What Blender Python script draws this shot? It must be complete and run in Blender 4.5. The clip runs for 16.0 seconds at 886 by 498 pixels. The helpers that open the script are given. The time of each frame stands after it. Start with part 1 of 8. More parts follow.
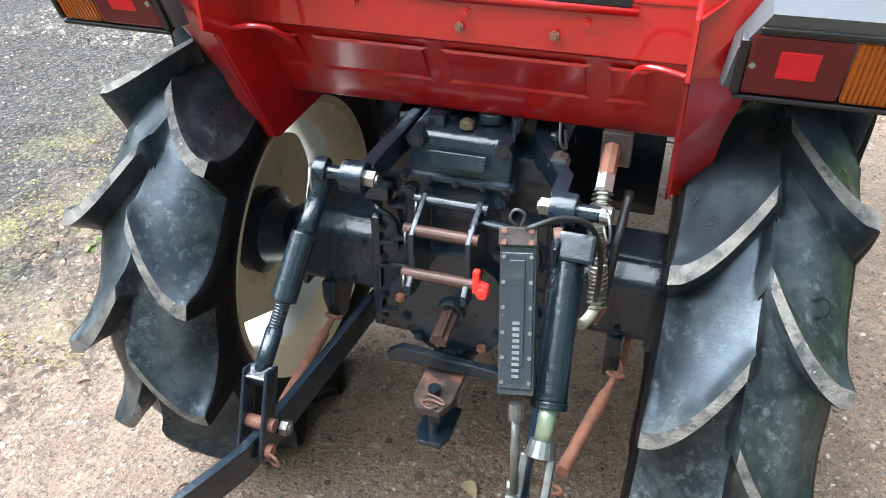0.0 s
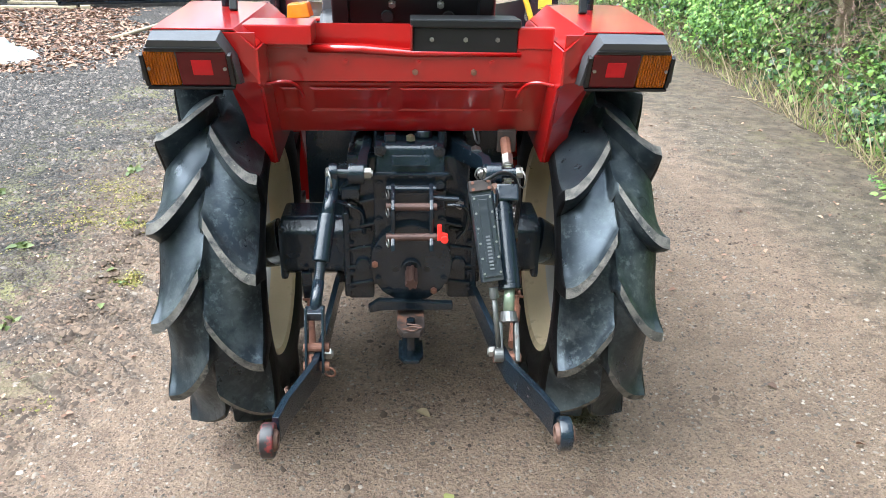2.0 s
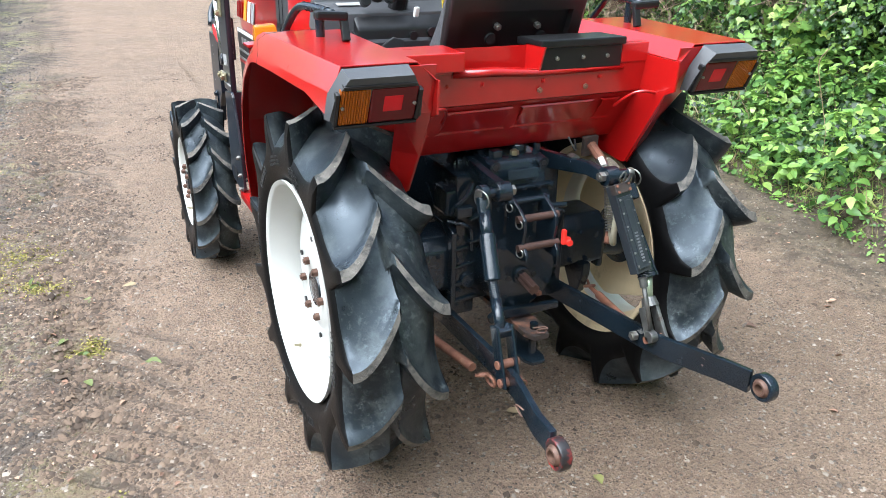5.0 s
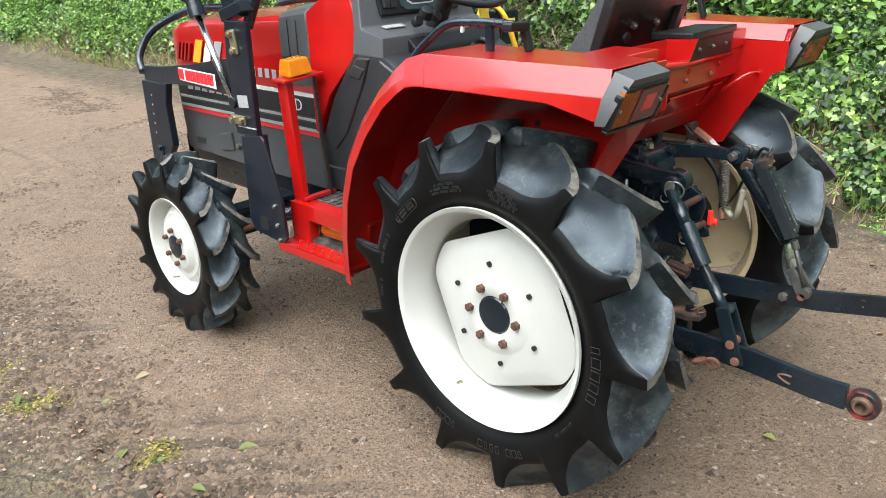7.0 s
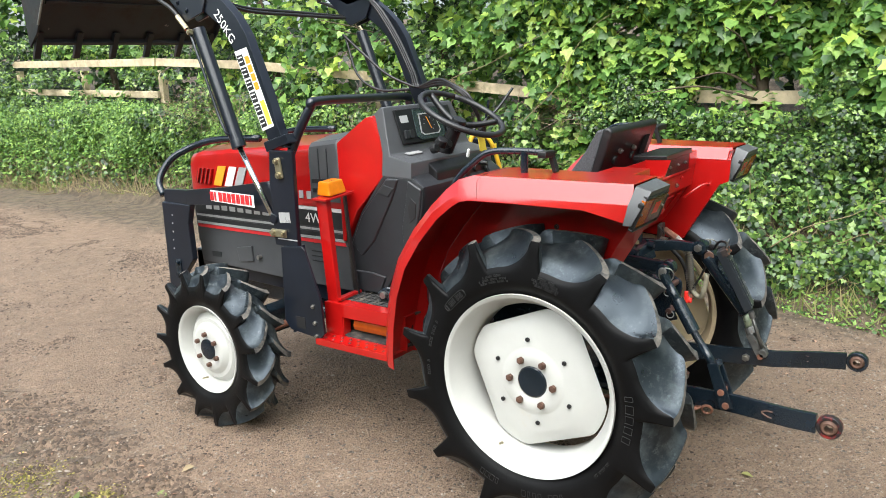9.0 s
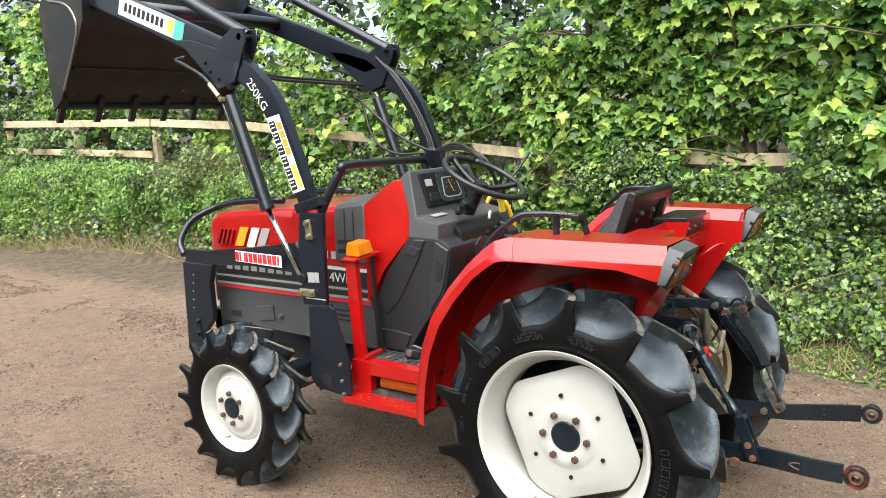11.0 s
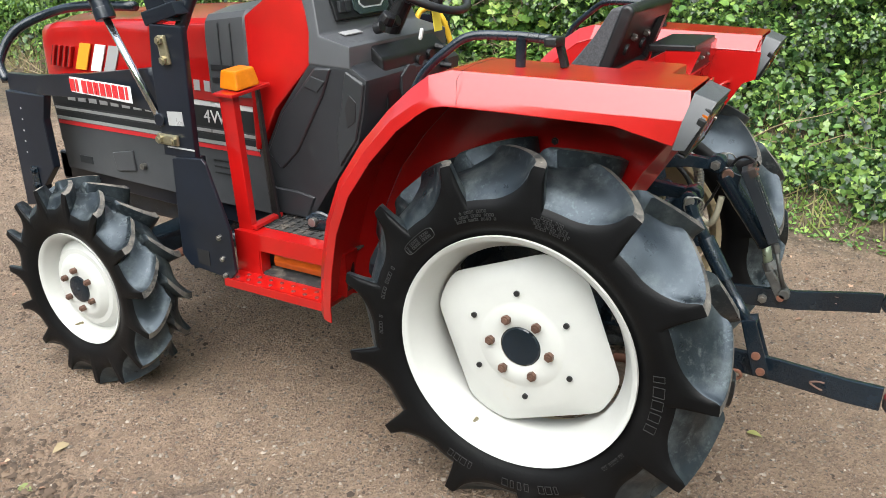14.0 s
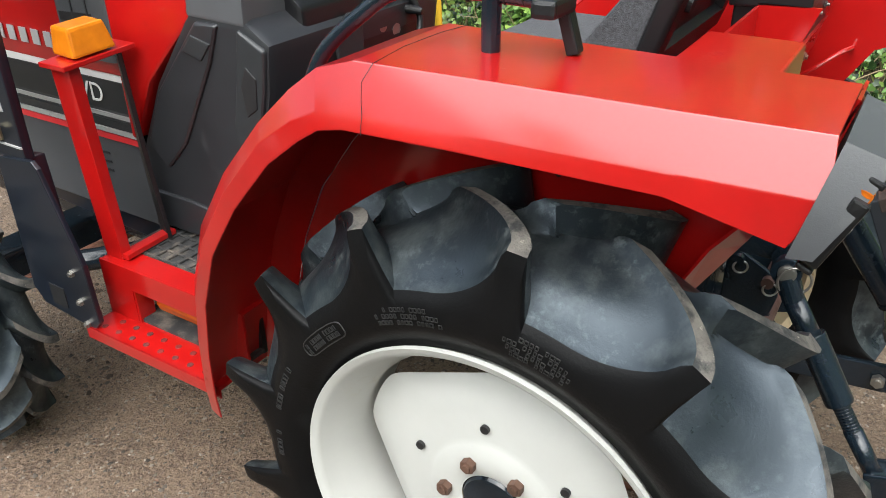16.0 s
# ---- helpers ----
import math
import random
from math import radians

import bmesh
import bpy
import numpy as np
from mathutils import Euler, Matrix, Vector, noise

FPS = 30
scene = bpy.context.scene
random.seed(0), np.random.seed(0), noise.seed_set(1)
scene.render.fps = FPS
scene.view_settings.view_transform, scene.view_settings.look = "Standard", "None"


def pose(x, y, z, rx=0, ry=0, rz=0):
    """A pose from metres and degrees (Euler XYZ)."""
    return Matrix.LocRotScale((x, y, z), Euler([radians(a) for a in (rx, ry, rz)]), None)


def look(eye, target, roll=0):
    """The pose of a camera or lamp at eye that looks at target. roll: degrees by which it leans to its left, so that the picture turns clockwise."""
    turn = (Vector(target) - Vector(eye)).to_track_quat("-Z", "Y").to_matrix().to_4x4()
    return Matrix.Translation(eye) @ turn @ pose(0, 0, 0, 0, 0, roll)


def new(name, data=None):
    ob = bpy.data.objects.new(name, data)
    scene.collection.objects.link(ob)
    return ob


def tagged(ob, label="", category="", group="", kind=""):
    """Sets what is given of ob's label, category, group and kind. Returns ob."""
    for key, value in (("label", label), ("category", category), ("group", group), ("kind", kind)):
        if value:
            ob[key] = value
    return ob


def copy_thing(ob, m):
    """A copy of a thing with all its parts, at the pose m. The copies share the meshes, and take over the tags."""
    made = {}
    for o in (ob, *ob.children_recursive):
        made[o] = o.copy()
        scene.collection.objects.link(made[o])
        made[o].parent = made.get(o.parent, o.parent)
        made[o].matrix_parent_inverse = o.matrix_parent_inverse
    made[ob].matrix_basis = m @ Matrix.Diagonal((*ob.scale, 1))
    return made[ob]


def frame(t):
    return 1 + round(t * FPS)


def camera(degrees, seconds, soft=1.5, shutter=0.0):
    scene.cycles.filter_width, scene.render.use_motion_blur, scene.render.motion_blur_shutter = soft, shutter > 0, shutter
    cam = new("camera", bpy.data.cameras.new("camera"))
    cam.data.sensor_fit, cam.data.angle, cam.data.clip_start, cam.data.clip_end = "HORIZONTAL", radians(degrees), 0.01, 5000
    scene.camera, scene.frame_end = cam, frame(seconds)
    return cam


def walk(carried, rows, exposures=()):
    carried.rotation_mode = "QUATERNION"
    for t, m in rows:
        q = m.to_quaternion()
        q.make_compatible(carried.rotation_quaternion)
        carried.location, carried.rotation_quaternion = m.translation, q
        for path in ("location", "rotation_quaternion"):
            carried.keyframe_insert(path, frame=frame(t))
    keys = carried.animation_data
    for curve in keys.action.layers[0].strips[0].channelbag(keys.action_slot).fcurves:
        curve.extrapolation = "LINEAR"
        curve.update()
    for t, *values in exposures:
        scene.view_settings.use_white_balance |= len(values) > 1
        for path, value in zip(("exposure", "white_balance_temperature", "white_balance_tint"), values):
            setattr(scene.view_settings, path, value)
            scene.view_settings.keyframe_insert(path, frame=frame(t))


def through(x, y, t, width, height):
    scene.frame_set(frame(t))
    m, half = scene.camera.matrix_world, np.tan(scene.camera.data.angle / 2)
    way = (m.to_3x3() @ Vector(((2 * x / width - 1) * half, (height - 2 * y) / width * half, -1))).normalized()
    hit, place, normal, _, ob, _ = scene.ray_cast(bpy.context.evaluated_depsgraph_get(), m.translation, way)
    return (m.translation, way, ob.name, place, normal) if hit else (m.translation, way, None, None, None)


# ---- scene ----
cam = camera(59.7, 16.0, soft=0.5)

PATH = [
    (0, (0.347, -1.316, 1.382), (-0.177, 0.311, 0.342), 0.6),
    (0.5, (0.233, -1.488, 1.38), (-0.087, 0.207, 0.366), 1.2),
    (1, (0.147, -1.706, 1.376), (-0.002, 0.029, 0.393), 1.4),
    (1.5, (0.04, -1.933, 1.397), (0.061, -0.154, 0.485), 1.6),
    (2, (-0.026, -2.123, 1.43), (0.081, -0.294, 0.628), 1.0),
    (2.5, (-0.009, -2.277, 1.435), (0.122, -0.415, 0.717), 0.7),
    (3, (-0.111, -2.359, 1.423), (0.091, -0.496, 0.724), 1.2),
    (3.2, (-0.208, -2.362, 1.417), (0.048, -0.506, 0.716), 1.6),
    (5.3, (-1.239, -1.759, 1.483), (-0.345, -0.16, 0.681), 0.6),
    (5.5, (-1.323, -1.653, 1.43), (-0.376, -0.085, 0.628), 0.1),
    (6, (-1.514, -1.422, 1.415), (-0.435, 0.061, 0.617), -1.0),
    (6.5, (-1.785, -1.243, 1.407), (-0.576, 0.154, 0.641), -1.5),
    (7, (-1.988, -1.202, 1.434), (-0.658, 0.101, 0.702), -2.2),
    (7.5, (-2.196, -1.239, 1.447), (-0.77, 0.009, 0.807), -1.9),
    (8, (-2.377, -1.195, 1.474), (-0.885, 0.004, 0.895), -1.8),
    (8.5, (-2.54, -1.118, 1.512), (-1.004, 0.042, 0.967), -2.2),
    (9, (-2.644, -1.163, 1.533), (-1.073, -0.016, 1.068), -2.2),
    (9.5, (-2.74, -1.187, 1.576), (-1.146, -0.039, 1.202), -2.5),
    (9.7, (-2.778, -1.165, 1.59), (-1.174, -0.017, 1.254), -2.6),
    (11.8, (-2.843, -1.037, 1.533), (-1.19, 0.026, 1.167), -2.5),
    (12, (-2.802, -1.035, 1.518), (-1.149, 0.001, 1.076), -2.4),
    (12.5, (-2.609, -1.04, 1.483), (-0.98, -0.06, 0.861), -1.4),
    (13, (-2.404, -0.995, 1.488), (-0.788, -0.059, 0.772), -1.1),
    (13.5, (-2.262, -0.794, 1.474), (-0.636, 0.091, 0.717), -0.6),
    (14, (-2.154, -0.633, 1.478), (-0.533, 0.253, 0.712), 0.0),
    (14.5, (-2.001, -0.532, 1.484), (-0.411, 0.369, 0.672), -0.2),
    (15, (-1.777, -0.453, 1.473), (-0.22, 0.464, 0.617), -0.8),
    (15.5, (-1.548, -0.363, 1.439), (-0.006, 0.529, 0.531), -1.2),
    (16, (-1.322, -0.372, 1.435), (0.161, 0.549, 0.458), -0.4),
]
walk(cam, [(t, look(eye, target, roll)) for t, eye, target, roll in PATH], [(0, 2.34, 5620, 5), (1.5, 2.03, 5600, 4), (3.2, 1.74, 5620, 5), (5.5, 1.58, 5700, 6), (6.5, 1.39, 6000, 5), (9, 1.25, 6200, 6), (11.8, 1.27, 6500, 9), (12.5, 1.24, 6350, 7), (14.5, 1.2, 6200, 6), (16, 1.06, 6200, 6)])

# ---- light: soft daylight from a bright, veiled sky ----
world = bpy.data.worlds.new("sky")
scene.world = world
world.use_nodes = True
wn, wl = world.node_tree.nodes, world.node_tree.links
sky = wn.new("ShaderNodeTexSky")
sky.sky_type = "NISHITA"
sky.sun_disc = False
sky.sun_elevation = radians(58)
sky.sun_rotation = radians(-103)
sky.air_density, sky.dust_density = 1.0, 4.0
veil = wn.new("ShaderNodeHueSaturation")
veil.inputs["Saturation"].default_value = 0.5
wl.new(sky.outputs[0], veil.inputs["Color"])
wl.new(veil.outputs[0], wn["Background"].inputs["Color"])
wn["Background"].inputs["Strength"].default_value = 0.13

sun = new("sun", bpy.data.lights.new("sun", "SUN"))
sun.data.energy = 3.35
sun.data.angle = radians(92)
sun.data.color = (1.0, 0.965, 0.92)
sun.matrix_world = look((-4.3, -1.0, 7.2), (0, 0, 0))


# ---- materials ----
def nd(t, kind, **kw):
    n = t.nodes.new(kind)
    for k, v in kw.items():
        n.inputs[k.replace("_", " ")].default_value = v
    return n


def noise_of(t, vec, scale, detail=6.0, rough=0.6):
    n = nd(t, "ShaderNodeTexNoise", Scale=scale, Detail=detail, Roughness=rough)
    t.links.new(vec, n.inputs["Vector"])
    return n.outputs["Fac"]


def ramp(t, fac, a, b, ca=0.0, cb=1.0):
    n = nd(t, "ShaderNodeMapRange")
    n.inputs["From Min"].default_value, n.inputs["From Max"].default_value = a, b
    n.inputs["To Min"].default_value, n.inputs["To Max"].default_value = ca, cb
    t.links.new(fac, n.inputs["Value"])
    return n.outputs["Result"]


def mixed(t, fac, a, b):
    n = t.nodes.new("ShaderNodeMix")
    n.data_type = "RGBA"
    for src, sock in ((fac, 0), (a, 6), (b, 7)):
        if isinstance(src, (int, float)):
            n.inputs[sock].default_value = src
        elif isinstance(src, tuple):
            n.inputs[sock].default_value = (*src, 1)
        else:
            t.links.new(src, n.inputs[sock])
    return n.outputs[2]


def mat(name, col, rough=0.5, metal=0.0, var=0.15, scale=6.0, bump=0.15, bscale=90.0, dirt=None, dirt_at=0.58, dscale=9.0,
        coat=0.0, wear=None, wear_at=0.66, wscale=40.0, depth=0.002):
    """Painted or bare surface: base colour with two scales of variation, dirt in patches, small chips and fine relief."""
    m = bpy.data.materials.new(name)
    m.use_nodes = True
    t = m.node_tree
    b = t.nodes["Principled BSDF"]
    pos = t.nodes.new("ShaderNodeTexCoord").outputs["Object"]
    big = noise_of(t, pos, scale)
    fine = noise_of(t, pos, bscale, 4.0)
    lo, hi = tuple(c * (1 - var) for c in col), tuple(min(1, c * (1 + var)) for c in col)
    out = mixed(t, ramp(t, big, 0.3, 0.7), lo, hi)
    r = ramp(t, noise_of(t, pos, scale * 2.3), 0.3, 0.7, max(0.05, rough - 0.1), min(1, rough + 0.12))
    if dirt:
        d = ramp(t, noise_of(t, pos, dscale, 8.0, 0.68), dirt_at, dirt_at + 0.16)
        out = mixed(t, d, out, dirt)
        r = ramp(t, d, 0, 1, rough, 0.85)
    if wear:
        w = ramp(t, noise_of(t, pos, wscale, 5.0, 0.7), wear_at, wear_at + 0.03)
        out = mixed(t, w, out, wear)
    t.links.new(out, b.inputs["Base Color"])
    t.links.new(r, b.inputs["Roughness"])
    b.inputs["Metallic"].default_value = metal
    b.inputs["Coat Weight"].default_value = coat
    b.inputs["Coat Roughness"].default_value = 0.07
    bp = nd(t, "ShaderNodeBump", Strength=bump, Distance=depth)
    t.links.new(fine, bp.inputs["Height"])
    t.links.new(bp.outputs[0], b.inputs["Normal"])
    return m


RED = mat("red_paint", (0.345, 0.0045, 0.0040), 0.30, var=0.14, bump=0.03, coat=0.85, dirt=(0.27, 0.018, 0.014), dirt_at=0.60, dscale=5,
          wear=(0.42, 0.14, 0.11), wear_at=0.735, wscale=30)
RED.node_tree.nodes["Principled BSDF"].inputs["Coat Roughness"].default_value = 0.12
RED.node_tree.nodes["Principled BSDF"].inputs["Coat IOR"].default_value = 1.58
RED.node_tree.nodes["Principled BSDF"].inputs["Specular IOR Level"].default_value = 0.35
NAVY = mat("dark_navy_paint", (0.0065, 0.009, 0.015), 0.30, var=0.25, bump=0.05, dirt=(0.035, 0.036, 0.037), dirt_at=0.62, coat=0.2, wear=(0.10, 0.10, 0.10), wear_at=0.745, wscale=30)
BLACK = mat("black_paint", (0.0070, 0.0122, 0.0180), 0.18, var=0.5, bump=0.7, bscale=110, dirt=(0.014, 0.017, 0.020), dirt_at=0.62, dscale=16, coat=0.35,
            wear=(0.17, 0.15, 0.13), wear_at=0.715, wscale=60)
BLACK.node_tree.nodes["Principled BSDF"].inputs["Specular IOR Level"].default_value = 0.4
PLASTIC = mat("black_plastic", (0.0055, 0.0055, 0.0062), 0.38, var=0.2, bump=0.2, bscale=300, dirt=(0.018, 0.0175, 0.017), dirt_at=0.62)
LOUVRE = mat("shadowed_dark_red", (0.05, 0.004, 0.004), 0.5, var=0.2, bump=0.05)
GREY = mat("grey_plastic", (0.056, 0.058, 0.062), 0.42, var=0.12, bump=0.12, bscale=400, dirt=(0.085, 0.085, 0.083), dirt_at=0.6)
SHROUD = mat("dark_grey_shroud_plastic", (0.019, 0.0200, 0.0225), 0.36, var=0.2, bump=0.15, bscale=350, dirt=(0.034, 0.035, 0.037), dirt_at=0.6)
DARKGREY = mat("charcoal_plastic", (0.020, 0.022, 0.024), 0.42, var=0.15, bump=0.15, bscale=350, dirt=(0.045, 0.046, 0.047), dirt_at=0.6)
WHITE = mat("white_wheel_paint", (0.47, 0.47, 0.445), 0.35, var=0.05, bump=0.08, bscale=160, dirt=(0.50, 0.46, 0.37), dirt_at=0.66, dscale=7, coat=0.1,
            wear=(0.30, 0.22, 0.15), wear_at=0.74, wscale=18)
# inner wheel faces: dirt on the paint, with warm bounced light in the cream
CREAM = mat("dusty_bounce_lit_paint", (0.60, 0.49, 0.31), 0.55, var=0.1, bump=0.12, dirt=(0.38, 0.30, 0.20), dirt_at=0.56, dscale=12,
            wear=(0.16, 0.09, 0.05), wear_at=0.70, wscale=25)
NUT = mat("dark_rusty_nut", (0.11, 0.06, 0.042), 0.6, metal=0.3, var=0.35, scale=40, bump=0.4, dirt=(0.20, 0.12, 0.08), dirt_at=0.55, dscale=50)
RUST = mat("rusty_steel", (0.155, 0.064, 0.038), 0.75, var=0.4, scale=25, bump=0.6, bscale=150, dirt=(0.25, 0.13, 0.082), dirt_at=0.55, dscale=30)
BROWNPIN = mat("rusty_brown_pin", (0.085, 0.047, 0.037), 0.5, metal=0.4, var=0.3, scale=20, bump=0.2)
WORNRED = mat("worn_red_paint", (0.16, 0.014, 0.012), 0.5, var=0.2, scale=20, bump=0.3, dirt=(0.022, 0.016, 0.014), dirt_at=0.46, dscale=22)
STEEL = mat("dull_steel", (0.30, 0.29, 0.265), 0.38, metal=0.9, var=0.2, scale=20, bump=0.15, dirt=(0.20, 0.13, 0.08), dirt_at=0.60, dscale=25)
DULLIRON = mat("dull_iron", (0.145, 0.145, 0.138), 0.42, metal=0.7, var=0.3, scale=25, bump=0.3, dirt=(0.09, 0.055, 0.035), dirt_at=0.58, dscale=30)
WORNIRON = mat("dark_iron_with_rust", (0.040, 0.030, 0.026), 0.5, var=0.4, scale=25, bump=0.5, bscale=140, dirt=(0.19, 0.085, 0.05), dirt_at=0.53, dscale=24, wear=(0.22, 0.19, 0.17), wear_at=0.70, wscale=55)
CHIPPEDRED = mat("chipped_red_and_black_paint", (0.014, 0.012, 0.013), 0.42, var=0.3, scale=20, bump=0.3, dirt=(0.26, 0.020, 0.015), dirt_at=0.50, dscale=26, wear=(0.20, 0.17, 0.15), wear_at=0.70, wscale=50)
SLATEMARK = mat("dull_slate_marks", (0.12, 0.125, 0.13), 0.5, var=0.3, scale=60, bump=0.2)
CHROME = mat("chrome_rod", (0.75, 0.75, 0.75), 0.12, metal=1.0, var=0.05, bump=0.02)
ZINC = mat("yellow_zinc", (0.36, 0.32, 0.21), 0.35, metal=0.8, var=0.2, scale=30, bump=0.1, dirt=(0.2, 0.15, 0.09), dirt_at=0.6, dscale=30)
GREENROD = mat("greenish_plated_rod", (0.36, 0.42, 0.30), 0.35, metal=0.6, var=0.2, scale=20, bump=0.1)
OLIVE = mat("slate_painted_cover", (0.020, 0.024, 0.029), 0.34, var=0.2, bump=0.3, bscale=120, wear=(0.20, 0.21, 0.21), wear_at=0.69, wscale=60, dirt=(0.045, 0.047, 0.048), coat=0.2)
HOSE = mat("beige_corrugated_hose", (0.36, 0.34, 0.25), 0.6, var=0.2, scale=20, bump=0.2, dirt=(0.14, 0.12, 0.09))
RUBBERHOSE = mat("black_rubber_hose", (0.014, 0.014, 0.015), 0.42, var=0.2, bump=0.15)
REDPLASTIC = mat("bright_red_plastic", (0.75, 0.03, 0.02), 0.35, var=0.08, bump=0.05)
YELLOW = mat("yellow_hose", (0.72, 0.46, 0.03), 0.45, var=0.12, scale=14, bump=0.1, dirt=(0.3, 0.2, 0.06), dirt_at=0.62)
FABRIC = mat("speckled_seat_fabric", (0.055, 0.057, 0.062), 0.9, var=0.35, scale=180, bump=0.8, bscale=500, depth=0.003)
MATBLACK = mat("rubber_mat", (0.022, 0.022, 0.022), 0.7, var=0.3, scale=30, bump=0.3, dirt=(0.12, 0.10, 0.08), dirt_at=0.5, dscale=16)
DECALWHITE = mat("white_sticker", (0.72, 0.72, 0.70), 0.4, var=0.05, bump=0.02)
DECALRED = mat("red_sticker", (0.60, 0.025, 0.03), 0.4, var=0.05, bump=0.02)
DECALORANGE = mat("orange_sticker", (0.80, 0.30, 0.02), 0.4, var=0.05, bump=0.02)
DECALBLACK = mat("black_sticker", (0.014, 0.014, 0.015), 0.4, var=0.1, bump=0.02)
DECALGREY = mat("silver_sticker", (0.42, 0.42, 0.42), 0.35, metal=0.3, var=0.05, bump=0.02)
DECALGREEN = mat("green_sticker", (0.08, 0.42, 0.36), 0.4, var=0.05, bump=0.02)
DECALYELLOW = mat("yellow_sticker", (0.75, 0.60, 0.06), 0.4, var=0.05, bump=0.02)
BUCKET = mat("bucket_steel", (0.008, 0.008, 0.009), 0.42, var=0.3, bump=0.2, dirt=(0.030, 0.020, 0.015), dirt_at=0.50, dscale=5,
             wear=(0.24, 0.20, 0.17), wear_at=0.70, wscale=14)
WOOD = mat("weathered_timber", (0.50, 0.41, 0.27), 0.8, var=0.25, scale=10, bump=0.5, bscale=80, dirt=(0.26, 0.22, 0.14), dirt_at=0.58)
BARK = mat("bark", (0.10, 0.075, 0.05), 0.9, var=0.35, scale=12, bump=0.8, bscale=40, depth=0.01)
PLASTICBAG = mat("white_plastic_sheet", (0.42, 0.44, 0.45), 0.3, var=0.1, scale=15, bump=0.5, bscale=30)


def glassy(name, col, ribs=0.0, clear=0.2):
    m = mat(name, col, 0.12, var=0.12, scale=30, bump=0.05)
    b = m.node_tree.nodes["Principled BSDF"]
    b.inputs["Transmission Weight"].default_value = clear
    b.inputs["Coat Weight"].default_value = 0.15
    b.inputs["Specular IOR Level"].default_value = 0.3
    if ribs:
        t = m.node_tree
        w = nd(t, "ShaderNodeTexWave", Scale=ribs)
        w.bands_direction = "X"
        t.links.new(t.nodes.new("ShaderNodeTexCoord").outputs["Object"], w.inputs["Vector"])
        bp = nd(t, "ShaderNodeBump", Strength=1.0, Distance=0.004)
        t.links.new(w.outputs["Fac"], bp.inputs["Height"])
        t.links.new(bp.outputs[0], b.inputs["Normal"])
    return m


AMBER = glassy("amber_lens", (0.50, 0.115, 0.005), 52)
SMOOTHAMBER = glassy("smooth_amber_lens", (0.66, 0.20, 0.008))
REDLENS = glassy("dark_red_lens", (0.085, 0.003, 0.005), 0.0, 0.0)
REDREFLEX = glassy("red_reflector", (0.50, 0.004, 0.010), 0.0, 0.0)
SIDELAMP = glassy("orange_side_lamp", (0.46, 0.085, 0.008))
GAUGE = glassy("gauge_glass", (0.03, 0.045, 0.045))


def rubber(name, col, dust, dust_at, rough=0.42, mottle=0.0):
    m = mat(name, col, rough, var=0.42, scale=5, bump=0.2, bscale=220, dirt=dust, dirt_at=dust_at, dscale=8.5, wear=(0.12, 0.12, 0.115), wear_at=0.735, wscale=40)
    t = m.node_tree
    b = t.nodes["Principled BSDF"]
    pos = t.nodes.new("ShaderNodeTexCoord").outputs["Object"]
    line = t.nodes.new("ShaderNodeMath")
    line.operation = "COMPARE"
    t.links.new(noise_of(t, pos, 8.0, 2.0, 0.5), line.inputs[0])
    line.inputs[1].default_value, line.inputs[2].default_value = 0.5, 0.006
    both = t.nodes.new("ShaderNodeMath")
    both.operation = "MULTIPLY"
    t.links.new(line.outputs[0], both.inputs[0])
    t.links.new(ramp(t, noise_of(t, pos, 3.7, 2.0, 0.5), 0.56, 0.60), both.inputs[1])
    t.links.new(mixed(t, both.outputs[0], b.inputs["Base Color"].links[0].from_socket, (0.003, 0.003, 0.003)), b.inputs["Base Color"])
    if mottle:
        spots = t.nodes.new("ShaderNodeMath")
        spots.operation = "MULTIPLY"
        t.links.new(ramp(t, noise_of(t, pos, 55.0, 6.0, 0.7), 0.52, 0.66, 0, mottle), spots.inputs[0])
        t.links.new(ramp(t, noise_of(t, pos, 6.5, 4.0, 0.6), 0.42, 0.60), spots.inputs[1])
        t.links.new(mixed(t, spots.outputs[0], b.inputs["Base Color"].links[0].from_socket, tuple(c * 2.1 for c in dust)), b.inputs["Base Color"])
        dark = ramp(t, noise_of(t, pos, 14.0, 7.0, 0.7), 0.57, 0.68, 0, 0.75)
        t.links.new(mixed(t, dark, b.inputs["Base Color"].links[0].from_socket, tuple(c * 0.4 for c in col)), b.inputs["Base Color"])
    return m


TYRE = rubber("tyre_tread_rubber", (0.011, 0.0145, 0.0175), (0.046, 0.053, 0.053), 0.48, 0.22, 0.8)
MARK = mat("scuffed_raised_rubber", (0.018, 0.018, 0.018), 0.5, var=0.4, scale=40, bump=0.2)
SIDEWALL = rubber("tyre_sidewall_rubber", (0.0040, 0.0040, 0.0043), (0.008, 0.0078, 0.0075), 0.60, 0.45)
SIDEWALL.node_tree.nodes["Principled BSDF"].inputs["Specular IOR Level"].default_value = 0.14
bt = TYRE.node_tree
bt.links.new(ramp(bt, noise_of(bt, bt.nodes.new("ShaderNodeTexCoord").outputs["Object"], 9.0, 6.0, 0.65), 0.35, 0.66, 0.27, 0.56), bt.nodes["Principled BSDF"].inputs["Roughness"])
bt.nodes["Principled BSDF"].inputs["Specular IOR Level"].default_value = 0.52
# blue of a sky reflection put into the specular tint
bt.nodes["Principled BSDF"].inputs["Specular Tint"].default_value = (0.74, 0.87, 1.0, 1)
LUGTOP = mat("dirt_worn_lug_tops", (0.118, 0.108, 0.094), 0.85, var=0.4, scale=22, bump=0.9, bscale=140, dirt=(0.030, 0.031, 0.031), dirt_at=0.47, dscale=30, wear=(0.26, 0.235, 0.20), wear_at=0.64, wscale=70, depth=0.003)


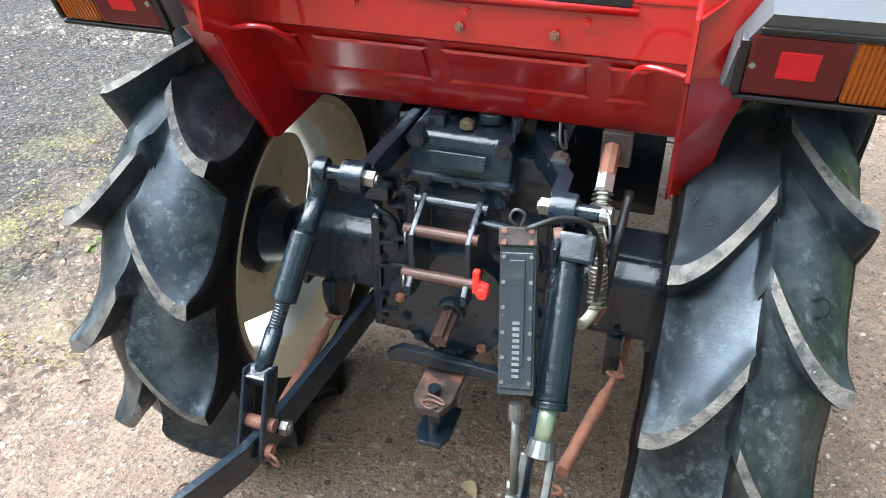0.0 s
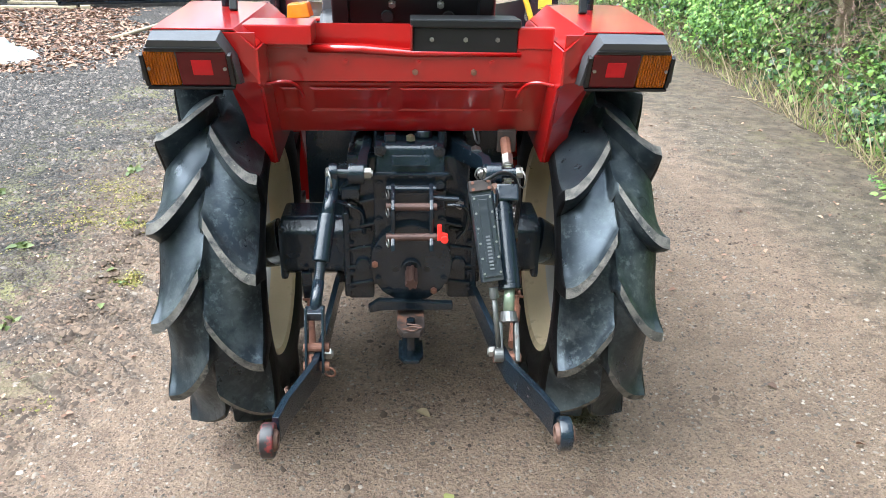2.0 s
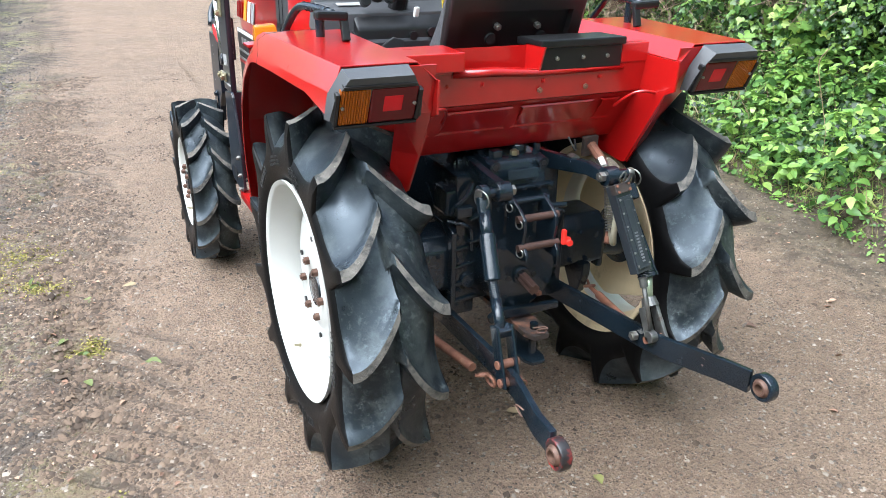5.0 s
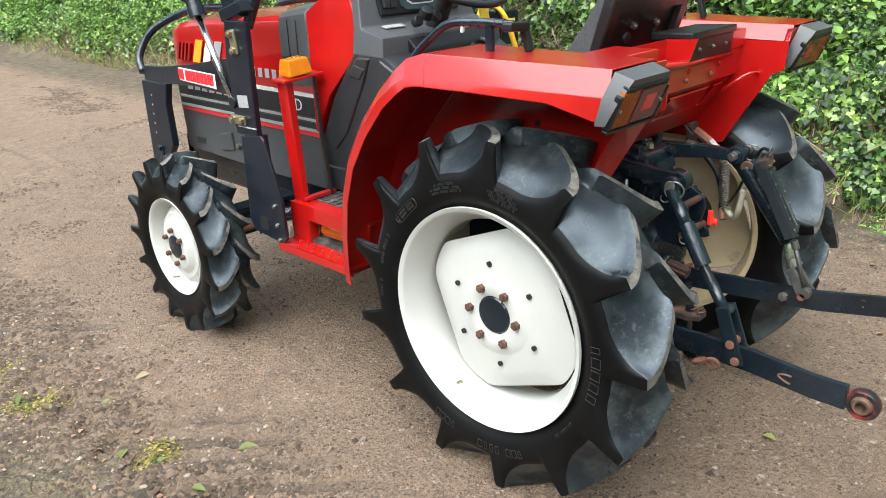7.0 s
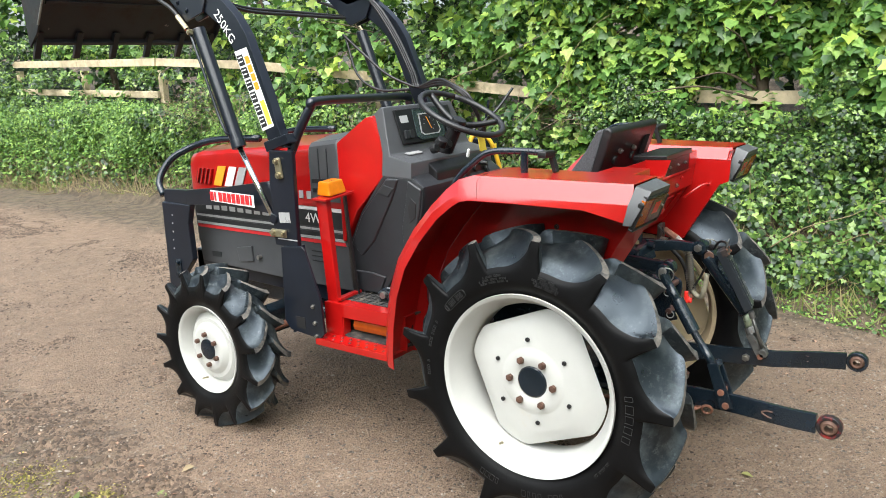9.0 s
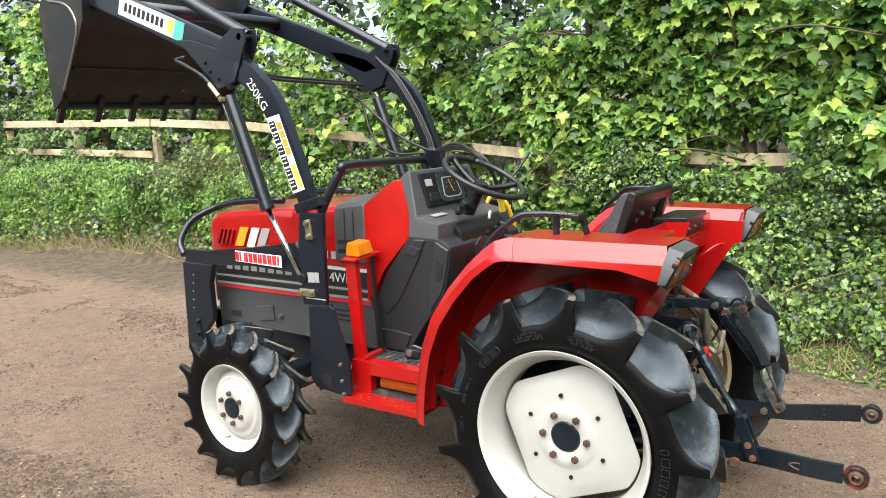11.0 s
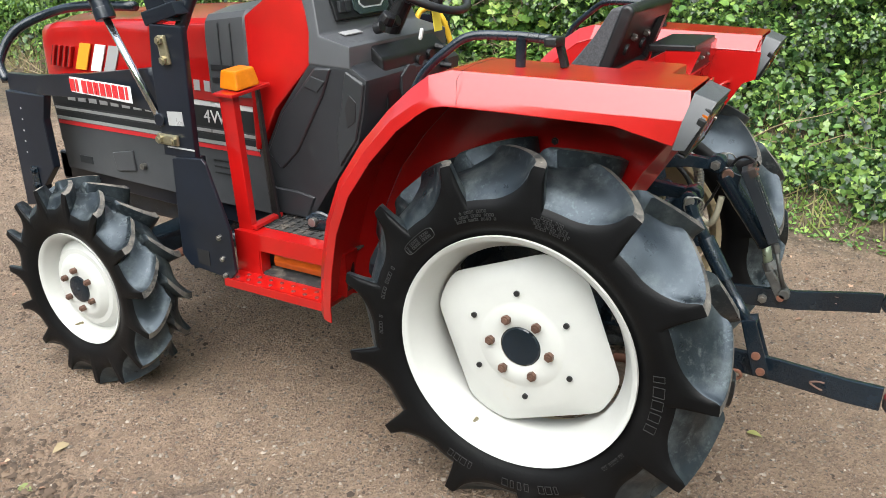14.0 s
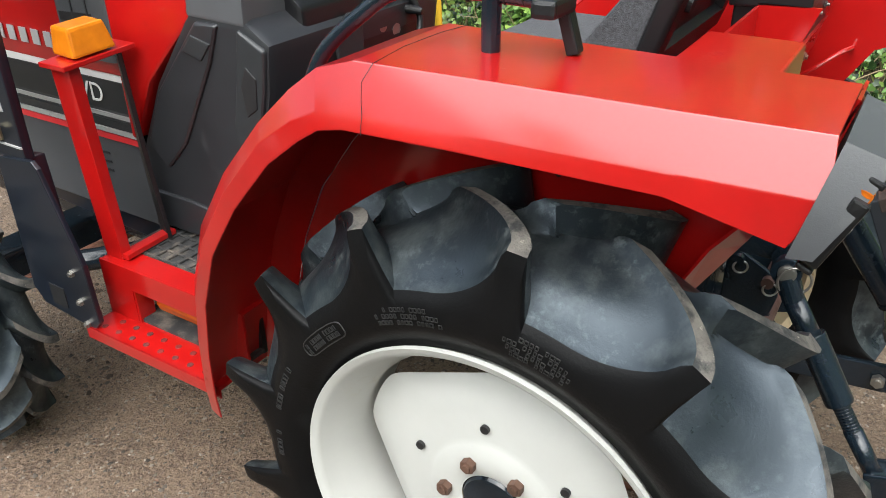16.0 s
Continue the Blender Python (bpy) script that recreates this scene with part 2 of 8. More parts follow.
def leafy(name, cols, rough=0.45, through=0.35):
    """Leaf colours that differ from leaf to leaf, with some light passing through."""
    m = bpy.data.materials.new(name)
    m.use_nodes = True
    t = m.node_tree
    b = t.nodes["Principled BSDF"]
    g = t.nodes.new("ShaderNodeNewGeometry")
    r = t.nodes.new("ShaderNodeValToRGB")
    e = r.color_ramp.elements
    e[0].position, e[0].color = 0.0, (*cols[0], 1)
    e[1].position, e[1].color = 1.0, (*cols[-1], 1)
    for i, c in enumerate(cols[1:-1]):
        e.new((i + 1) / (len(cols) - 1)).color = (*c, 1)
    t.links.new(g.outputs["Random Per Island"], r.inputs[0])
    pos = t.nodes.new("ShaderNodeTexCoord").outputs["Object"]
    col = mixed(t, ramp(t, noise_of(t, pos, 30), 0.35, 0.75, 0, 0.35), r.outputs[0], tuple(c * 0.55 for c in cols[0]))
    t.links.new(col, b.inputs["Base Color"])
    b.inputs["Roughness"].default_value = rough
    tr = t.nodes.new("ShaderNodeBsdfTranslucent")
    t.links.new(col, tr.inputs["Color"])
    mx = t.nodes.new("ShaderNodeMixShader")
    mx.inputs[0].default_value = through
    t.links.new(b.outputs[0], mx.inputs[1])
    t.links.new(tr.outputs[0], mx.inputs[2])
    t.links.new(mx.outputs[0], t.nodes["Material Output"].inputs["Surface"])
    return m


# hedge leaves in darkened greens, deep shade put into the colour
SHADEHEDGE = leafy("shade_dark_hedge_leaves", [(0.006, 0.016, 0.006), (0.020, 0.046, 0.015), (0.050, 0.098, 0.028), (0.13, 0.21, 0.06)], 0.4, 0.25)
IVY = leafy("ivy_leaves", [(0.008, 0.022, 0.008), (0.042, 0.097, 0.026), (0.145, 0.259, 0.060), (0.343, 0.486, 0.116)], 0.30, 0.3)
MAPLE = leafy("broad_green_leaves", [(0.031, 0.088, 0.024), (0.135, 0.276, 0.060), (0.281, 0.474, 0.110), (0.560, 0.707, 0.127)], 0.36, 0.42)
NETTLE = leafy("nettle_leaves", [(0.046, 0.110, 0.026), (0.124, 0.249, 0.052), (0.218, 0.375, 0.076), (0.373, 0.541, 0.116)], 0.45, 0.35)
GRASS = leafy("grass_blades", [(0.14, 0.20, 0.04), (0.22, 0.28, 0.06), (0.33, 0.31, 0.12), (0.42, 0.35, 0.19)], 0.6, 0.3)
DRY = leafy("dry_stems", [(0.16, 0.11, 0.06), (0.30, 0.23, 0.13), (0.42, 0.34, 0.21)], 0.7, 0.1)
LITTER = leafy("fallen_brown_leaves", [(0.09, 0.048, 0.030), (0.23, 0.125, 0.080), (0.37, 0.22, 0.145), (0.48, 0.33, 0.225)], 0.7, 0.1)
WEEDLEAF = leafy("dull_weed_leaves", [(0.09, 0.13, 0.04), (0.15, 0.19, 0.055), (0.22, 0.23, 0.09)], 0.55, 0.25)
MOSS = leafy("yellow_green_moss", [(0.12, 0.12, 0.025), (0.25, 0.22, 0.05), (0.42, 0.35, 0.11)], 0.8, 0.2)
YARDSTONE = leafy("dark_yard_gravel", [(0.016, 0.013, 0.011), (0.052, 0.042, 0.035), (0.105, 0.086, 0.071), (0.20, 0.166, 0.137)], 0.8, 0.0)
STONE = leafy("gravel_stones", [(0.045, 0.036, 0.028), (0.12, 0.096, 0.074), (0.22, 0.18, 0.14), (0.34, 0.29, 0.235)], 0.8, 0.0)


# ---- mesh helpers ----
def part(name, bm, material, parent=None, label="", smooth=False, loc=None):
    """Links a bmesh as one mesh object under a thing or a part."""
    bmesh.ops.recalc_face_normals(bm, faces=bm.faces)
    me = bpy.data.meshes.new(name)
    bm.to_mesh(me)
    bm.free()
    for m in material if isinstance(material, (list, tuple)) else [material]:
        me.materials.append(m)
    if smooth:
        me.shade_smooth() if smooth is True else me.set_sharp_from_angle(angle=radians(smooth))
        if smooth is not True:
            me.polygons.foreach_set("use_smooth", [True] * len(me.polygons))
    ob = new(name, me)
    if smooth and smooth is not True:
        ob.modifiers.new("even_normals", "WEIGHTED_NORMAL").keep_sharp = True
    if parent is not None:
        ob.parent = parent
    if loc is not None:
        ob.location = loc
    if label:
        ob["label"] = label
    return ob


def raw(name, verts, faces, material, smooth=False):
    me = bpy.data.meshes.new(name)
    me.from_pydata(verts, [], faces)
    for m in material if isinstance(material, (list, tuple)) else [material]:
        me.materials.append(m)
    if smooth:
        me.shade_smooth()
    return new(name, me)


def bevel(bm, w, seg=2, angle=35):
    es = [e for e in bm.edges if len(e.link_faces) == 2 and e.calc_face_angle(0) > radians(angle)]
    bmesh.ops.bevel(bm, geom=es, offset=w, segments=seg, affect="EDGES", profile=0.6, clamp_overlap=True)
    return bm


def box(c, s, rot=(0, 0, 0), bm=None, w=0.0):
    bm2 = bmesh.new()
    bmesh.ops.create_cube(bm2, size=1)
    bmesh.ops.transform(bm2, verts=bm2.verts, matrix=pose(*c, *rot) @ Matrix.Diagonal((*s, 1)))
    if w:
        bevel(bm2, w)
    return merge(bm, bm2)


def merge(bm, bm2):
    if bm is None:
        return bm2
    me = bpy.data.meshes.new("tmp")
    bm2.to_mesh(me)
    bm.from_mesh(me)
    bpy.data.meshes.remove(me)
    bm2.free()
    return bm


def tube(p, q, r, r2=None, seg=16, bm=None, w=0.0):
    p, q = Vector(p), Vector(q)
    d = q - p
    bm2 = bmesh.new()
    bmesh.ops.create_cone(bm2, cap_ends=True, segments=seg, radius1=r, radius2=r if r2 is None else r2, depth=d.length)
    if w:
        bevel(bm2, w, 2, 50)
    m = Matrix.Translation((p + q) / 2) @ d.to_track_quat("Z", "Y").to_matrix().to_4x4()
    bmesh.ops.transform(bm2, verts=bm2.verts, matrix=m)
    return merge(bm, bm2)


def spline(pts, n=6):
    pts = [Vector(p) for p in pts]
    pts = [2 * pts[0] - pts[1]] + pts + [2 * pts[-1] - pts[-2]]
    out = []
    for i in range(1, len(pts) - 2):
        a, b, c, d = pts[i - 1:i + 3]
        for k in range(n):
            u = k / n
            out.append(0.5 * ((2 * b) + (c - a) * u + (2 * a - 5 * b + 4 * c - d) * u * u + (3 * b - a - 3 * c + d) * u ** 3))
    return out + [pts[-2]]


def pipe(pts, r, seg=8, n=6, bm=None, rfun=None):
    """A round bar or hose along a smooth line."""
    ps = spline(pts, n) if n > 1 else [Vector(p) for p in pts]
    bm = bm or bmesh.new()
    rings = []
    up = Vector((0.3, 0.2, 1)).normalized()
    for i, p in enumerate(ps):
        d = (ps[min(i + 1, len(ps) - 1)] - ps[max(i - 1, 0)]).normalized()
        a = d.cross(up)
        a = (a if a.length > 1e-3 else d.cross(Vector((1, 0, 0)))).normalized()
        b = d.cross(a)
        up = b if b.dot(up) > 0 else -b
        rr = r if rfun is None else rfun(i / (len(ps) - 1)) * r
        rings.append([bm.verts.new(p + rr * (math.cos(2 * math.pi * k / seg) * a + math.sin(2 * math.pi * k / seg) * up)) for k in range(seg)])
    for r1, r2 in zip(rings, rings[1:]):
        for k in range(seg):
            bm.faces.new((r1[k], r1[(k + 1) % seg], r2[(k + 1) % seg], r2[k]))
    bm.faces.new(rings[0])
    bm.faces.new(rings[-1][::-1])
    return bm


def prism(poly, a0, a1, axis="x", bm=None, w=0.0, seg=2):
    """A plate: an outline in the two other axes, from a0 to a1 along the axis."""
    bm2 = bmesh.new()
    def at(a, u, v):
        return {"x": (a, u, v), "y": (u, a, v), "z": (u, v, a)}[axis]
    lo = [bm2.verts.new(at(a0, u, v)) for u, v in poly]
    hi = [bm2.verts.new(at(a1, u, v)) for u, v in poly]
    bm2.faces.new(lo[::-1])
    bm2.faces.new(hi)
    for i in range(len(poly)):
        j = (i + 1) % len(poly)
        bm2.faces.new((lo[i], lo[j], hi[j], hi[i]))
    bmesh.ops.recalc_face_normals(bm2, faces=bm2.faces)
    if w:
        bevel(bm2, w, seg)
    return merge(bm, bm2)


def lathe(profile, seg=64, close=False, bm=None, rmod=None):
    """Turns (x, r) pairs round the x axis."""
    bm = bm or bmesh.new()
    rings = []
    for x, r in profile:
        ring = []
        for k in range(seg):
            a = 2 * math.pi * k / seg
            rr = r * (rmod(a, r) if rmod else 1)
            ring.append(bm.verts.new((x, rr * math.cos(a), rr * math.sin(a))))
        rings.append(ring)
    pairs = list(zip(rings, rings[1:])) + ([(rings[-1], rings[0])] if close else [])
    for r1, r2 in pairs:
        for k in range(seg):
            bm.faces.new((r1[k], r1[(k + 1) % seg], r2[(k + 1) % seg], r2[k]))
    return bm


def ringbar(c, R, r, normal=(1, 0, 0), seg=24, bm=None):
    n = Vector(normal).normalized()
    a = n.orthogonal().normalized()
    b = n.cross(a)
    pts = [Vector(c) + R * (math.cos(2 * math.pi * k / seg) * a + math.sin(2 * math.pi * k / seg) * b) for k in range(seg + 1)]
    return pipe(pts, r, 8, 1, bm)


def sheet(grid, thick, bm=None, w=0.0):
    """A bent sheet of metal from rows of points, with thickness."""
    bm2 = bmesh.new()
    vs = [[bm2.verts.new(p) for p in row] for row in grid]
    for r1, r2 in zip(vs, vs[1:]):
        for k in range(len(r1) - 1):
            bm2.faces.new((r1[k], r1[k + 1], r2[k + 1], r2[k]))
    bmesh.ops.recalc_face_normals(bm2, faces=bm2.faces)
    bmesh.ops.solidify(bm2, geom=bm2.faces[:], thickness=thick)
    return merge(bm, bm2)


def mirror_x(bm):
    bmesh.ops.transform(bm, verts=bm.verts, matrix=Matrix.Diagonal((-1, 1, 1, 1)))
    bmesh.ops.reverse_faces(bm, faces=bm.faces)
    return bm


def hexbolt(c, axis, r=0.011, h=0.009, bm=None):
    a = Vector(axis).normalized()
    c = Vector(c)
    bm = tube(c, c + a * h, r, seg=6, bm=bm)
    return tube(c + a * h, c + a * (h + 0.004), r * 0.55, seg=10, bm=bm)


def lettering(name, text, size, m, material, parent, depth=0.0006, label=""):
    cu = bpy.data.curves.new(name, "FONT")
    cu.body, cu.size, cu.extrude, cu.align_x, cu.align_y = text, size, depth, "CENTER", "CENTER"
    tmp = new(name, cu)
    me = bpy.data.meshes.new_from_object(tmp.evaluated_get(bpy.context.evaluated_depsgraph_get()))
    bpy.data.objects.remove(tmp)
    bpy.data.curves.remove(cu)
    me.materials.append(material)
    ob = new(name, me)
    ob.parent, ob.matrix_basis = parent, m
    if label:
        ob["label"] = label
    return ob


def vnoise(x, y, scale, seed=0):
    """Smooth value noise in the plane, 0 to 1."""
    g = np.random.default_rng(seed + 11).random((257, 257))
    u, v = x * scale, y * scale
    i, j = np.floor(u).astype(int), np.floor(v).astype(int)
    fu, fv = u - i, v - j
    fu, fv = fu * fu * (3 - 2 * fu), fv * fv * (3 - 2 * fv)
    i, j = i % 256, j % 256
    return (g[i, j] * (1 - fu) + g[i + 1, j] * fu) * (1 - fv) + (g[i, j + 1] * (1 - fu) + g[i + 1, j + 1] * fu) * fv

# ---- ground: a dirt track with a gravel shoulder and a bank along one side, one sheet to the horizon ----
def foot(y):
    """Where the bank begins beside the track."""
    return np.interp(y, [-30, -4, -1, 0, 1.3, 2.5, 5, 8, 11, 16, 28, 80], [1.2, 1.6, 1.93, 2.2, 2.60, 2.90, 3.02, 2.82, 2.6, 2.4, 2.6, 6])


def height(x, y):
    d = x - foot(y) - 0.25 * (vnoise(x, y, 0.7, 3) - 0.5)
    z = np.interp(d, [-50, 0, 0.25, 0.55, 0.9, 1.4, 2.2, 4, 10, 60, 300], [0, 0, 0.20, 0.48, 0.70, 0.80, 0.95, 1.3, 2.6, 6, 8])
    z = z + np.where(d > 0.1, 0.16 * (vnoise(x, y, 1.6, 5) - 0.5) + 0.08 * (vnoise(x, y, 5, 6) - 0.5), 0)
    rough = np.clip((-1.0 - x + 0.5 * (vnoise(x, y, 0.8, 7) - 0.5)) / 0.6, 0, 1)
    z = z + (0.006 + 0.012 * rough) * (vnoise(x, y, 9, 8) - 0.5) + 0.005 * (1 + 1.4 * rough) * (vnoise(x, y, 28, 9) - 0.5)
    z = z + 0.02 * (vnoise(x, y, 0.5, 10) - 0.5) * np.clip(np.hypot(x, y - 0.7) / 4 - 0.3, 0, 1)
    for c, k in ((-1.22, 1.0), (-1.62, 0.7), (-0.98, 0.45)):
        rut = np.exp(-((x - c + 0.05 * np.sin(y * 0.9 + c)) / 0.12) ** 4) * (y > -1.2) * (0.4 + vnoise(x, y, 1.7, 14))
        z = z - 0.026 * k * rut * (0.6 + 0.5 * np.sin((y + 0.8 * np.abs(x - c)) * 2 * np.pi / 0.17))
    z = z - 0.10 * np.clip(-(x + 5.5) / 8, 0, 3)
    return z


def axis_steps(a, b, fine, far):
    v = list(np.arange(a, b, fine))
    s, p = fine, b
    while p < far:
        v.append(p)
        s *= 1.16
        p += s
    s, p = fine, a
    while p > -far:
        s *= 1.16
        p -= s
        v.insert(0, p)
    return np.array(v)


def grid_mesh(name, xs, ys, material):
    X, Y = np.meshgrid(xs, ys)
    V = np.stack([X, Y, height(X, Y)], -1).reshape(-1, 3)
    nx, ny = len(xs), len(ys)
    i = (np.arange(ny - 1)[:, None] * nx + np.arange(nx - 1)[None]).ravel()
    F = np.stack([i, i + 1, i + nx + 1, i + nx], -1)
    return raw(name, V.tolist(), F.tolist(), material, True)


def ground_material():
    m = bpy.data.materials.new("dirt_track")
    m.use_nodes = True
    t = m.node_tree
    b = t.nodes["Principled BSDF"]
    pos = t.nodes.new("ShaderNodeTexCoord").outputs["Object"]
    sep = t.nodes.new("ShaderNodeSeparateXYZ")
    t.links.new(pos, sep.inputs[0])
    n1, n2, n3 = noise_of(t, pos, 1.3), noise_of(t, pos, 9, 8, 0.7), noise_of(t, pos, 80, 3, 0.6)
    def add(a, b2, k):
        n = t.nodes.new("ShaderNodeMath")
        n.operation = "MULTIPLY_ADD"
        t.links.new(b2, n.inputs[0])
        n.inputs[1].default_value = k
        t.links.new(a, n.inputs[2])
        return n.outputs[0]
    n4 = noise_of(t, pos, 240, 4, 0.6)
    track = mixed(t, ramp(t, n2, 0.36, 0.66), (0.127, 0.078, 0.050), (0.280, 0.194, 0.131))
    track = mixed(t, ramp(t, n1, 0.40, 0.62, 0, 0.55), track, (0.239, 0.166, 0.113))
    track = mixed(t, ramp(t, noise_of(t, pos, 2.6, 9, 0.75), 0.53, 0.66, 0, 0.6), track, (0.109, 0.068, 0.046))
    track = mixed(t, ramp(t, n3, 0.545, 0.60, 0, 0.72), track, (0.058, 0.038, 0.026))
    track = mixed(t, ramp(t, n4, 0.57, 0.62, 0, 0.75), track, (0.393, 0.307, 0.228))
    n5 = noise_of(t, pos, 33, 9, 0.8)
    track = mixed(t, ramp(t, n5, 0.53, 0.63, 0, 0.34), track, (0.074, 0.048, 0.032))
    track = mixed(t, ramp(t, n5, 0.44, 0.36, 0, 0.25), track, (0.375, 0.282, 0.201))
    track = mixed(t, ramp(t, noise_of(t, pos, 0.55, 5, 0.65), 0.44, 0.60, 0, 0.24), track, (0.100, 0.070, 0.048))
    grit = nd(t, "ShaderNodeTexVoronoi", Scale=105.0, Randomness=1.0)
    t.links.new(pos, grit.inputs["Vector"])
    tone = mixed(t, ramp(t, grit.outputs["Color"], 0.1, 0.9), (0.102, 0.067, 0.044), (0.374, 0.268, 0.185))
    # grain edges coloured darker, like the shade between grains
    tone = mixed(t, ramp(t, grit.outputs["Distance"], 0.42, 0.64, 0, 0.3), tone, (0.051, 0.037, 0.026))
    track = mixed(t, ramp(t, noise_of(t, pos, 3.0, 8, 0.75), 0.46, 0.64, 0.05, 0.55), track, tone)
    crumbs = nd(t, "ShaderNodeTexVoronoi", Scale=58.0, Randomness=1.0)
    warp = nd(t, "ShaderNodeVectorMath")
    warp.operation = "MULTIPLY_ADD"
    wob = nd(t, "ShaderNodeTexNoise", Scale=60.0, Detail=4.0)
    t.links.new(pos, wob.inputs["Vector"])
    t.links.new(wob.outputs["Color"], warp.inputs[0])
    warp.inputs[1].default_value = (0.02, 0.02, 0.02)
    t.links.new(pos, warp.inputs[2])
    t.links.new(warp.outputs[0], crumbs.inputs["Vector"])
    # gaps between crumbs, painted dark where shade would lie
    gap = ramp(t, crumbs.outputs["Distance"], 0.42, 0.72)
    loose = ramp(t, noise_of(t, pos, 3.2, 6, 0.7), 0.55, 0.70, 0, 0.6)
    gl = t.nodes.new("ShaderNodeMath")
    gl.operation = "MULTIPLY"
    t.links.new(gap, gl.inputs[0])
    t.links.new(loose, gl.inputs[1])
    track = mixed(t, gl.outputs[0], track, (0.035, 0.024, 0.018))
    cells = nd(t, "ShaderNodeTexVoronoi", Scale=85.0, Randomness=1.0)
    t.links.new(pos, cells.inputs["Vector"])
    chip = mixed(t, ramp(t, cells.outputs["Color"], 0.0, 1.0), (0.030, 0.024, 0.019), (0.13, 0.105, 0.080))
    gravel = mixed(t, ramp(t, n3, 0.42, 0.58), chip, (0.042, 0.038, 0.034))
    pebb = nd(t, "ShaderNodeTexVoronoi", Scale=46.0, Randomness=1.0)
    t.links.new(warp.outputs[0], pebb.inputs["Vector"])
    coarse = mixed(t, ramp(t, pebb.outputs["Color"], 0.15, 0.9), (0.024, 0.019, 0.015), (0.165, 0.135, 0.104))
    # near-black between pebbles: shade of the gaps put into the colour
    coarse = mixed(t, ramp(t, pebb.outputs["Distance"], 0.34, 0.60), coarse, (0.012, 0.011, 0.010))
    gravel = mixed(t, 0.72, gravel, coarse)
    edge = add(sep.outputs["X"], n1, -2.2)
    edge = add(edge, n2, -0.8)
    out = mixed(t, ramp(t, edge, -3.4, -2.5), gravel, track)
    speck = ramp(t, cells.outputs["Distance"], 0.0, 0.22, 1, 0)
    pick = ramp(t, cells.outputs["Color"], 0.72, 0.78)
    k = t.nodes.new("ShaderNodeMath")
    k.operation = "MULTIPLY"
    t.links.new(speck, k.inputs[0])
    t.links.new(pick, k.inputs[1])
    out = mixed(t, k.outputs[0], out, (0.30, 0.26, 0.21))
    moss = noise_of(t, pos, 1.9, 9, 0.72)
    band = ramp(t, sep.outputs["X"], -1.65, -1.05, 1, 0)
    fade = ramp(t, sep.outputs["X"], -2.7, -1.9)
    bf = t.nodes.new("ShaderNodeMath")
    bf.operation = "MULTIPLY"
    t.links.new(band, bf.inputs[0])
    t.links.new(fade, bf.inputs[1])
    band = bf.outputs[0]
    moss = add(add(moss, n3, 0.45), n4, 0.35)
    mm = t.nodes.new("ShaderNodeMath")
    mm.operation = "MULTIPLY"
    t.links.new(ramp(t, moss, 0.90, 1.01, 0, 0.85), mm.inputs[0])
    t.links.new(band, mm.inputs[1])
    out = mixed(t, mm.outputs[0], out, (0.235, 0.215, 0.085))
    # tread prints pressed into the soft edge, sunk in relief and coloured darker
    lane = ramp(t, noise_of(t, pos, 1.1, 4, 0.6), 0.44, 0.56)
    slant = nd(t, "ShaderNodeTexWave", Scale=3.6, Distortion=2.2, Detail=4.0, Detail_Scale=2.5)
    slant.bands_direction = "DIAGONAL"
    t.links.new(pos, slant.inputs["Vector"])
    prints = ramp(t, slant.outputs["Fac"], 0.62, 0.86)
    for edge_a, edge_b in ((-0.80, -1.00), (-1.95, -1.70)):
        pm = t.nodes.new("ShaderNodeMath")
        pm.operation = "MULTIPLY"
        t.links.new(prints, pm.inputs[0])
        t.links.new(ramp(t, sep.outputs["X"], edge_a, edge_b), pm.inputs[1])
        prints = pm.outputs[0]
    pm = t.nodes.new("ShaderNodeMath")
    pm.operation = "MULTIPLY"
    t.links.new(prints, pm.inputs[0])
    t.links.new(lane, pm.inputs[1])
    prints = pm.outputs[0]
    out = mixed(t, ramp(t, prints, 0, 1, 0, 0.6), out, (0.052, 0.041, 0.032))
    soil = ramp(t, add(sep.outputs["X"], n2, -0.7), 1.35, 1.75)
    out = mixed(t, soil, out, mixed(t, ramp(t, n2, 0.4, 0.6), (0.060, 0.045, 0.030), (0.14, 0.105, 0.068)))
    out = mixed(t, ramp(t, add(soil, add(moss, n1, 0.5), 0.8), 1.98, 2.22, 0, 0.8), out, (0.165, 0.160, 0.046))
    t.links.new(out, b.inputs["Base Color"])
    t.links.new(ramp(t, n1, 0.3, 0.7, 0.72, 0.95), b.inputs["Roughness"])
    h = add(n2, n3, 1.0)
    h = add(h, gl.outputs[0], -0.6)
    h = add(h, speck, 0.3)
    h = add(h, prints, -1.3)
    stony = t.nodes.new("ShaderNodeMath")
    stony.operation = "MULTIPLY"
    t.links.new(pebb.outputs["Distance"], stony.inputs[0])
    t.links.new(ramp(t, edge, -3.4, -2.5, 1, 0), stony.inputs[1])
    h = add(h, stony.outputs[0], -1.6)
    h = add(h, grit.outputs["Distance"], -0.2)
    h = add(h, n4, 0.22)
    h = add(h, n5, 0.7)
    bp = nd(t, "ShaderNodeBump", Strength=1.0, Distance=0.02)
    t.links.new(h, bp.inputs["Height"])
    t.links.new(bp.outputs[0], b.inputs["Normal"])
    return m


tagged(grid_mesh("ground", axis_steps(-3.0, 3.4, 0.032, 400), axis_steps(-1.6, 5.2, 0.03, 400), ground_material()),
                "compacted brown dirt track with loose gravel and an earth bank", "ground", kind="structure")

# ---- the tractor ----
tractor = tagged(new("tractor"), "red compact tractor with white wheels and a navy loader", "tractor")

REAR_X, REAR_Y, REAR_Z = 0.496, 0.016, 0.500
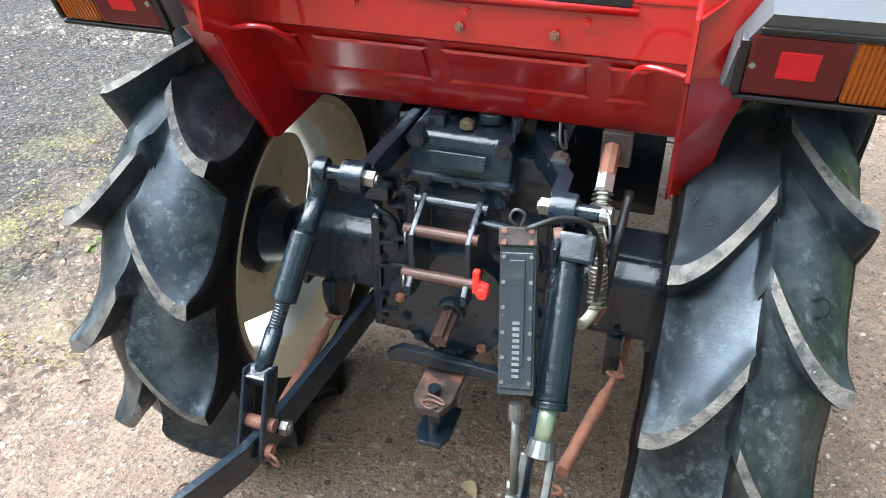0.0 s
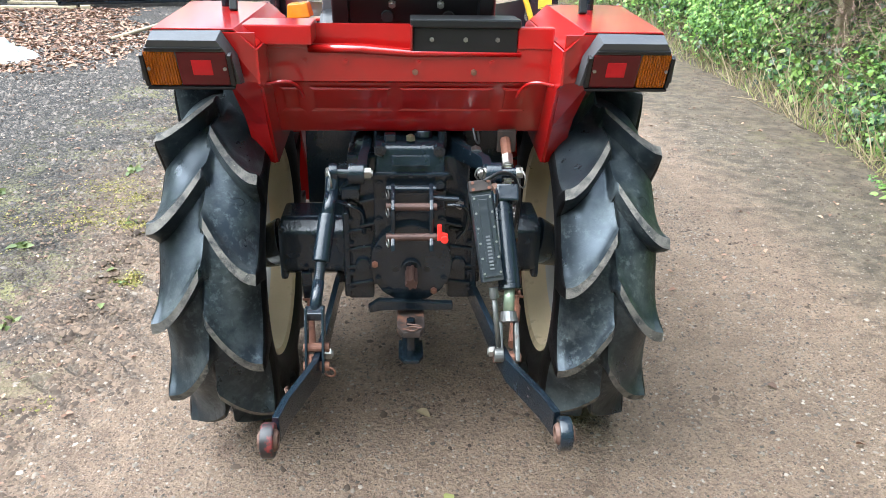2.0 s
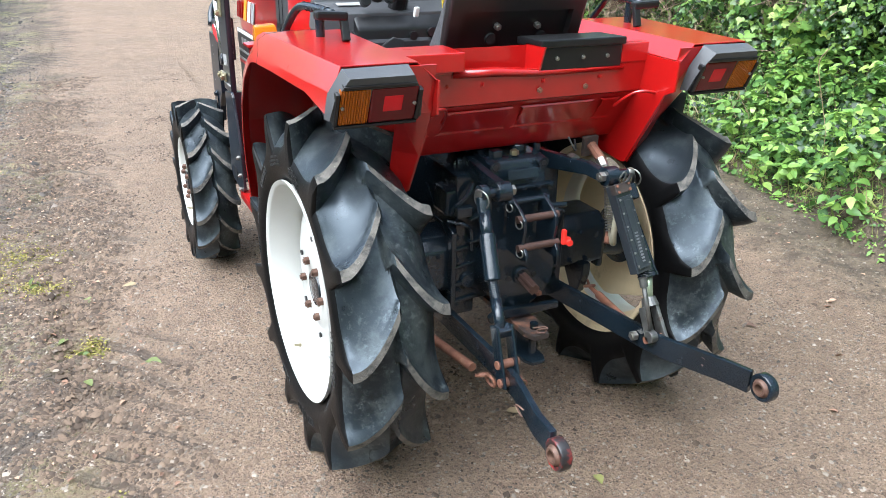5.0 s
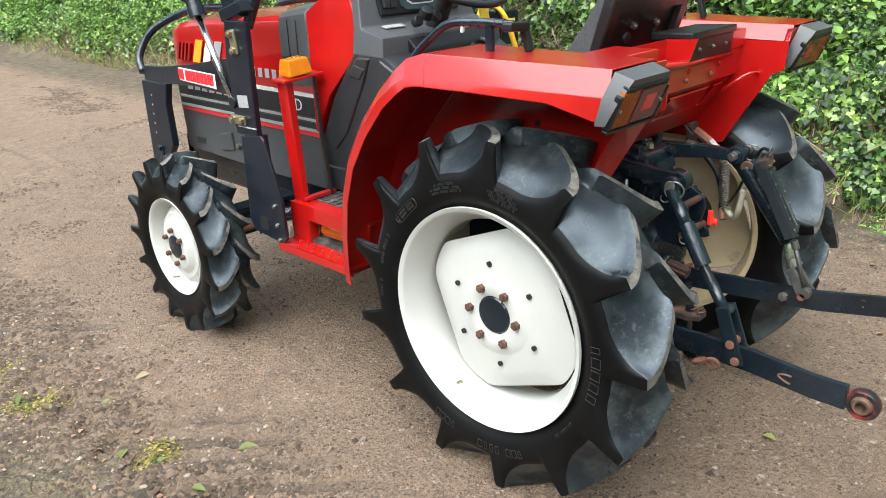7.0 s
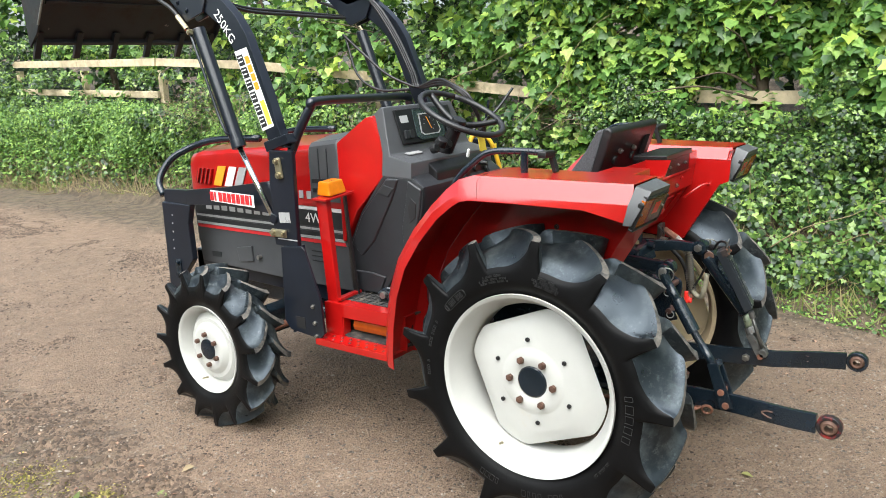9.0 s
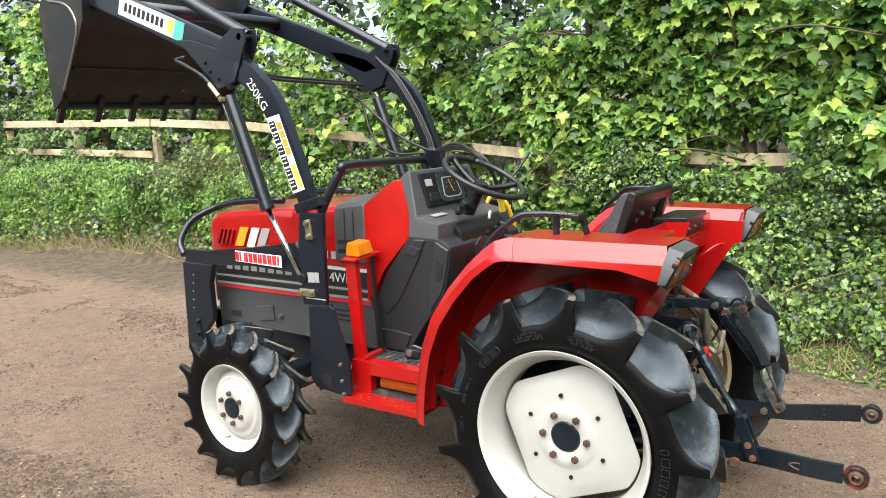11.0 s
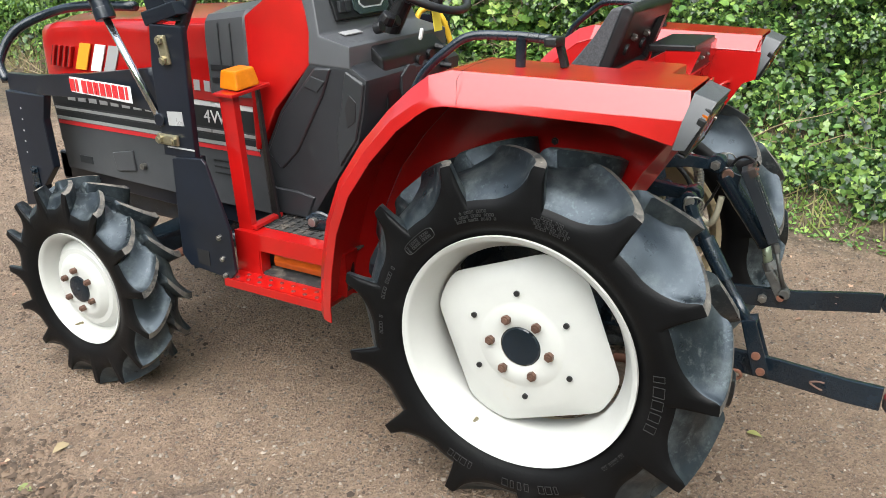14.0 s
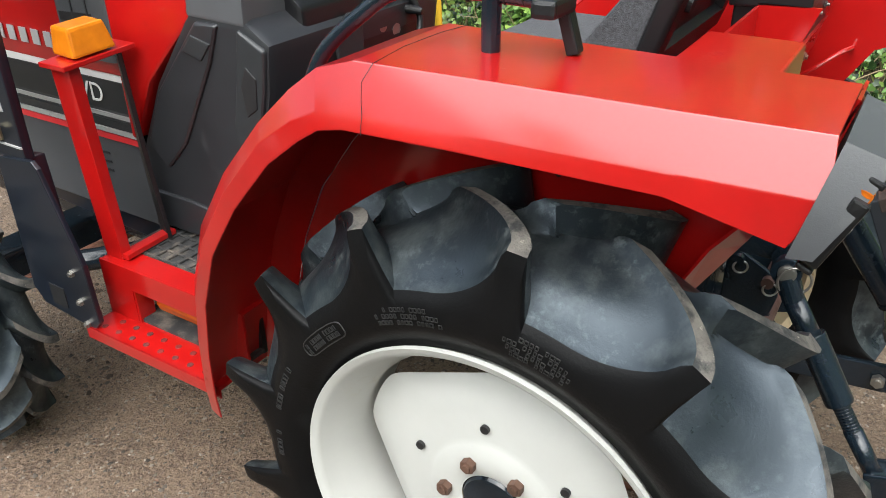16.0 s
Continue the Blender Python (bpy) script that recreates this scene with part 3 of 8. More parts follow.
FRONT_X, FRONT_Y, FRONT_Z = 0.607, 1.566, 0.358


def tyre_mesh(R, H, half, rim, lugs, phase, sweep, top, na):
    """A tyre with chevron lugs, each with a long hollowed face before it and a steep back."""
    floor = R - H
    low = R - 2.4 * H
    prof = [(-half * 0.80, rim - 0.006), (-half * 0.87, rim + 0.006), (-half * 0.96, rim + 0.022), (-half * 1.03, rim + (low - rim) * 0.42), (-half * 1.055, rim + (low - rim) * 0.62), (-half * 1.055, rim + (low - rim) * 0.78),
            (-half * 1.045, rim + (low - rim) * 0.90), (-half * 1.02, low - 0.004), (-half * 0.985, low + 0.006)]
    side = np.array(prof)
    inner = np.linspace(-half * 0.94, half * 0.94, 49)
    tread = np.stack([inner, floor - (floor - low - 0.012) * (np.abs(inner) / (half * 0.94)) ** 3.2], -1)
    P = np.concatenate([side, tread, side[::-1] * (-1, 1)])
    n = len(P)
    a = np.arange(na) * 2 * np.pi / na
    A, S = np.meshgrid(a, np.arange(n), indexing="ij")
    x, r = P[S][..., 0], P[S][..., 1]
    s = x / half
    shear = sweep * (1 - np.clip(np.abs(s), 0, 1)) ** 1.65
    A = A - shear
    pitch = 2 * np.pi / lugs
    t0 = top / (R * pitch)

    def lug(sgn):
        e = np.clip(sgn * s, -0.2, 1.1)
        u = ((phase + (0 if sgn < 0 else pitch / 2) - sweep * (1 - np.clip(e, 0, 1)) ** 1.65 - A) / pitch) % 1.0
        v = np.clip((u - t0) / (0.60 - 0.10 * np.clip(e, 0, 1)), 0, 1)
        face = (1 - np.sqrt(v * (2 - v))) ** 0.95
        back = np.clip((u - 0.962) / 0.038, 0, 1)
        h = np.where(u <= t0, 1.0, np.maximum(face, back))
        return h * np.clip((e + 0.09) / 0.10, 0, 1)
    hl = np.maximum(lug(-1), lug(1))
    knee = rim + (low - rim) * 0.60
    drop = np.clip((r - knee) / (low - knee), 0, 1) ** 1.2
    crest = np.where(r >= low - 0.005, R - 0.010 * np.abs(s) ** 4 - r, R - 0.02 - r)
    rr = r + crest * hl * drop
    xx = x + np.sign(x) * 0.006 * hl * drop * (np.abs(s) > 0.92)
    V = np.stack([xx, rr * np.cos(A), rr * np.sin(A)], -1).reshape(-1, 3)
    i, j = np.meshgrid(np.arange(na), np.arange(n - 1), indexing="ij")
    k = (i + 1) % na
    F = np.stack([i * n + j, i * n + j + 1, k * n + j + 1, k * n + j], -1).reshape(-1, 4)
    hm = (hl * drop).reshape(-1)[F].min(1)
    rm = rr.reshape(-1)[F].mean(1)
    xm = np.abs(x.reshape(-1)[F].mean(1))
    idx = np.where((hm > 0.955) & (xm < half * 0.985), 2, np.where((xm > half * 0.985) | (rm < low - 0.002), 1, 0))
    return V, F, idx


def tyre(parent, args, flip):
    V, F, idx = tyre_mesh(*args)
    if flip:
        V = V * (-1, 1, 1)
        F = F[:, ::-1]
    ob = raw("tyre", V.tolist(), F.tolist(), [TYRE, SIDEWALL, LUGTOP], True)
    ob.data.polygons.foreach_set("material_index", idx.astype(np.int32))
    ob.data.set_sharp_from_angle(angle=radians(42))
    ob.parent = parent
    ob["label"] = "worn black rubber tyre with dusty chevron lugs"
    return ob


def wheel_disc(prof, flat, rmax, turn, seg=120):
    """A dished wheel centre whose rim is cut off in four flats with rounded ends."""
    inner = 0.17

    def rmod(a, r):
        if r <= inner:
            return 1
        c = math.cos(((a - turn + math.pi / 4) % (math.pi / 2)) - math.pi / 4)
        lim = 1 / ((c / flat) ** 60 + (1 / rmax) ** 60) ** (1 / 60)
        return (inner + (r - inner) * (lim - inner) / (rmax - inner)) / r
    bm = lathe(prof, seg, rmod=rmod)
    bmesh.ops.recalc_face_normals(bm, faces=bm.faces)
    bmesh.ops.solidify(bm, geom=bm.faces[:], thickness=0.005)
    return bm


def rear_wheel(flip):
    sx = 1 if flip else -1
    f = (lambda bm: mirror_x(bm)) if flip else (lambda bm: bm)
    barrel = [(-0.117, 0.306), (-0.121, 0.315), (-0.113, 0.316), (-0.107, 0.305), (-0.080, 0.298), (-0.040, 0.272), (0.035, 0.272), (0.078, 0.298), (0.100, 0.305), (0.104, 0.318),
              (0.111, 0.317), (0.108, 0.309), (0.104, 0.300), (0.080, 0.291), (0.037, 0.265), (-0.042, 0.265), (-0.082, 0.291), (-0.111, 0.298)]
    bm = lathe(barrel, 96, True)
    for fc in bm.faces:
        fc.material_index = 1 if fc.calc_center_median().x > 0.03 else 0
    w = part("rear_wheel", f(bm), [WHITE, CREAM], tractor, "white painted steel rim, dusty inside and coloured cream with bounced light", 40, (sx * REAR_X, REAR_Y, REAR_Z))
    tyre(w, (0.508, 0.045, 0.122, 0.312, 13, radians(-8 if flip else -13), radians(16.5), 0.034, 13 * 36), flip)
    prof = [(-0.061, 0.0545), (-0.063, 0.060), (-0.066, 0.075), (-0.066, 0.095), (-0.060, 0.112), (-0.056, 0.122), (-0.053, 0.17), (-0.046, 0.205), (-0.036, 0.235), (-0.031, 0.251), (-0.028, 0.256)]
    bm = wheel_disc(prof, 0.219, 0.256, 1.187)
    bmesh.ops.recalc_face_normals(bm, faces=bm.faces)
    for fc in bm.faces:
        fc.material_index = 1 if fc.normal.x > 0.15 else 0
    part("wheel_disc", f(bm), [WHITE, CREAM], w, "white dished disc with cut-away edges", 30)
    part("hub_cap", f(lathe([(-0.067, 0.0001), (-0.067, 0.040), (-0.065, 0.050), (-0.060, 0.0535), (-0.04, 0.0535), (-0.04, 0.0001)], 40)), BLACK, w, "black painted hub end", 30)
    for k in range(6):
        a = radians(62 + 60 * k)
        part("wheel_nut", f(hexbolt((-0.064, 0.081 * math.cos(a), 0.081 * math.sin(a)), (-1, 0, 0), 0.0125, 0.014)), NUT, w, "rusty hexagonal wheel nut")
        a = radians(83 + 60 * k)
        part("bolt_hole", f(tube((-0.0615, 0.145 * math.cos(a), 0.145 * math.sin(a)), (-0.056, 0.145 * math.cos(a), 0.145 * math.sin(a)), 0.0075, seg=12)), DECALBLACK, w, "dark round hole")
    part("valve", f(tube((-0.085, 0.262 * 0.41, -0.262 * 0.91), (-0.105, 0.255 * 0.41, -0.255 * 0.91), 0.006, 0.004, 10)), ZINC, w)
    part("axle_flange", f(lathe([(-0.03, 0.0001), (-0.03, 0.10), (0.0, 0.10), (0.01, 0.075), (0.06, 0.06), (0.11, 0.055), (0.11, 0.0001)], 32)), BLACK, w, smooth=30)
    # raised marks on the sidewall: thin outlines of bars, and one long framed panel
    def on_wall(a, r):
        return (-0.1292 + 0.35 * max(0.0, 0.362 - r), r * math.cos(a), r * math.sin(a))

    def bar_outline(bm, a0, r0, wd, ht, wire):
        for u, v, lu, lv in ((0, ht / 2, wd, wire), (0, -ht / 2, wd, wire), (wd / 2, 0, wire, ht), (-wd / 2, 0, wire, ht)):
            a = a0 + u / r0
            box(on_wall(a, r0 + v), (0.0022, lu, lv), (math.degrees(a) - 90, 0, 0), bm)
    for a0, r0, nchar, wch, hch in ((74, 0.381, 12, 0.0052, 0.006), (74, 0.371, 17, 0.0052, 0.006), (74, 0.361, 16, 0.0052, 0.006), (103, 0.386, 9, 0.0055, 0.006), (103, 0.377, 13, 0.0055, 0.006), (104, 0.368, 13, 0.0055, 0.006),
                                    (104, 0.359, 11, 0.0055, 0.006), (46, 0.372, 12, 0.006, 0.007), (46, 0.362, 12, 0.006, 0.007), (183, 0.366, 5, 0.026, 0.026), (259, 0.376, 8, 0.016, 0.022), (291, 0.376, 4, 0.016, 0.022),
                                    (20, 0.376, 11, 0.0075, 0.010), (0, 0.376, 6, 0.0075, 0.010), (217, 0.350, 10, 0.006, 0.008)):
        bm = bmesh.new()
        for k in range(nchar):
            if nchar > 5 and (k * 7 + nchar) % 5 == 4:
                continue
            a = radians(a0) + (k - (nchar - 1) / 2) * wch * 1.3 / r0
            bar_outline(bm, a, r0, wch * (0.55 + 0.09 * (k * 5 % 6)), hch, 0.0011 if hch < 0.012 else 0.0016)
        tagged(part("raised_mark", f(bm), MARK, w, "raised moulded marks on the rubber"), kind="stuff")
    pts = []
    for k in range(41):
        q = 2 * math.pi * k / 40
        u, v = 0.052 * math.copysign(abs(math.cos(q)) ** 0.35, math.cos(q)), 0.014 * math.copysign(abs(math.sin(q)) ** 0.6, math.sin(q))
        pts.append(on_wall(radians(46) + u / 0.367, 0.367 + v))
    part("raised_frame", f(pipe(pts, 0.0011, 5, 1)), MARK, w, "raised moulded oval frame on the rubber")
    return w


def front_wheel(flip):
    sx = 1 if flip else -1
    f = (lambda bm: mirror_x(bm)) if flip else (lambda bm: bm)
    barrel = [(-0.078, 0.190), (-0.081, 0.198), (-0.075, 0.199), (-0.07, 0.187), (-0.05, 0.182), (-0.025, 0.165), (0.03, 0.165), (0.05, 0.182), (0.07, 0.187), (0.075, 0.199), (0.081, 0.198),
              (0.078, 0.190), (0.07, 0.182), (0.05, 0.176), (0.03, 0.159), (-0.025, 0.159), (-0.05, 0.176), (-0.07, 0.182)]
    w = part("front_wheel", f(lathe(barrel, 72, True)), WHITE, tractor, "white painted front rim", 40, (sx * FRONT_X, FRONT_Y, FRONT_Z))
    w.rotation_euler = (0, 0, radians(-0.8))
    tyre(w, (0.360, 0.034, 0.088, 0.195, 15, radians(3), radians(15), 0.024, 15 * 34), flip)
    prof = [(-0.070, 0.047), (-0.072, 0.088), (-0.066, 0.100), (-0.052, 0.118), (-0.050, 0.135), (-0.034, 0.150), (-0.022, 0.168)]
    bm = lathe(prof, 72)
    bmesh.ops.recalc_face_normals(bm, faces=bm.faces)
    bmesh.ops.solidify(bm, geom=bm.faces[:], thickness=0.005)
    part("wheel_disc", f(bm), WHITE, w, "white dished wheel centre", 30)
    part("hub_cap", f(lathe([(-0.082, 0.0001), (-0.082, 0.006), (-0.079, 0.007), (-0.079, 0.036), (-0.075, 0.046), (-0.05, 0.046), (-0.05, 0.0001)], 36)), BLACK, w, "black painted hub end", 30)
    for k in range(6):
        a = radians(25 + 60 * k)
        part("wheel_nut", f(hexbolt((-0.0715, 0.068 * math.cos(a), 0.068 * math.sin(a)), (-1, 0, 0), 0.011, 0.014)), NUT, w, "rusty hexagonal wheel nut")
    part("valve", f(tube((-0.055, 0.155 * 0.3, -0.155 * 0.95), (-0.085, 0.148 * 0.3, -0.148 * 0.95), 0.005, 0.0035, 10)), ZINC, w)
    part("hub_body", f(lathe([(-0.05, 0.0001), (-0.05, 0.08), (0.02, 0.09), (0.10, 0.07), (0.12, 0.0001)], 32)), BLACK, w, smooth=30)
    return w


for flip in (False, True):
    rear_wheel(flip)
    front_wheel(flip)


# -- rear mudguards --
OUT = [(-0.338, 1.126), (-0.20, 1.127), (0.05, 1.129), (0.19, 1.130), (0.232, 1.126), (0.272, 1.106), (0.335, 1.062), (0.42, 0.970), (0.50, 0.862), (0.555, 0.74), (0.59, 0.61), (0.612, 0.50), (0.620, 0.435)]


EDGE = [0.607, 0.618, 0.634, 0.645, 0.648, 0.650, 0.650, 0.645, 0.634, 0.622, 0.608, 0.594, 0.584]


def guard(side):
    s = -1 if side == "left" else 1
    rows, arch = [], []
    for i, (y, z) in enumerate(OUT):
        a, b = OUT[max(0, i - 1)], OUT[min(len(OUT) - 1, i + 1)]
        d = Vector((b[0] - a[0], b[1] - a[1])).normalized()
        if i <= 3:
            d = Vector((1, 0.007)).normalized()
        nx, nz = -d.y, d.x
        k = min(1.0, max(0.0, (i - 3) / 3))
        lip = 0.020 + 0.010 * k
        ox = EDGE[i]
        if i == 0:
            A = (ox, y + 0.027, 1.074)
        elif i == 1:
            A = (ox, y + 0.01, 1.104)
        else:
            A = (ox, y - nx * lip, z - nz * lip)
        up = 0.057 - 0.030 * k
        C = (ox - 0.030, y + nx * up + (0.008 if i == 0 else 0), z + nz * up)
        D = (0.352, y + nx * (up - 0.042), z + nz * (up - 0.042))
        arch.append((D[1], D[2]))
        rows.append([(s * p[0], p[1], p[2]) for p in (A, (ox - 0.006, y, z), C, (0.398, C[1], C[2]), D)])
    bm = sheet(rows, 0.004)
    g = part("mudguard", bevel(bm, 0.004, 2, 12), RED, tractor, "glossy red rear mudguard with a faceted edge", 14)
    wall = [(-0.335, 1.06), (-0.300, 1.045), (-0.165, 0.822), (-0.150, 0.818), (0.10, 0.842), (0.30, 0.80), (0.45, 0.62), (0.52, 0.50), (0.60, 0.45)] + [(y - 0.002, z - 0.002) for y, z in arch[::-1]]
    bm = prism(wall, s * 0.346, s * 0.352)
    part("inner_wall", bm, RED, g)
    rear = [[(s * 0.352, -0.165, 0.822), (s * 0.40, -0.150, 0.835)], [(s * 0.352, -0.235, 0.94), (s * 0.41, -0.205, 0.95)], [(s * 0.352, -0.305, 1.06), (s * 0.43, -0.285, 1.065)], [(s * 0.352, -0.33, 1.175), (s * 0.43, -0.33, 1.175)]]
    part("edge_flange", sheet(rear, 0.004), RED, g)
    part("bolt", hexbolt((s * 0.346, 0.03, 0.985), (s, 0, 0), 0.010), DECALBLACK, g)
    seam = [(s * 0.6445, 0.162, 1.108), (s * 0.6395, 0.162, 1.1300), (s * 0.6135, 0.162, 1.1868), (s * 0.399, 0.162, 1.1872), (s * 0.362, 0.162, 1.158)]
    part("seam", pipe(seam, 0.0005, 5, 3), DECALBLACK, g)
    # rear lamp
    hood = [(0.613, 1.068), (0.607, 1.126), (0.577, 1.178), (0.424, 1.180), (0.394, 1.126), (0.386, 1.060)]
    bm = bmesh.new()
    fr = [bm.verts.new((s * u, -0.337 + 0.024 * (1.178 - v) / 0.11, v)) for u, v in hood]
    re_ = [bm.verts.new((s * (0.498 + (u - 0.498) * 0.955), -0.376 + 0.043 * (1.164 - v) / 0.105, min(v - 0.010, 1.164) if v > 1.1 else v)) for u, v in hood]
    bm.faces.new(fr)
    bm.faces.new(re_)
    for k in range(6):
        bm.faces.new([fr[k], fr[(k + 1) % 6], re_[(k + 1) % 6], re_[k]])
    lamp = part("rear_lamp", bevel(bm, 0.004, 2, 20), GREY, g, "grey plastic rear lamp housing", 30)
    tilt = 22.5
    for nm, x0, x1, m, lb in (("indicator_lens", 0.522, 0.592, AMBER, "ribbed amber indicator lens"), ("tail_lens", 0.411, 0.521, REDLENS, "dark red tail lamp lens")):
        part(nm, box((s * (x0 + x1) / 2, -0.3485, 1.100), (x1 - x0, 0.016, 0.088), (tilt, 0, 0), w=0.005), m, lamp, lb)
    part("reflector", box((s * 0.468, -0.3555, 1.102), (0.045, 0.006, 0.040), (tilt, 0, 0), w=0.002), REDREFLEX, lamp, "square red reflector")
    for xc, zc, wd, ht in ((0.502, 1.1465, 0.168, 0.008), (0.5015, 1.0535, 0.196, 0.007), (0.4055, 1.096, 0.011, 0.080), (0.5965, 1.096, 0.009, 0.080)):
        part("lens_frame", box((s * xc, -0.3500 + 0.42 * (1.100 - zc), zc), (wd, 0.017, ht), (tilt, 0, 0), w=0.003), PLASTIC, lamp, "black lens surround")
    for x in (0.418, 0.585):
        part("lens_screw", tube((s * x, -0.354, 1.100), (s * x, -0.3605, 1.098), 0.004, seg=10), STEEL, lamp)
    return g


left_guard = guard("left")
guard("right")

# hand rails on the mudguards
for s in (-1, 1):
    pts = [(s * 0.530, 0.345, 1.09), (s * 0.527, 0.310, 1.158), (s * 0.520, 0.250, 1.213), (s * 0.508, 0.195, 1.248), (s * 0.494, 0.10, 1.254), (s * 0.482, 0.004, 1.250)]
    rail = part("hand_rail", pipe(pts, 0.0108, 14), BLACK, tractor, "bent black hand rail wound with tape", True)
    for k in range(7):
        y = 0.176 - k * 0.024
        part("tape_seam", ringbar((s * (0.482 + 0.126 * (y - 0.004)), y, 1.2525), 0.0107, 0.0009, (s * 0.13, 1, 0), 20), DECALBLACK, rail)
    part("rail_post", tube((s * 0.494, 0.072, 1.180), (s * 0.494, 0.072, 1.250), 0.012, seg=12), BLACK, rail)
    part("grip", box((s * 0.489, -0.006, 1.247), (0.084, 0.030, 0.022), (0, s * -4, s * -6), w=0.006), PLASTIC, rail)
    part("grip_strap", box((s * 0.456, -0.014, 1.213), (0.020, 0.016, 0.056), (-18, 0, 0), w=0.003), PLASTIC, rail)

# -- red panel between the mudguards --
prof = [(-0.060, 0.884), (-0.078, 0.883), (-0.086, 0.890), (-0.118, 0.936), (-0.179, 1.034), (-0.194, 1.040), (-0.205, 1.110), (-0.206, 1.122)]
xs = [-0.348, -0.20, -0.02, 0.16, 0.348]
bm = sheet([[(x, y, z) for x in xs] for y, z in prof], 0.004)
panel = part("rear_panel", bevel(bm, 0.004, 2, 20), RED, tractor, "red pressed steel panel between the mudguards", 30)
for x0, x1 in ((-0.33, -0.275), (-0.255, -0.05), (-0.03, 0.21), (0.23, 0.30)):
    p0, p1 = (-0.128, 0.950), (-0.174, 1.020)
    bm = sheet([[(x0, p0[0] - 0.001, p0[1]), (x1, p0[0] - 0.001, p0[1])], [(x0 + 0.01, p0[0] - 0.0038, p0[1] + 0.007), (x1 - 0.01, p0[0] - 0.0038, p0[1] + 0.007)],
                [(x0 + 0.01, p1[0] - 0.0026, p1[1] - 0.005), (x1 - 0.01, p1[0] - 0.0026, p1[1] - 0.005)], [(x0, p1[0] - 0.001, p1[1]), (x1, p1[0] - 0.001, p1[1])]], 0.002)
    part("pressed_rib", bm, RED, panel)
for x, z in ((-0.16, 1.09), (0.02, 1.088), (0.20, 1.088), (0.01, 1.065), (0.155, 1.065), (-0.26, 1.09)):
    part("panel_bolt", hexbolt((x, -0.20, z), (0, -1, -0.1), 0.008, 0.005), RED if z > 1.07 else RUST, panel)
part("top_rail", box((-0.298, -0.195, 1.148), (0.10, 0.03, 0.052), w=0.004), RED, panel)
part("top_rail", box((0.305, -0.195, 1.148), (0.09, 0.03, 0.052), w=0.004), RED, panel)
bm = sheet([[(-0.25, -0.21, 1.112), (-0.25, -0.214, 1.128), (-0.25, -0.19, 1.131)], [(-0.12, -0.213, 1.110), (-0.12, -0.217, 1.126), (-0.12, -0.19, 1.131)], [(0.0, -0.21, 1.102), (0.0, -0.215, 1.116), (0.0, -0.19, 1.12)], [(0.27, -0.21, 1.104), (0.27, -0.215, 1.114), (0.27, -0.19, 1.118)]], 0.003)
part("dented_lip", bm, RED, panel, "dented red folded lip", True)
part("deck", box((0, -0.015, 0.975), (0.69, 0.23, 0.006)), RED, tractor, "red deck plate under the seat")
part("deck_back", box((-0.12, -0.138, 1.128), (0.25, 0.005, 0.088)), RED, tractor, "red upright plate behind the seat")
part("deck_side", prism([(-0.138, 1.085), (-0.138, 1.178), (-0.232, 1.178), (-0.205, 1.10)], -0.002, 0.003), RED, tractor)
bm = box((-0.318, -0.185, 1.158), (0.166, 0.125, 0.046), w=0.004)
part("seat_rail_cover", bm, RED, tractor, "red sheet metal box")
toolbox = part("tool_box", box((0.132, -0.155, 1.143), (0.255, 0.11, 0.06), w=0.004), PLASTIC, tractor, "black tool box with a bolted lid")
part("lid", box((0.132, -0.155, 1.181), (0.268, 0.125, 0.020), (-2, 0, 0), w=0.004), PLASTIC, toolbox)
for x in (0.05, 0.132, 0.21):
    part("lid_bolt", hexbolt((x, -0.211, 1.145), (0, -1, 0), 0.006, 0.004), STEEL, toolbox)
for s in (-1, 1):
    part("cable_loop", pipe([(s * 0.345, -0.262, 1.045), (s * 0.31, -0.262, 1.052), (s * 0.285, -0.245, 1.045), (s * 0.27, -0.215, 1.02), (s * 0.268, -0.19, 1.0)], 0.0042, 8), RED, tractor, "red painted cable")

# -- seat --
bm = prism([(0.055, 1.115), (-0.045, 1.115), (-0.112, 1.300), (-0.100, 1.315), (-0.078, 1.312), (-0.035, 1.235), (0.02, 1.165)], -0.195, 0.205, w=0.012, seg=3)
for v in bm.verts:
    c = (v.co.x - 0.005) / 0.20
    v.co.y -= 0.045 * (1 - c * c) * (1 if v.co.y > -0.06 - (v.co.z - 1.115) * 0.36 else 0)
    v.co.z -= 0.012 * max(0, abs(c) - 0.7) * (v.co.z > 1.25)
bmesh.ops.translate(bm, verts=bm.verts, vec=(0.004, 0.042, -0.014))
seat = part("seat_back", bm, FABRIC, tractor, "grey speckled fabric backrest with a black shell", 40)
bm = prism([(-0.040, 1.100), (-0.075, 1.100), (-0.142, 1.305), (-0.128, 1.320), (-0.108, 1.316)], -0.205, 0.215, w=0.014, seg=3)
hollow = max((f for f in bm.faces if f.normal.y < -0.7 or f.normal.y > 0.7), key=lambda f: -f.calc_center_median().y * f.calc_area())
bmesh.ops.recalc_face_normals(bm, faces=bm.faces)
bmesh.ops.inset_individual(bm, faces=[hollow], thickness=0.044, depth=0.0)
bmesh.ops.inset_individual(bm, faces=[hollow], thickness=0.007, depth=-0.016)
bmesh.ops.translate(bm, verts=bm.verts, vec=(0.004, 0.042, -0.014))
shell = part("back_shell", bm, PLASTIC, seat, "black plastic seat shell", 40)
for x in (-0.052, 0.086):
    part("shell_bolt", hexbolt((x * 0.9, -0.058, 1.212), (0, -1, -0.3), 0.010, 0.012), STEEL, shell)
    part("bolt_dimple", tube((x * 1.15, -0.043, 1.180), (x * 1.15, -0.054, 1.177), 0.017, 0.015, 20), DECALBLACK, shell)
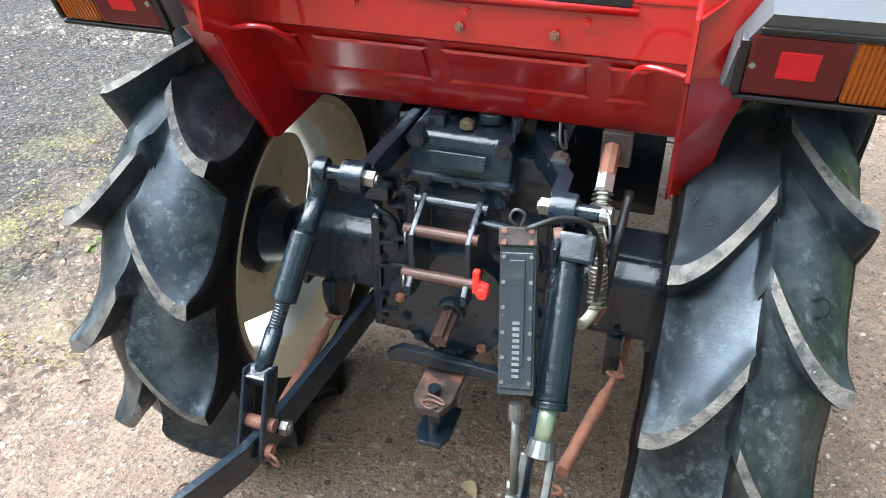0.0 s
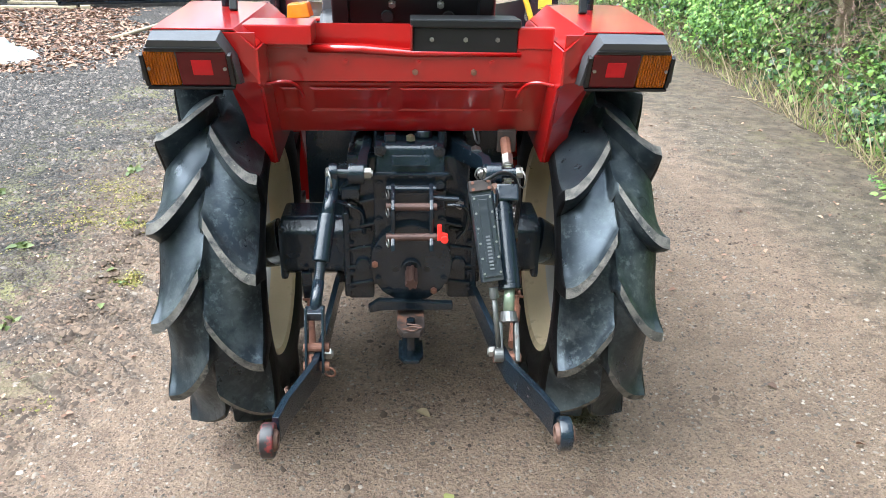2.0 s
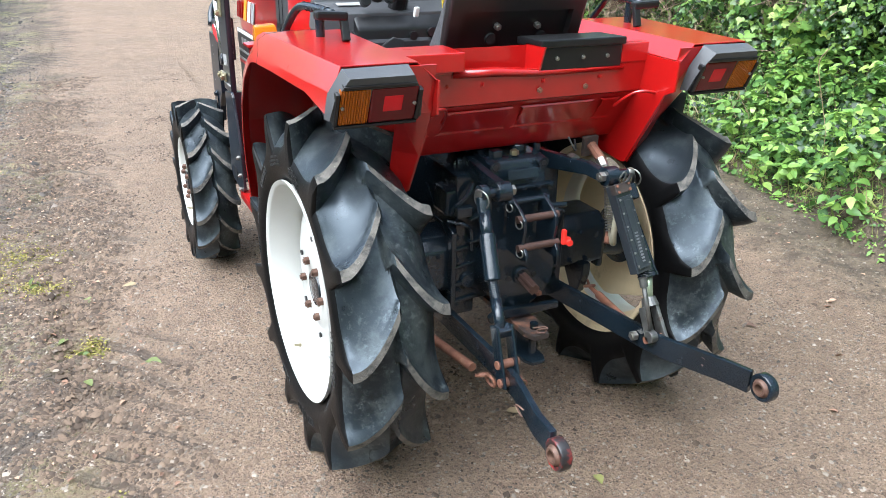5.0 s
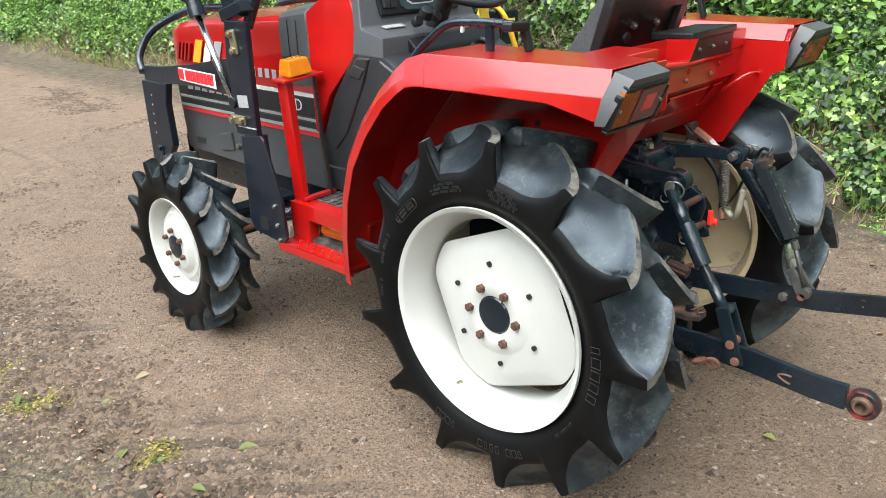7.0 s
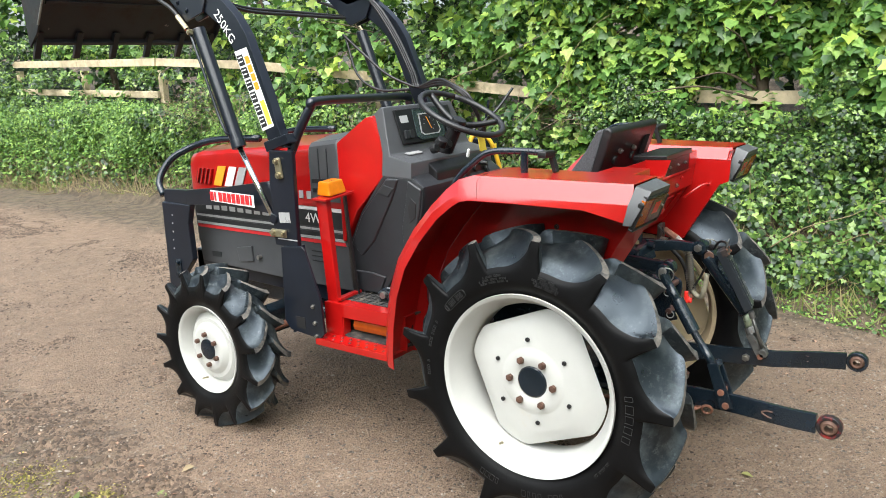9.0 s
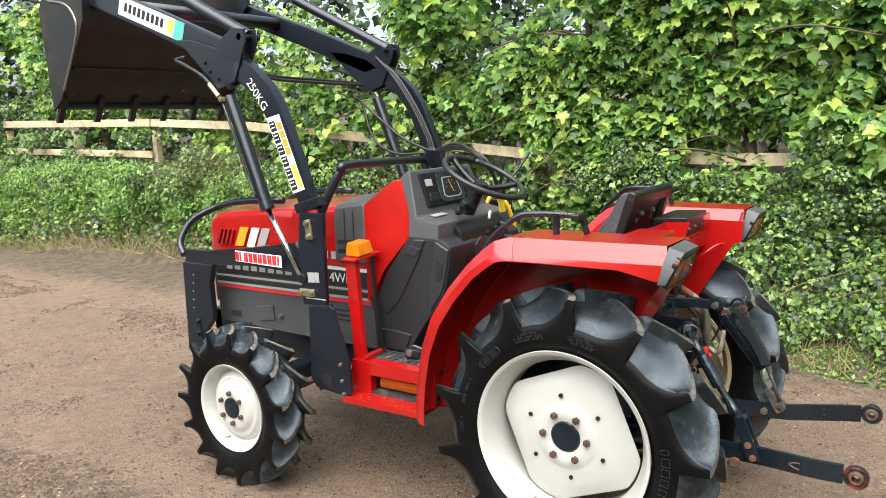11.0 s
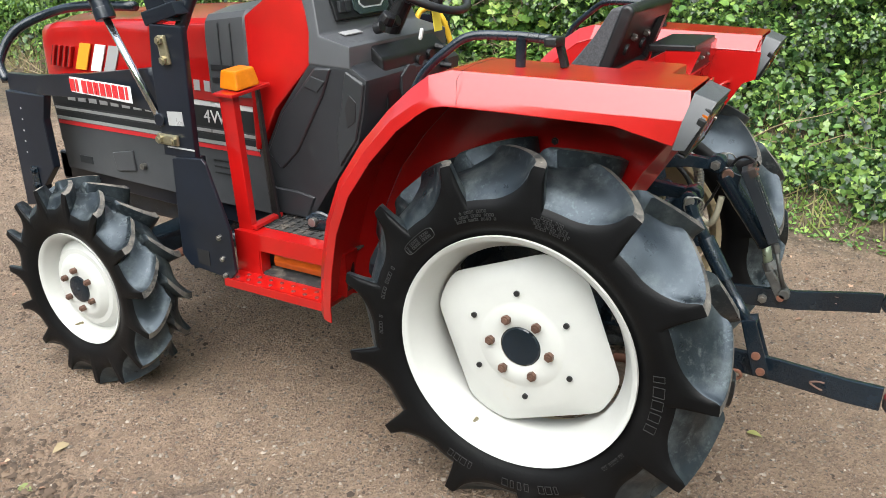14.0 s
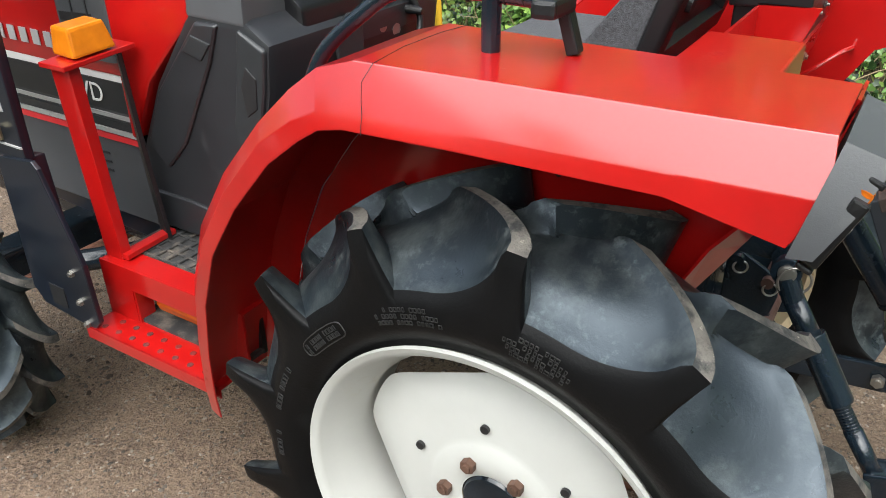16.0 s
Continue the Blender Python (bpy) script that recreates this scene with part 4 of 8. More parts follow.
bm = box((0.02, 0.15, 1.035), (0.44, 0.36, 0.09))
bevel(bm, 0.035, 3, 60)
part("seat_cushion", bm, FABRIC, tractor, "grey speckled fabric seat cushion", True)
part("seat_base", box((0.02, 0.12, 0.99), (0.34, 0.30, 0.05), w=0.01), PLASTIC, tractor)

# -- gearbox and rear axle --
gearbox = part("gearbox", prism([(-0.105, 0.43), (-0.105, 0.60), (-0.10, 0.82), (0.45, 0.84), (0.9, 0.66), (0.9, 0.42)], -0.175, 0.165, w=0.012), BLACK, tractor, "black painted cast gearbox housing", 40)
part("top_cover", prism([(-0.150, 0.775), (-0.128, 0.852), (-0.11, 0.865), (0.20, 0.875), (0.20, 0.775)], -0.096, 0.090, w=0.008), BLACK, gearbox, "bolted black top cover", 40)
part("rear_face", prism([(-0.100, 0.60), (-0.100, 0.785), (0.095, 0.785), (0.095, 0.60)], -0.160, -0.09, "y", w=0.006), BLACK, gearbox)
part("cover_lip", box((0, -0.158, 0.786), (0.205, 0.02, 0.010), w=0.003), BLACK, gearbox)
for x, z in ((-0.082, 0.848), (0.075, 0.845)):
    part("cover_boss", tube((x, -0.150, z), (x, -0.128, z + 0.004), 0.016, seg=16), BLACK, gearbox)
    part("cover_boss_hole", tube((x, -0.152, z), (x, -0.149, z), 0.008, seg=12), DECALBLACK, gearbox)
for x, z in ((-0.085, 0.758), (0.078, 0.758), (-0.088, 0.655), (0.085, 0.655)):
    part("cover_bolt", hexbolt((x, -0.160, z), (0, -1, 0), 0.013, 0.010), BLACK, gearbox)
part("filler_cap", tube((0.035, -0.07, 0.868), (0.035, -0.07, 0.886), 0.026, 0.022, 20, w=0.003), BLACK, gearbox)
part("breather", tube((0.042, -0.06, 0.885), (0.042, -0.055, 0.915), 0.006, 0.003, 10), BLACK, gearbox)
part("filler_bolt", hexbolt((0.0, -0.11, 0.866), (0, 0, 1), 0.013, 0.012), ZINC, gearbox)
ring = [(0.125 * math.cos(a) * 0.92, 0.535 + 0.118 * math.sin(a)) for a in [2 * math.pi * k / 16 for k in range(16)]]
plate = part("pto_plate", prism(ring, -0.185, -0.10, "y", w=0.006), BLACK, gearbox, "round black rear cover plate", 40)
for k in range(9):
    a = radians(-40 - 26 * k + 15)
    c = (0.100 * math.cos(a), -0.185, 0.535 + 0.103 * math.sin(a))
    part("plate_bolt", hexbolt(c, (0, -1, 0), 0.0095, 0.009), RUST if k in (1, 6) else BLACK, plate)
for x in (-0.042, 0.044):
    part("plate_hole", tube((x, -0.1865, 0.520), (x, -0.184, 0.520), 0.008, seg=12), DECALBLACK, plate)
star = [((0.0175 if k % 4 < 2 else 0.0135) * math.cos(2 * math.pi * (k + 0.5) / 24), (0.0175 if k % 4 < 2 else 0.0135) * math.sin(2 * math.pi * (k + 0.5) / 24)) for k in range(24)]
bm = prism(star, -0.082, 0.0, "y")
bmesh.ops.transform(bm, verts=bm.verts, matrix=pose(0, -0.18, 0.525, 11, 0, 0))
part("pto_shaft", bm, BROWNPIN, plate, "splined rusty power take-off shaft")
part("pto_collar", tube((0, -0.182, 0.525), (0, -0.196, 0.523), 0.028, seg=24, w=0.003), BLACK, plate)
part("pto_guard_bar", prism([(-0.12, 0.425), (-0.09, 0.445), (0.115, 0.433), (0.115, 0.412), (-0.08, 0.412), (-0.115, 0.405)], -0.225, -0.205, "y", w=0.004), BLACK, gearbox, "black steel guard bar")
for s in (-1, 1):
    part("side_casting", prism([(-0.10, 0.385), (-0.10, 0.60), (-0.02, 0.66), (0.12, 0.66), (0.15, 0.40)], s * 0.105, s * 0.182, w=0.012), BLACK, gearbox, "", 40)
    for k in range(4):
        z = 0.44 + 0.055 * k
        part("rib", box((s * 0.145, -0.103, z), (0.075, 0.02, 0.012), (0, s * 8, 0), w=0.004), BLACK, gearbox)
    part("drain_boss", tube((s * 0.135, -0.095, 0.500), (s * 0.135, -0.118, 0.500), 0.026, 0.022, 18, w=0.004), BLACK, gearbox)
    part("shaft_boss", tube((s * 0.11, -0.02, 0.828), (s * 0.150, -0.02, 0.828), 0.040, seg=24, w=0.004), BLACK, gearbox)
    # axle tube
    bm = prism([(-0.085, 0.470), (-0.085, 0.590), (-0.05, 0.625), (0.07, 0.625), (0.10, 0.58), (0.10, 0.46), (-0.05, 0.445)], s * 0.17, s * 0.372, w=0.012)
    ax = part("axle_housing", bm, BLACK, tractor, "black cast axle housing", 40)
    bm = box((s * 0.366, 0.008, 0.522), (0.022, 0.180, 0.165), w=0.01)
    part("axle_end_plate", bm, BLACK, ax)
    part("axle_tube", tube((s * 0.376, 0.012, 0.52), (s * 0.425, 0.014, 0.508), 0.075, 0.058, 28, w=0.006), BLACK, ax, "", 40)
    for y, z in ((-0.06, 0.6), (-0.06, 0.47), (0.07, 0.6)):
        part("axle_bolt", hexbolt((s * 0.355, y, z), (-s, 0, 0), 0.011, 0.01), BLACK, ax)
    part("bracket_foot", prism([(-0.10, 0.43), (-0.10, 0.47), (0.0, 0.47), (0.0, 0.42), (-0.04, 0.36), (-0.075, 0.36)], s * 0.285, s * 0.315, w=0.004), BLACK, ax)

for x in (-0.115, -0.06, 0.0, 0.06, 0.108):
    part("lip_bolt", hexbolt((x * 0.82, -0.170, 0.786), (0, -1, 0), 0.006, 0.006), BLACK, gearbox)
for s in (-1, 1):
    for z in (0.425, 0.475, 0.565, 0.635):
        part("case_bolt", hexbolt((s * 0.168, -0.104, z), (0, -1, 0), 0.0085, 0.010), BLACK, gearbox)
    for z in (0.63, 0.70):
        part("web", box((s * 0.118, -0.115, z), (0.05, 0.03, 0.010), (0, s * 12, 0), w=0.003), BLACK, gearbox)
    part("case_flange", prism([(-0.112, 0.40), (-0.112, 0.655), (-0.085, 0.675), (-0.085, 0.39)], s * 0.172, s * 0.190, w=0.004), BLACK, gearbox)
    part("shaft_cap", tube((s * 0.150, -0.02, 0.828), (s * 0.157, -0.02, 0.828), 0.030, 0.026, 20, w=0.002), BLACK, gearbox)
    for q in range(5):
        a = 2 * math.pi * q / 5 + 0.4
        part("housing_bolt", hexbolt((s * (0.19 + 0.028 * q), -0.088, 0.577 if q % 2 else 0.484), (0, -1, 0), 0.007, 0.006), BLACK, gearbox)
part("lifting_lug", prism([(-0.03, 0.870), (-0.03, 0.893), (-0.01, 0.900), (0.01, 0.893), (0.01, 0.870)], -0.058, -0.048, w=0.002), BLACK, gearbox)
part("top_boss", box((-0.055, -0.10, 0.872), (0.03, 0.03, 0.022), w=0.004), BLACK, gearbox)
part("top_boss", tube((0.085, -0.09, 0.862), (0.085, -0.09, 0.887), 0.011, seg=14, w=0.002), BLACK, gearbox)
part("level_plug", hexbolt((-0.062, -0.161, 0.625), (0, -1, 0), 0.010, 0.012), BLACK, gearbox)
part("casting_pad", box((0.0, -0.163, 0.825), (0.10, 0.006, 0.028), (-16, 0, 0), w=0.002), BLACK, gearbox)

# control levers, pipes and small castings seen left and right of the housing
part("valve_block", box((-0.165, -0.05, 0.74), (0.075, 0.09, 0.075), w=0.008), BLACK, gearbox)
part("linkage_arm", pipe([(-0.13, -0.115, 0.80), (-0.155, -0.125, 0.765), (-0.185, -0.115, 0.735), (-0.19, -0.10, 0.71)], 0.008, 8), BLACK, gearbox)
part("linkage_clevis", box((-0.165, -0.125, 0.725), (0.05, 0.03, 0.03), w=0.004), BLACK, gearbox)
part("oil_pipe", pipe([(-0.20, -0.10, 0.69), (-0.165, -0.125, 0.685), (-0.135, -0.12, 0.66), (-0.13, -0.12, 0.60)], 0.006, 8), BLACK, gearbox)
part("pipe_union", hexbolt((0.135, -0.12, 0.69), (0, -1, 0), 0.012, 0.02), STEEL, gearbox)
part("oil_pipe", pipe([(0.10, -0.165, 0.70), (0.135, -0.17, 0.70), (0.155, -0.15, 0.675), (0.155, -0.13, 0.62), (0.13, -0.13, 0.585)], 0.0055, 8), BLACK, gearbox)
part("bulkhead", box((0.0, 0.30, 0.72), (0.66, 0.012, 0.36), w=0.004), BLACK, tractor, "black steel bulkhead under the seat panel")
part("cross_tube", box((0.0, 0.06, 0.885), (0.62, 0.05, 0.045), w=0.006), BLACK, tractor)
part("drop_plug", tube((0.172, -0.14, 0.845), (0.172, -0.165, 0.843), 0.017, seg=8), STEEL, tractor)
part("wire_loop", pipe([(0.165, -0.13, 0.905), (0.17, -0.15, 0.88), (0.18, -0.15, 0.87), (0.176, -0.145, 0.90)], 0.003, 6), RUBBERHOSE, tractor)
part("red_bracket", box((0.258, -0.11, 0.865), (0.05, 0.015, 0.06), w=0.003), WORNIRON, tractor)
part("front_flange", bevel(sheet([[(-0.395, 0.515, 0.70), (-0.335, 0.50, 0.70)], [(-0.395, 0.545, 0.56), (-0.325, 0.535, 0.55)], [(-0.385, 0.555, 0.46), (-0.36, 0.55, 0.46)]], 0.005), 0.001), RED, left_guard)

# -- top link bracket --
hitch = part("hitch_plate", box((-0.002, -0.172, 0.60), (0.135, 0.012, 0.022), w=0.003), BLACK, tractor, "black top link bracket")
for x in (-0.048, 0.052):
    poly = [(-0.175, 0.770), (-0.195, 0.772), (-0.245, 0.745), (-0.268, 0.728), (-0.270, 0.70), (-0.262, 0.66), (-0.285, 0.635), (-0.290, 0.618), (-0.262, 0.608), (-0.175, 0.615)]
    part("cheek", prism(poly, x - 0.0055, x + 0.0055, w=0.003), BLACK, hitch)
for y, z, m in ((-0.250, 0.728, BROWNPIN), (-0.262, 0.648, BROWNPIN), (-0.195, 0.758, BLACK)):
    part("hitch_pin", tube((-0.066, y, z), (0.066, y, z), 0.0105, seg=16), m, hitch, "bare brown steel pin")
    part("pin_clip", ringbar((-0.062, y - 0.006, z - 0.012), 0.012, 0.002, (1, 0.3, 0), 14), STEEL, hitch)
part("lock_handle", prism([(0.066, 0.690), (0.078, 0.690), (0.079, 0.668), (0.094, 0.664), (0.095, 0.648), (0.066, 0.645)], -0.286, -0.272, "y", w=0.004), REDPLASTIC, tractor, "bright red plastic lock handle")
part("handle_tip", tube((0.085, -0.295, 0.652), (0.085, -0.272, 0.652), 0.010, seg=12, w=0.002), REDPLASTIC, tractor)
part("stay_rod", tube((0.058, -0.20, 0.735), (0.125, -0.20, 0.730), 0.008, seg=10), BLACK, tractor)

# -- drawbar --
draw = part("drawbar", prism([(-0.040, 0.10), (0.036, 0.10), (0.036, -0.285), (0.022, -0.318), (-0.024, -0.318), (-0.040, -0.285)], 0.378, 0.395, "z", w=0.003), WORNIRON, tractor, "dark rust-stained drawbar with a hitch pin")
part("drawbar_lower", prism([(-0.036, -0.20), (0.032, -0.20), (0.032, -0.285), (0.02, -0.312), (-0.022, -0.312), (-0.036, -0.285)], 0.292, 0.304, "z", w=0.003), BLACK, draw)
part("drawbar_pin", tube((-0.002, -0.275, 0.285), (-0.002, -0.275, 0.412), 0.0125, seg=14, w=0.002), BLACK, draw)
part("drawbar_web", box((-0.002, -0.215, 0.34), (0.05, 0.02, 0.09), w=0.003), BLACK, draw)
part("pin_spring_clip", pipe([(-0.012, -0.285, 0.402), (0.02, -0.297, 0.404), (0.024, -0.305, 0.402), (0.0, -0.300, 0.402), (-0.015, -0.31, 0.402), (0.002, -0.322, 0.402), (0.016, -0.312, 0.402)], 0.0026, 6), NUT, draw)
part("drawbar_hanger", box((0.0, -0.13, 0.40), (0.07, 0.06, 0.05), w=0.004), BLACK, draw)

# -- three-point linkage --
def link_bar(s, pts, ends):
    """A flat lower link, standing on edge, bent in plan."""
    rows = []
    for (x, y, z), h in pts:
        rows.append([(x, y, z - h / 2), (x, y, z + h / 2)])
    bm = sheet(rows, 0.016)
    bevel(bm, 0.003, 2, 40)
    ob = part("lower_link", bm, BLACK, tractor, "chipped black steel lower link arm", 30)
    e = Vector(ends)
    bm = lathe([(-0.013, 0.033), (-0.009, 0.036), (0.009, 0.036), (0.013, 0.033), (0.013, 0.025), (-0.013, 0.025)], 32, True)
    part("link_eye", bm, CHIPPEDRED if s < 0 else BLACK, ob, "worn red painted eye" if s < 0 else "", 40, e)
    bm = lathe([(-0.020, 0.0125), (-0.020, 0.018), (-0.012, 0.024), (0.0, 0.0265), (0.012, 0.024), (0.020, 0.018), (0.020, 0.0125)], 28, True)
    part("ball_joint", bm, NUT, ob, "rusty ball joint", 40, e)
    return ob


LL = [((-0.205, 0.10, 0.405), 0.06), ((-0.222, -0.07, 0.41), 0.062), ((-0.232, -0.47, 0.425), 0.062), ((-0.240, -0.56, 0.428), 0.062), ((-0.283, -0.72, 0.440), 0.062), ((-0.294, -0.80, 0.446), 0.062)]
LR = [((0.165, 0.10, 0.405), 0.06), ((0.182, -0.07, 0.41), 0.062), ((0.222, -0.47, 0.425), 0.062), ((0.236, -0.56, 0.428), 0.062), ((0.290, -0.72, 0.437), 0.062), ((0.306, -0.79, 0.441), 0.062)]
link_left = link_bar(-1, LL, (-0.296, -0.838, 0.448))
link_right = link_bar(1, LR, (0.308, -0.826, 0.442))
for s, ob, x in ((-1, link_left, -0.232), (1, link_right, 0.222)):
    part("link_bolt", hexbolt((x + (0.018 if s < 0 else -0.018), -0.47, 0.425), (-s, 0, 0), 0.014, 0.014), STEEL, ob, "bright hexagon bolt")
    part("link_hole", tube((x - 0.010 * s - 0.002, -0.36, 0.43), (x - 0.010 * s + 0.002, -0.36, 0.43), 0.008, seg=12), DECALBLACK, ob)
    part("pivot_bracket", box((s * 0.185, 0.08, 0.42), (0.06, 0.09, 0.10), w=0.008), BLACK, tractor)
    for xx in (-0.0085,) if s < 0 else (-0.009,):
        c = Vector((s * 0.27 if s < 0 else 0.272, -0.66, 0.437))
        part("linch_clip", pipe([c + Vector((-0.012 * 1, -0.015, 0.012)), c + Vector((-0.016, 0.0, 0.014)), c + Vector((-0.014, 0.016, 0.006)), c + Vector((-0.014, 0.0, -0.004)), c + Vector((-0.014, -0.014, -0.008))], 0.0025, 6), NUT, ob)

# lift arms
for s, px in ((-1, -0.137), (1, 0.205)):
    x0 = s * 0.128
    rows = [[(x0, 0.0, 0.80), (x0, 0.0, 0.865)], [(x0 + (px - x0) * 0.15, -0.08, 0.808), (x0 + (px - x0) * 0.15, -0.08, 0.858)], [(px, -0.20, 0.812), (px, -0.20, 0.850)], [(px, -0.265, 0.812), (px, -0.265, 0.846)]]
    arm = part("lift_arm", bevel(sheet(rows, 0.026), 0.005, 2, 40), BLACK, tractor, "black forged lift arm", 40)
    part("arm_eye", tube((px - 0.020, -0.282, 0.829), (px + 0.020, -0.282, 0.829), 0.027, seg=24, w=0.004), BLACK, arm, "", 40)
    part("arm_nut", hexbolt((px + 0.020, -0.282, 0.829) if s < 0 else (px - 0.020, -0.282, 0.829), (-s, 0, 0), 0.0145, 0.016), STEEL, arm, "dull steel nut")
    part("arm_pin", tube((px, -0.282, 0.829), (px + s * 0.066, -0.287, 0.832), 0.013, seg=14), BLACK, arm)
    part("pin_head", tube((px + s * 0.056, -0.286, 0.832), (px + s * 0.074, -0.288, 0.833), 0.014, seg=14, w=0.003), STEEL, arm)
    part("ring_clip", ringbar((px + s * 0.068, -0.300, 0.822), 0.024, 0.0022, (1, 0.35, 0.1), 24), STEEL, arm, "spring steel ring clip")

# left lift rod
rod = part("lift_rod", tube((-0.197, -0.300, 0.795), (-0.210, -0.352, 0.722), 0.0165, seg=18), BLACK, tractor, "black threaded lift rod with a fork", True)
part("rod_eye", tube((-0.206, -0.286, 0.833), (-0.184, -0.284, 0.832), 0.023, seg=22, w=0.004), BLACK, rod, "", 40)
part("rod_neck", tube((-0.195, -0.287, 0.822), (-0.199, -0.305, 0.787), 0.019, 0.0165, 16), BLACK, rod)
part("rod_sleeve", tube((-0.207, -0.340, 0.742), (-0.222, -0.405, 0.645), 0.0215, seg=20, w=0.003), BLACK, rod, "", 40)
bm = tube((-0.222, -0.405, 0.645), (-0.227, -0.432, 0.607), 0.012, seg=14)
for k in range(9):
    c = Vector((-0.222, -0.405, 0.645)).lerp(Vector((-0.227, -0.432, 0.607)), (k + 0.5) / 9)
    ringbar(c, 0.0118, 0.0018, (-0.005, -0.027, -0.038), 14, bm)
part("rod_thread", bm, BLACK, rod, "screw thread")
part("rod_lower", tube((-0.227, -0.432, 0.607), (-0.236, -0.485, 0.535), 0.0145, seg=16), BLACK, rod, "", True)
for x in (-0.254, -0.214):
    d = Vector((0, -0.30, -0.95)).normalized()
    a, b = Vector((x, -0.478, 0.560)), Vector((x, -0.530, 0.412))
    bm = bmesh.new()
    n = Vector((0, 0.95, -0.30))
    vs = []
    for p, wd in ((a, 0.018), (b, 0.022)):
        for k in (-1, 1):
            for t in (-0.0035, 0.0035):
                vs.append(p + n * wd * k + Vector((t, 0, 0)))
    bmesh.ops.convex_hull(bm, input=[bm.verts.new(v) for v in vs])
    part("fork_cheek", bevel(bm, 0.003), BLACK, rod)
part("fork_bridge", box((-0.234, -0.482, 0.545), (0.044, 0.03, 0.024), (17, 0, 0), w=0.004), BLACK, rod)
for y, z in ((-0.510, 0.467), (-0.527, 0.425)):
    part("fork_pin", tube((-0.262, y, z), (-0.200, y, z), 0.0115, seg=14, w=0.002), RUST, rod, "rusty clevis pin")
part("fork_clip", ringbar((-0.200, -0.532, 0.412), 0.014, 0.0025, (0.3, 1, 0.2), 18), RUST, rod)

# right lift cylinder with its position sensor box
c0, c1 = Vector((0.221, -0.305, 0.790)), Vector((0.236, -0.448, 0.598))
cyl = part("tilt_cylinder", tube(c0, c1, 0.027, seg=26, w=0.003), BLACK, tractor, "black hydraulic tilt cylinder", 40)
part("cylinder_head", box((0.236, -0.318, 0.785), (0.055, 0.05, 0.045), (-36, 0, 0), w=0.006), BLACK, cyl)
part("cylinder_gland", tube(c1, c1 + (c1 - c0).normalized() * 0.012, 0.0285, seg=26, w=0.002), BLACK, cyl)
f0 = Vector((0.234, -0.470, 0.520))
part("cylinder_rod", tube(c1, f0, 0.0135, seg=18), GREENROD, cyl, "greenish plated piston rod", True)
part("fork_head", tube(f0 + Vector((0, 0.004, 0.015)), f0 + Vector((0, -0.010, -0.006)), 0.019, 0.024, 16), DULLIRON, cyl)
for x in (0.212, 0.252):
    bm = bmesh.new()
    vs = []
    for p, wd in ((Vector((x, -0.474, 0.512)), 0.013), (Vector((x, -0.528, 0.430)), 0.019)):
        for k in (-1, 1):
            for t in (-0.006, 0.006):
                vs.append(p + Vector((t, 0.83 * wd * k, -0.55 * wd * k)))
    bmesh.ops.convex_hull(bm, input=[bm.verts.new(v) for v in vs])
    part("fork_tine", bevel(bm, 0.004), DULLIRON, cyl, "bare grey fork")
part("fork_pin", tube((0.195, -0.520, 0.437), (0.262, -0.520, 0.437), 0.011, seg=14), RUST, cyl)
u = (Vector((0.190, -0.474, 0.622)) - Vector((0.158, -0.372, 0.838)))
mid = (Vector((0.190, -0.474, 0.622)) + Vector((0.158, -0.372, 0.838))) / 2
zax = -u.normalized()
xax = Vector((1, 0.12, 0.1)).normalized()
yax = zax.cross(xax).normalized()
xax = yax.cross(zax).normalized()
M = Matrix.Translation(mid) @ Matrix((xax, yax, zax)).transposed().to_4x4()


def in_box(bm):
    bmesh.ops.transform(bm, verts=bm.verts, matrix=M)
    return bm


L = u.length
sensor = part("sensor_box", in_box(box((0, 0, 0), (0.052, 0.030, L), w=0.003)), OLIVE, tractor, "scuffed dark position sensor box beside the cylinder")
part("sensor_cover", in_box(box((0, -0.017, -0.012), (0.046, 0.006, L - 0.045), w=0.002)), OLIVE, sensor)
part("cover_panel", in_box(box((0, -0.021, 0.0), (0.022, 0.004, L - 0.09), w=0.0015)), OLIVE, sensor)
for k in range(6):
    for sx in (-1, 1):
        part("cover_screw", in_box(tube((sx * 0.0195, -0.019, -L / 2 + 0.02 + k * 0.036), (sx * 0.0195, -0.022, -L / 2 + 0.02 + k * 0.036), 0.003, seg=8)), STEEL, sensor)
bm = bmesh.new()
for k in range(10):
    box((0.0, -0.0235, -L / 2 + 0.03 + k * 0.0085), (0.010, 0.001, 0.0045), bm=bm)
part("cast_marks", in_box(bm), SLATEMARK, sensor, "worn raised marks")
part("end_block", in_box(box((0, -0.013, L / 2 - 0.012), (0.054, 0.022, 0.026), w=0.002)), WORNIRON, sensor, "dark end block with rust showing through")
for sx in (-0.019, 0.019):
    for dz in (-0.008, 0.008):
        part("block_screw", in_box(tube((sx, -0.024, L / 2 - 0.012 + dz), (sx, -0.027, L / 2 - 0.012 + dz), 0.004, seg=8)), RUST, sensor)
b0 = Vector((0.192, -0.480, 0.608))
part("sensor_rod", tube(b0, (0.206, -0.522, 0.470), 0.0065, seg=12), DULLIRON, sensor, "", True)
part("rod_collar", tube(b0, b0 + Vector((0.003, -0.008, -0.024)), 0.011, seg=12), DULLIRON, sensor)
part("rod_end", tube((0.195, -0.528, 0.450), (0.218, -0.528, 0.450), 0.017, seg=18, w=0.003), DULLIRON, sensor)
part("sensor_bracket", prism([(-0.355, 0.800), (-0.300, 0.815), (-0.285, 0.79), (-0.345, 0.715)], 0.205, 0.211, w=0.002), BLACK, sensor)
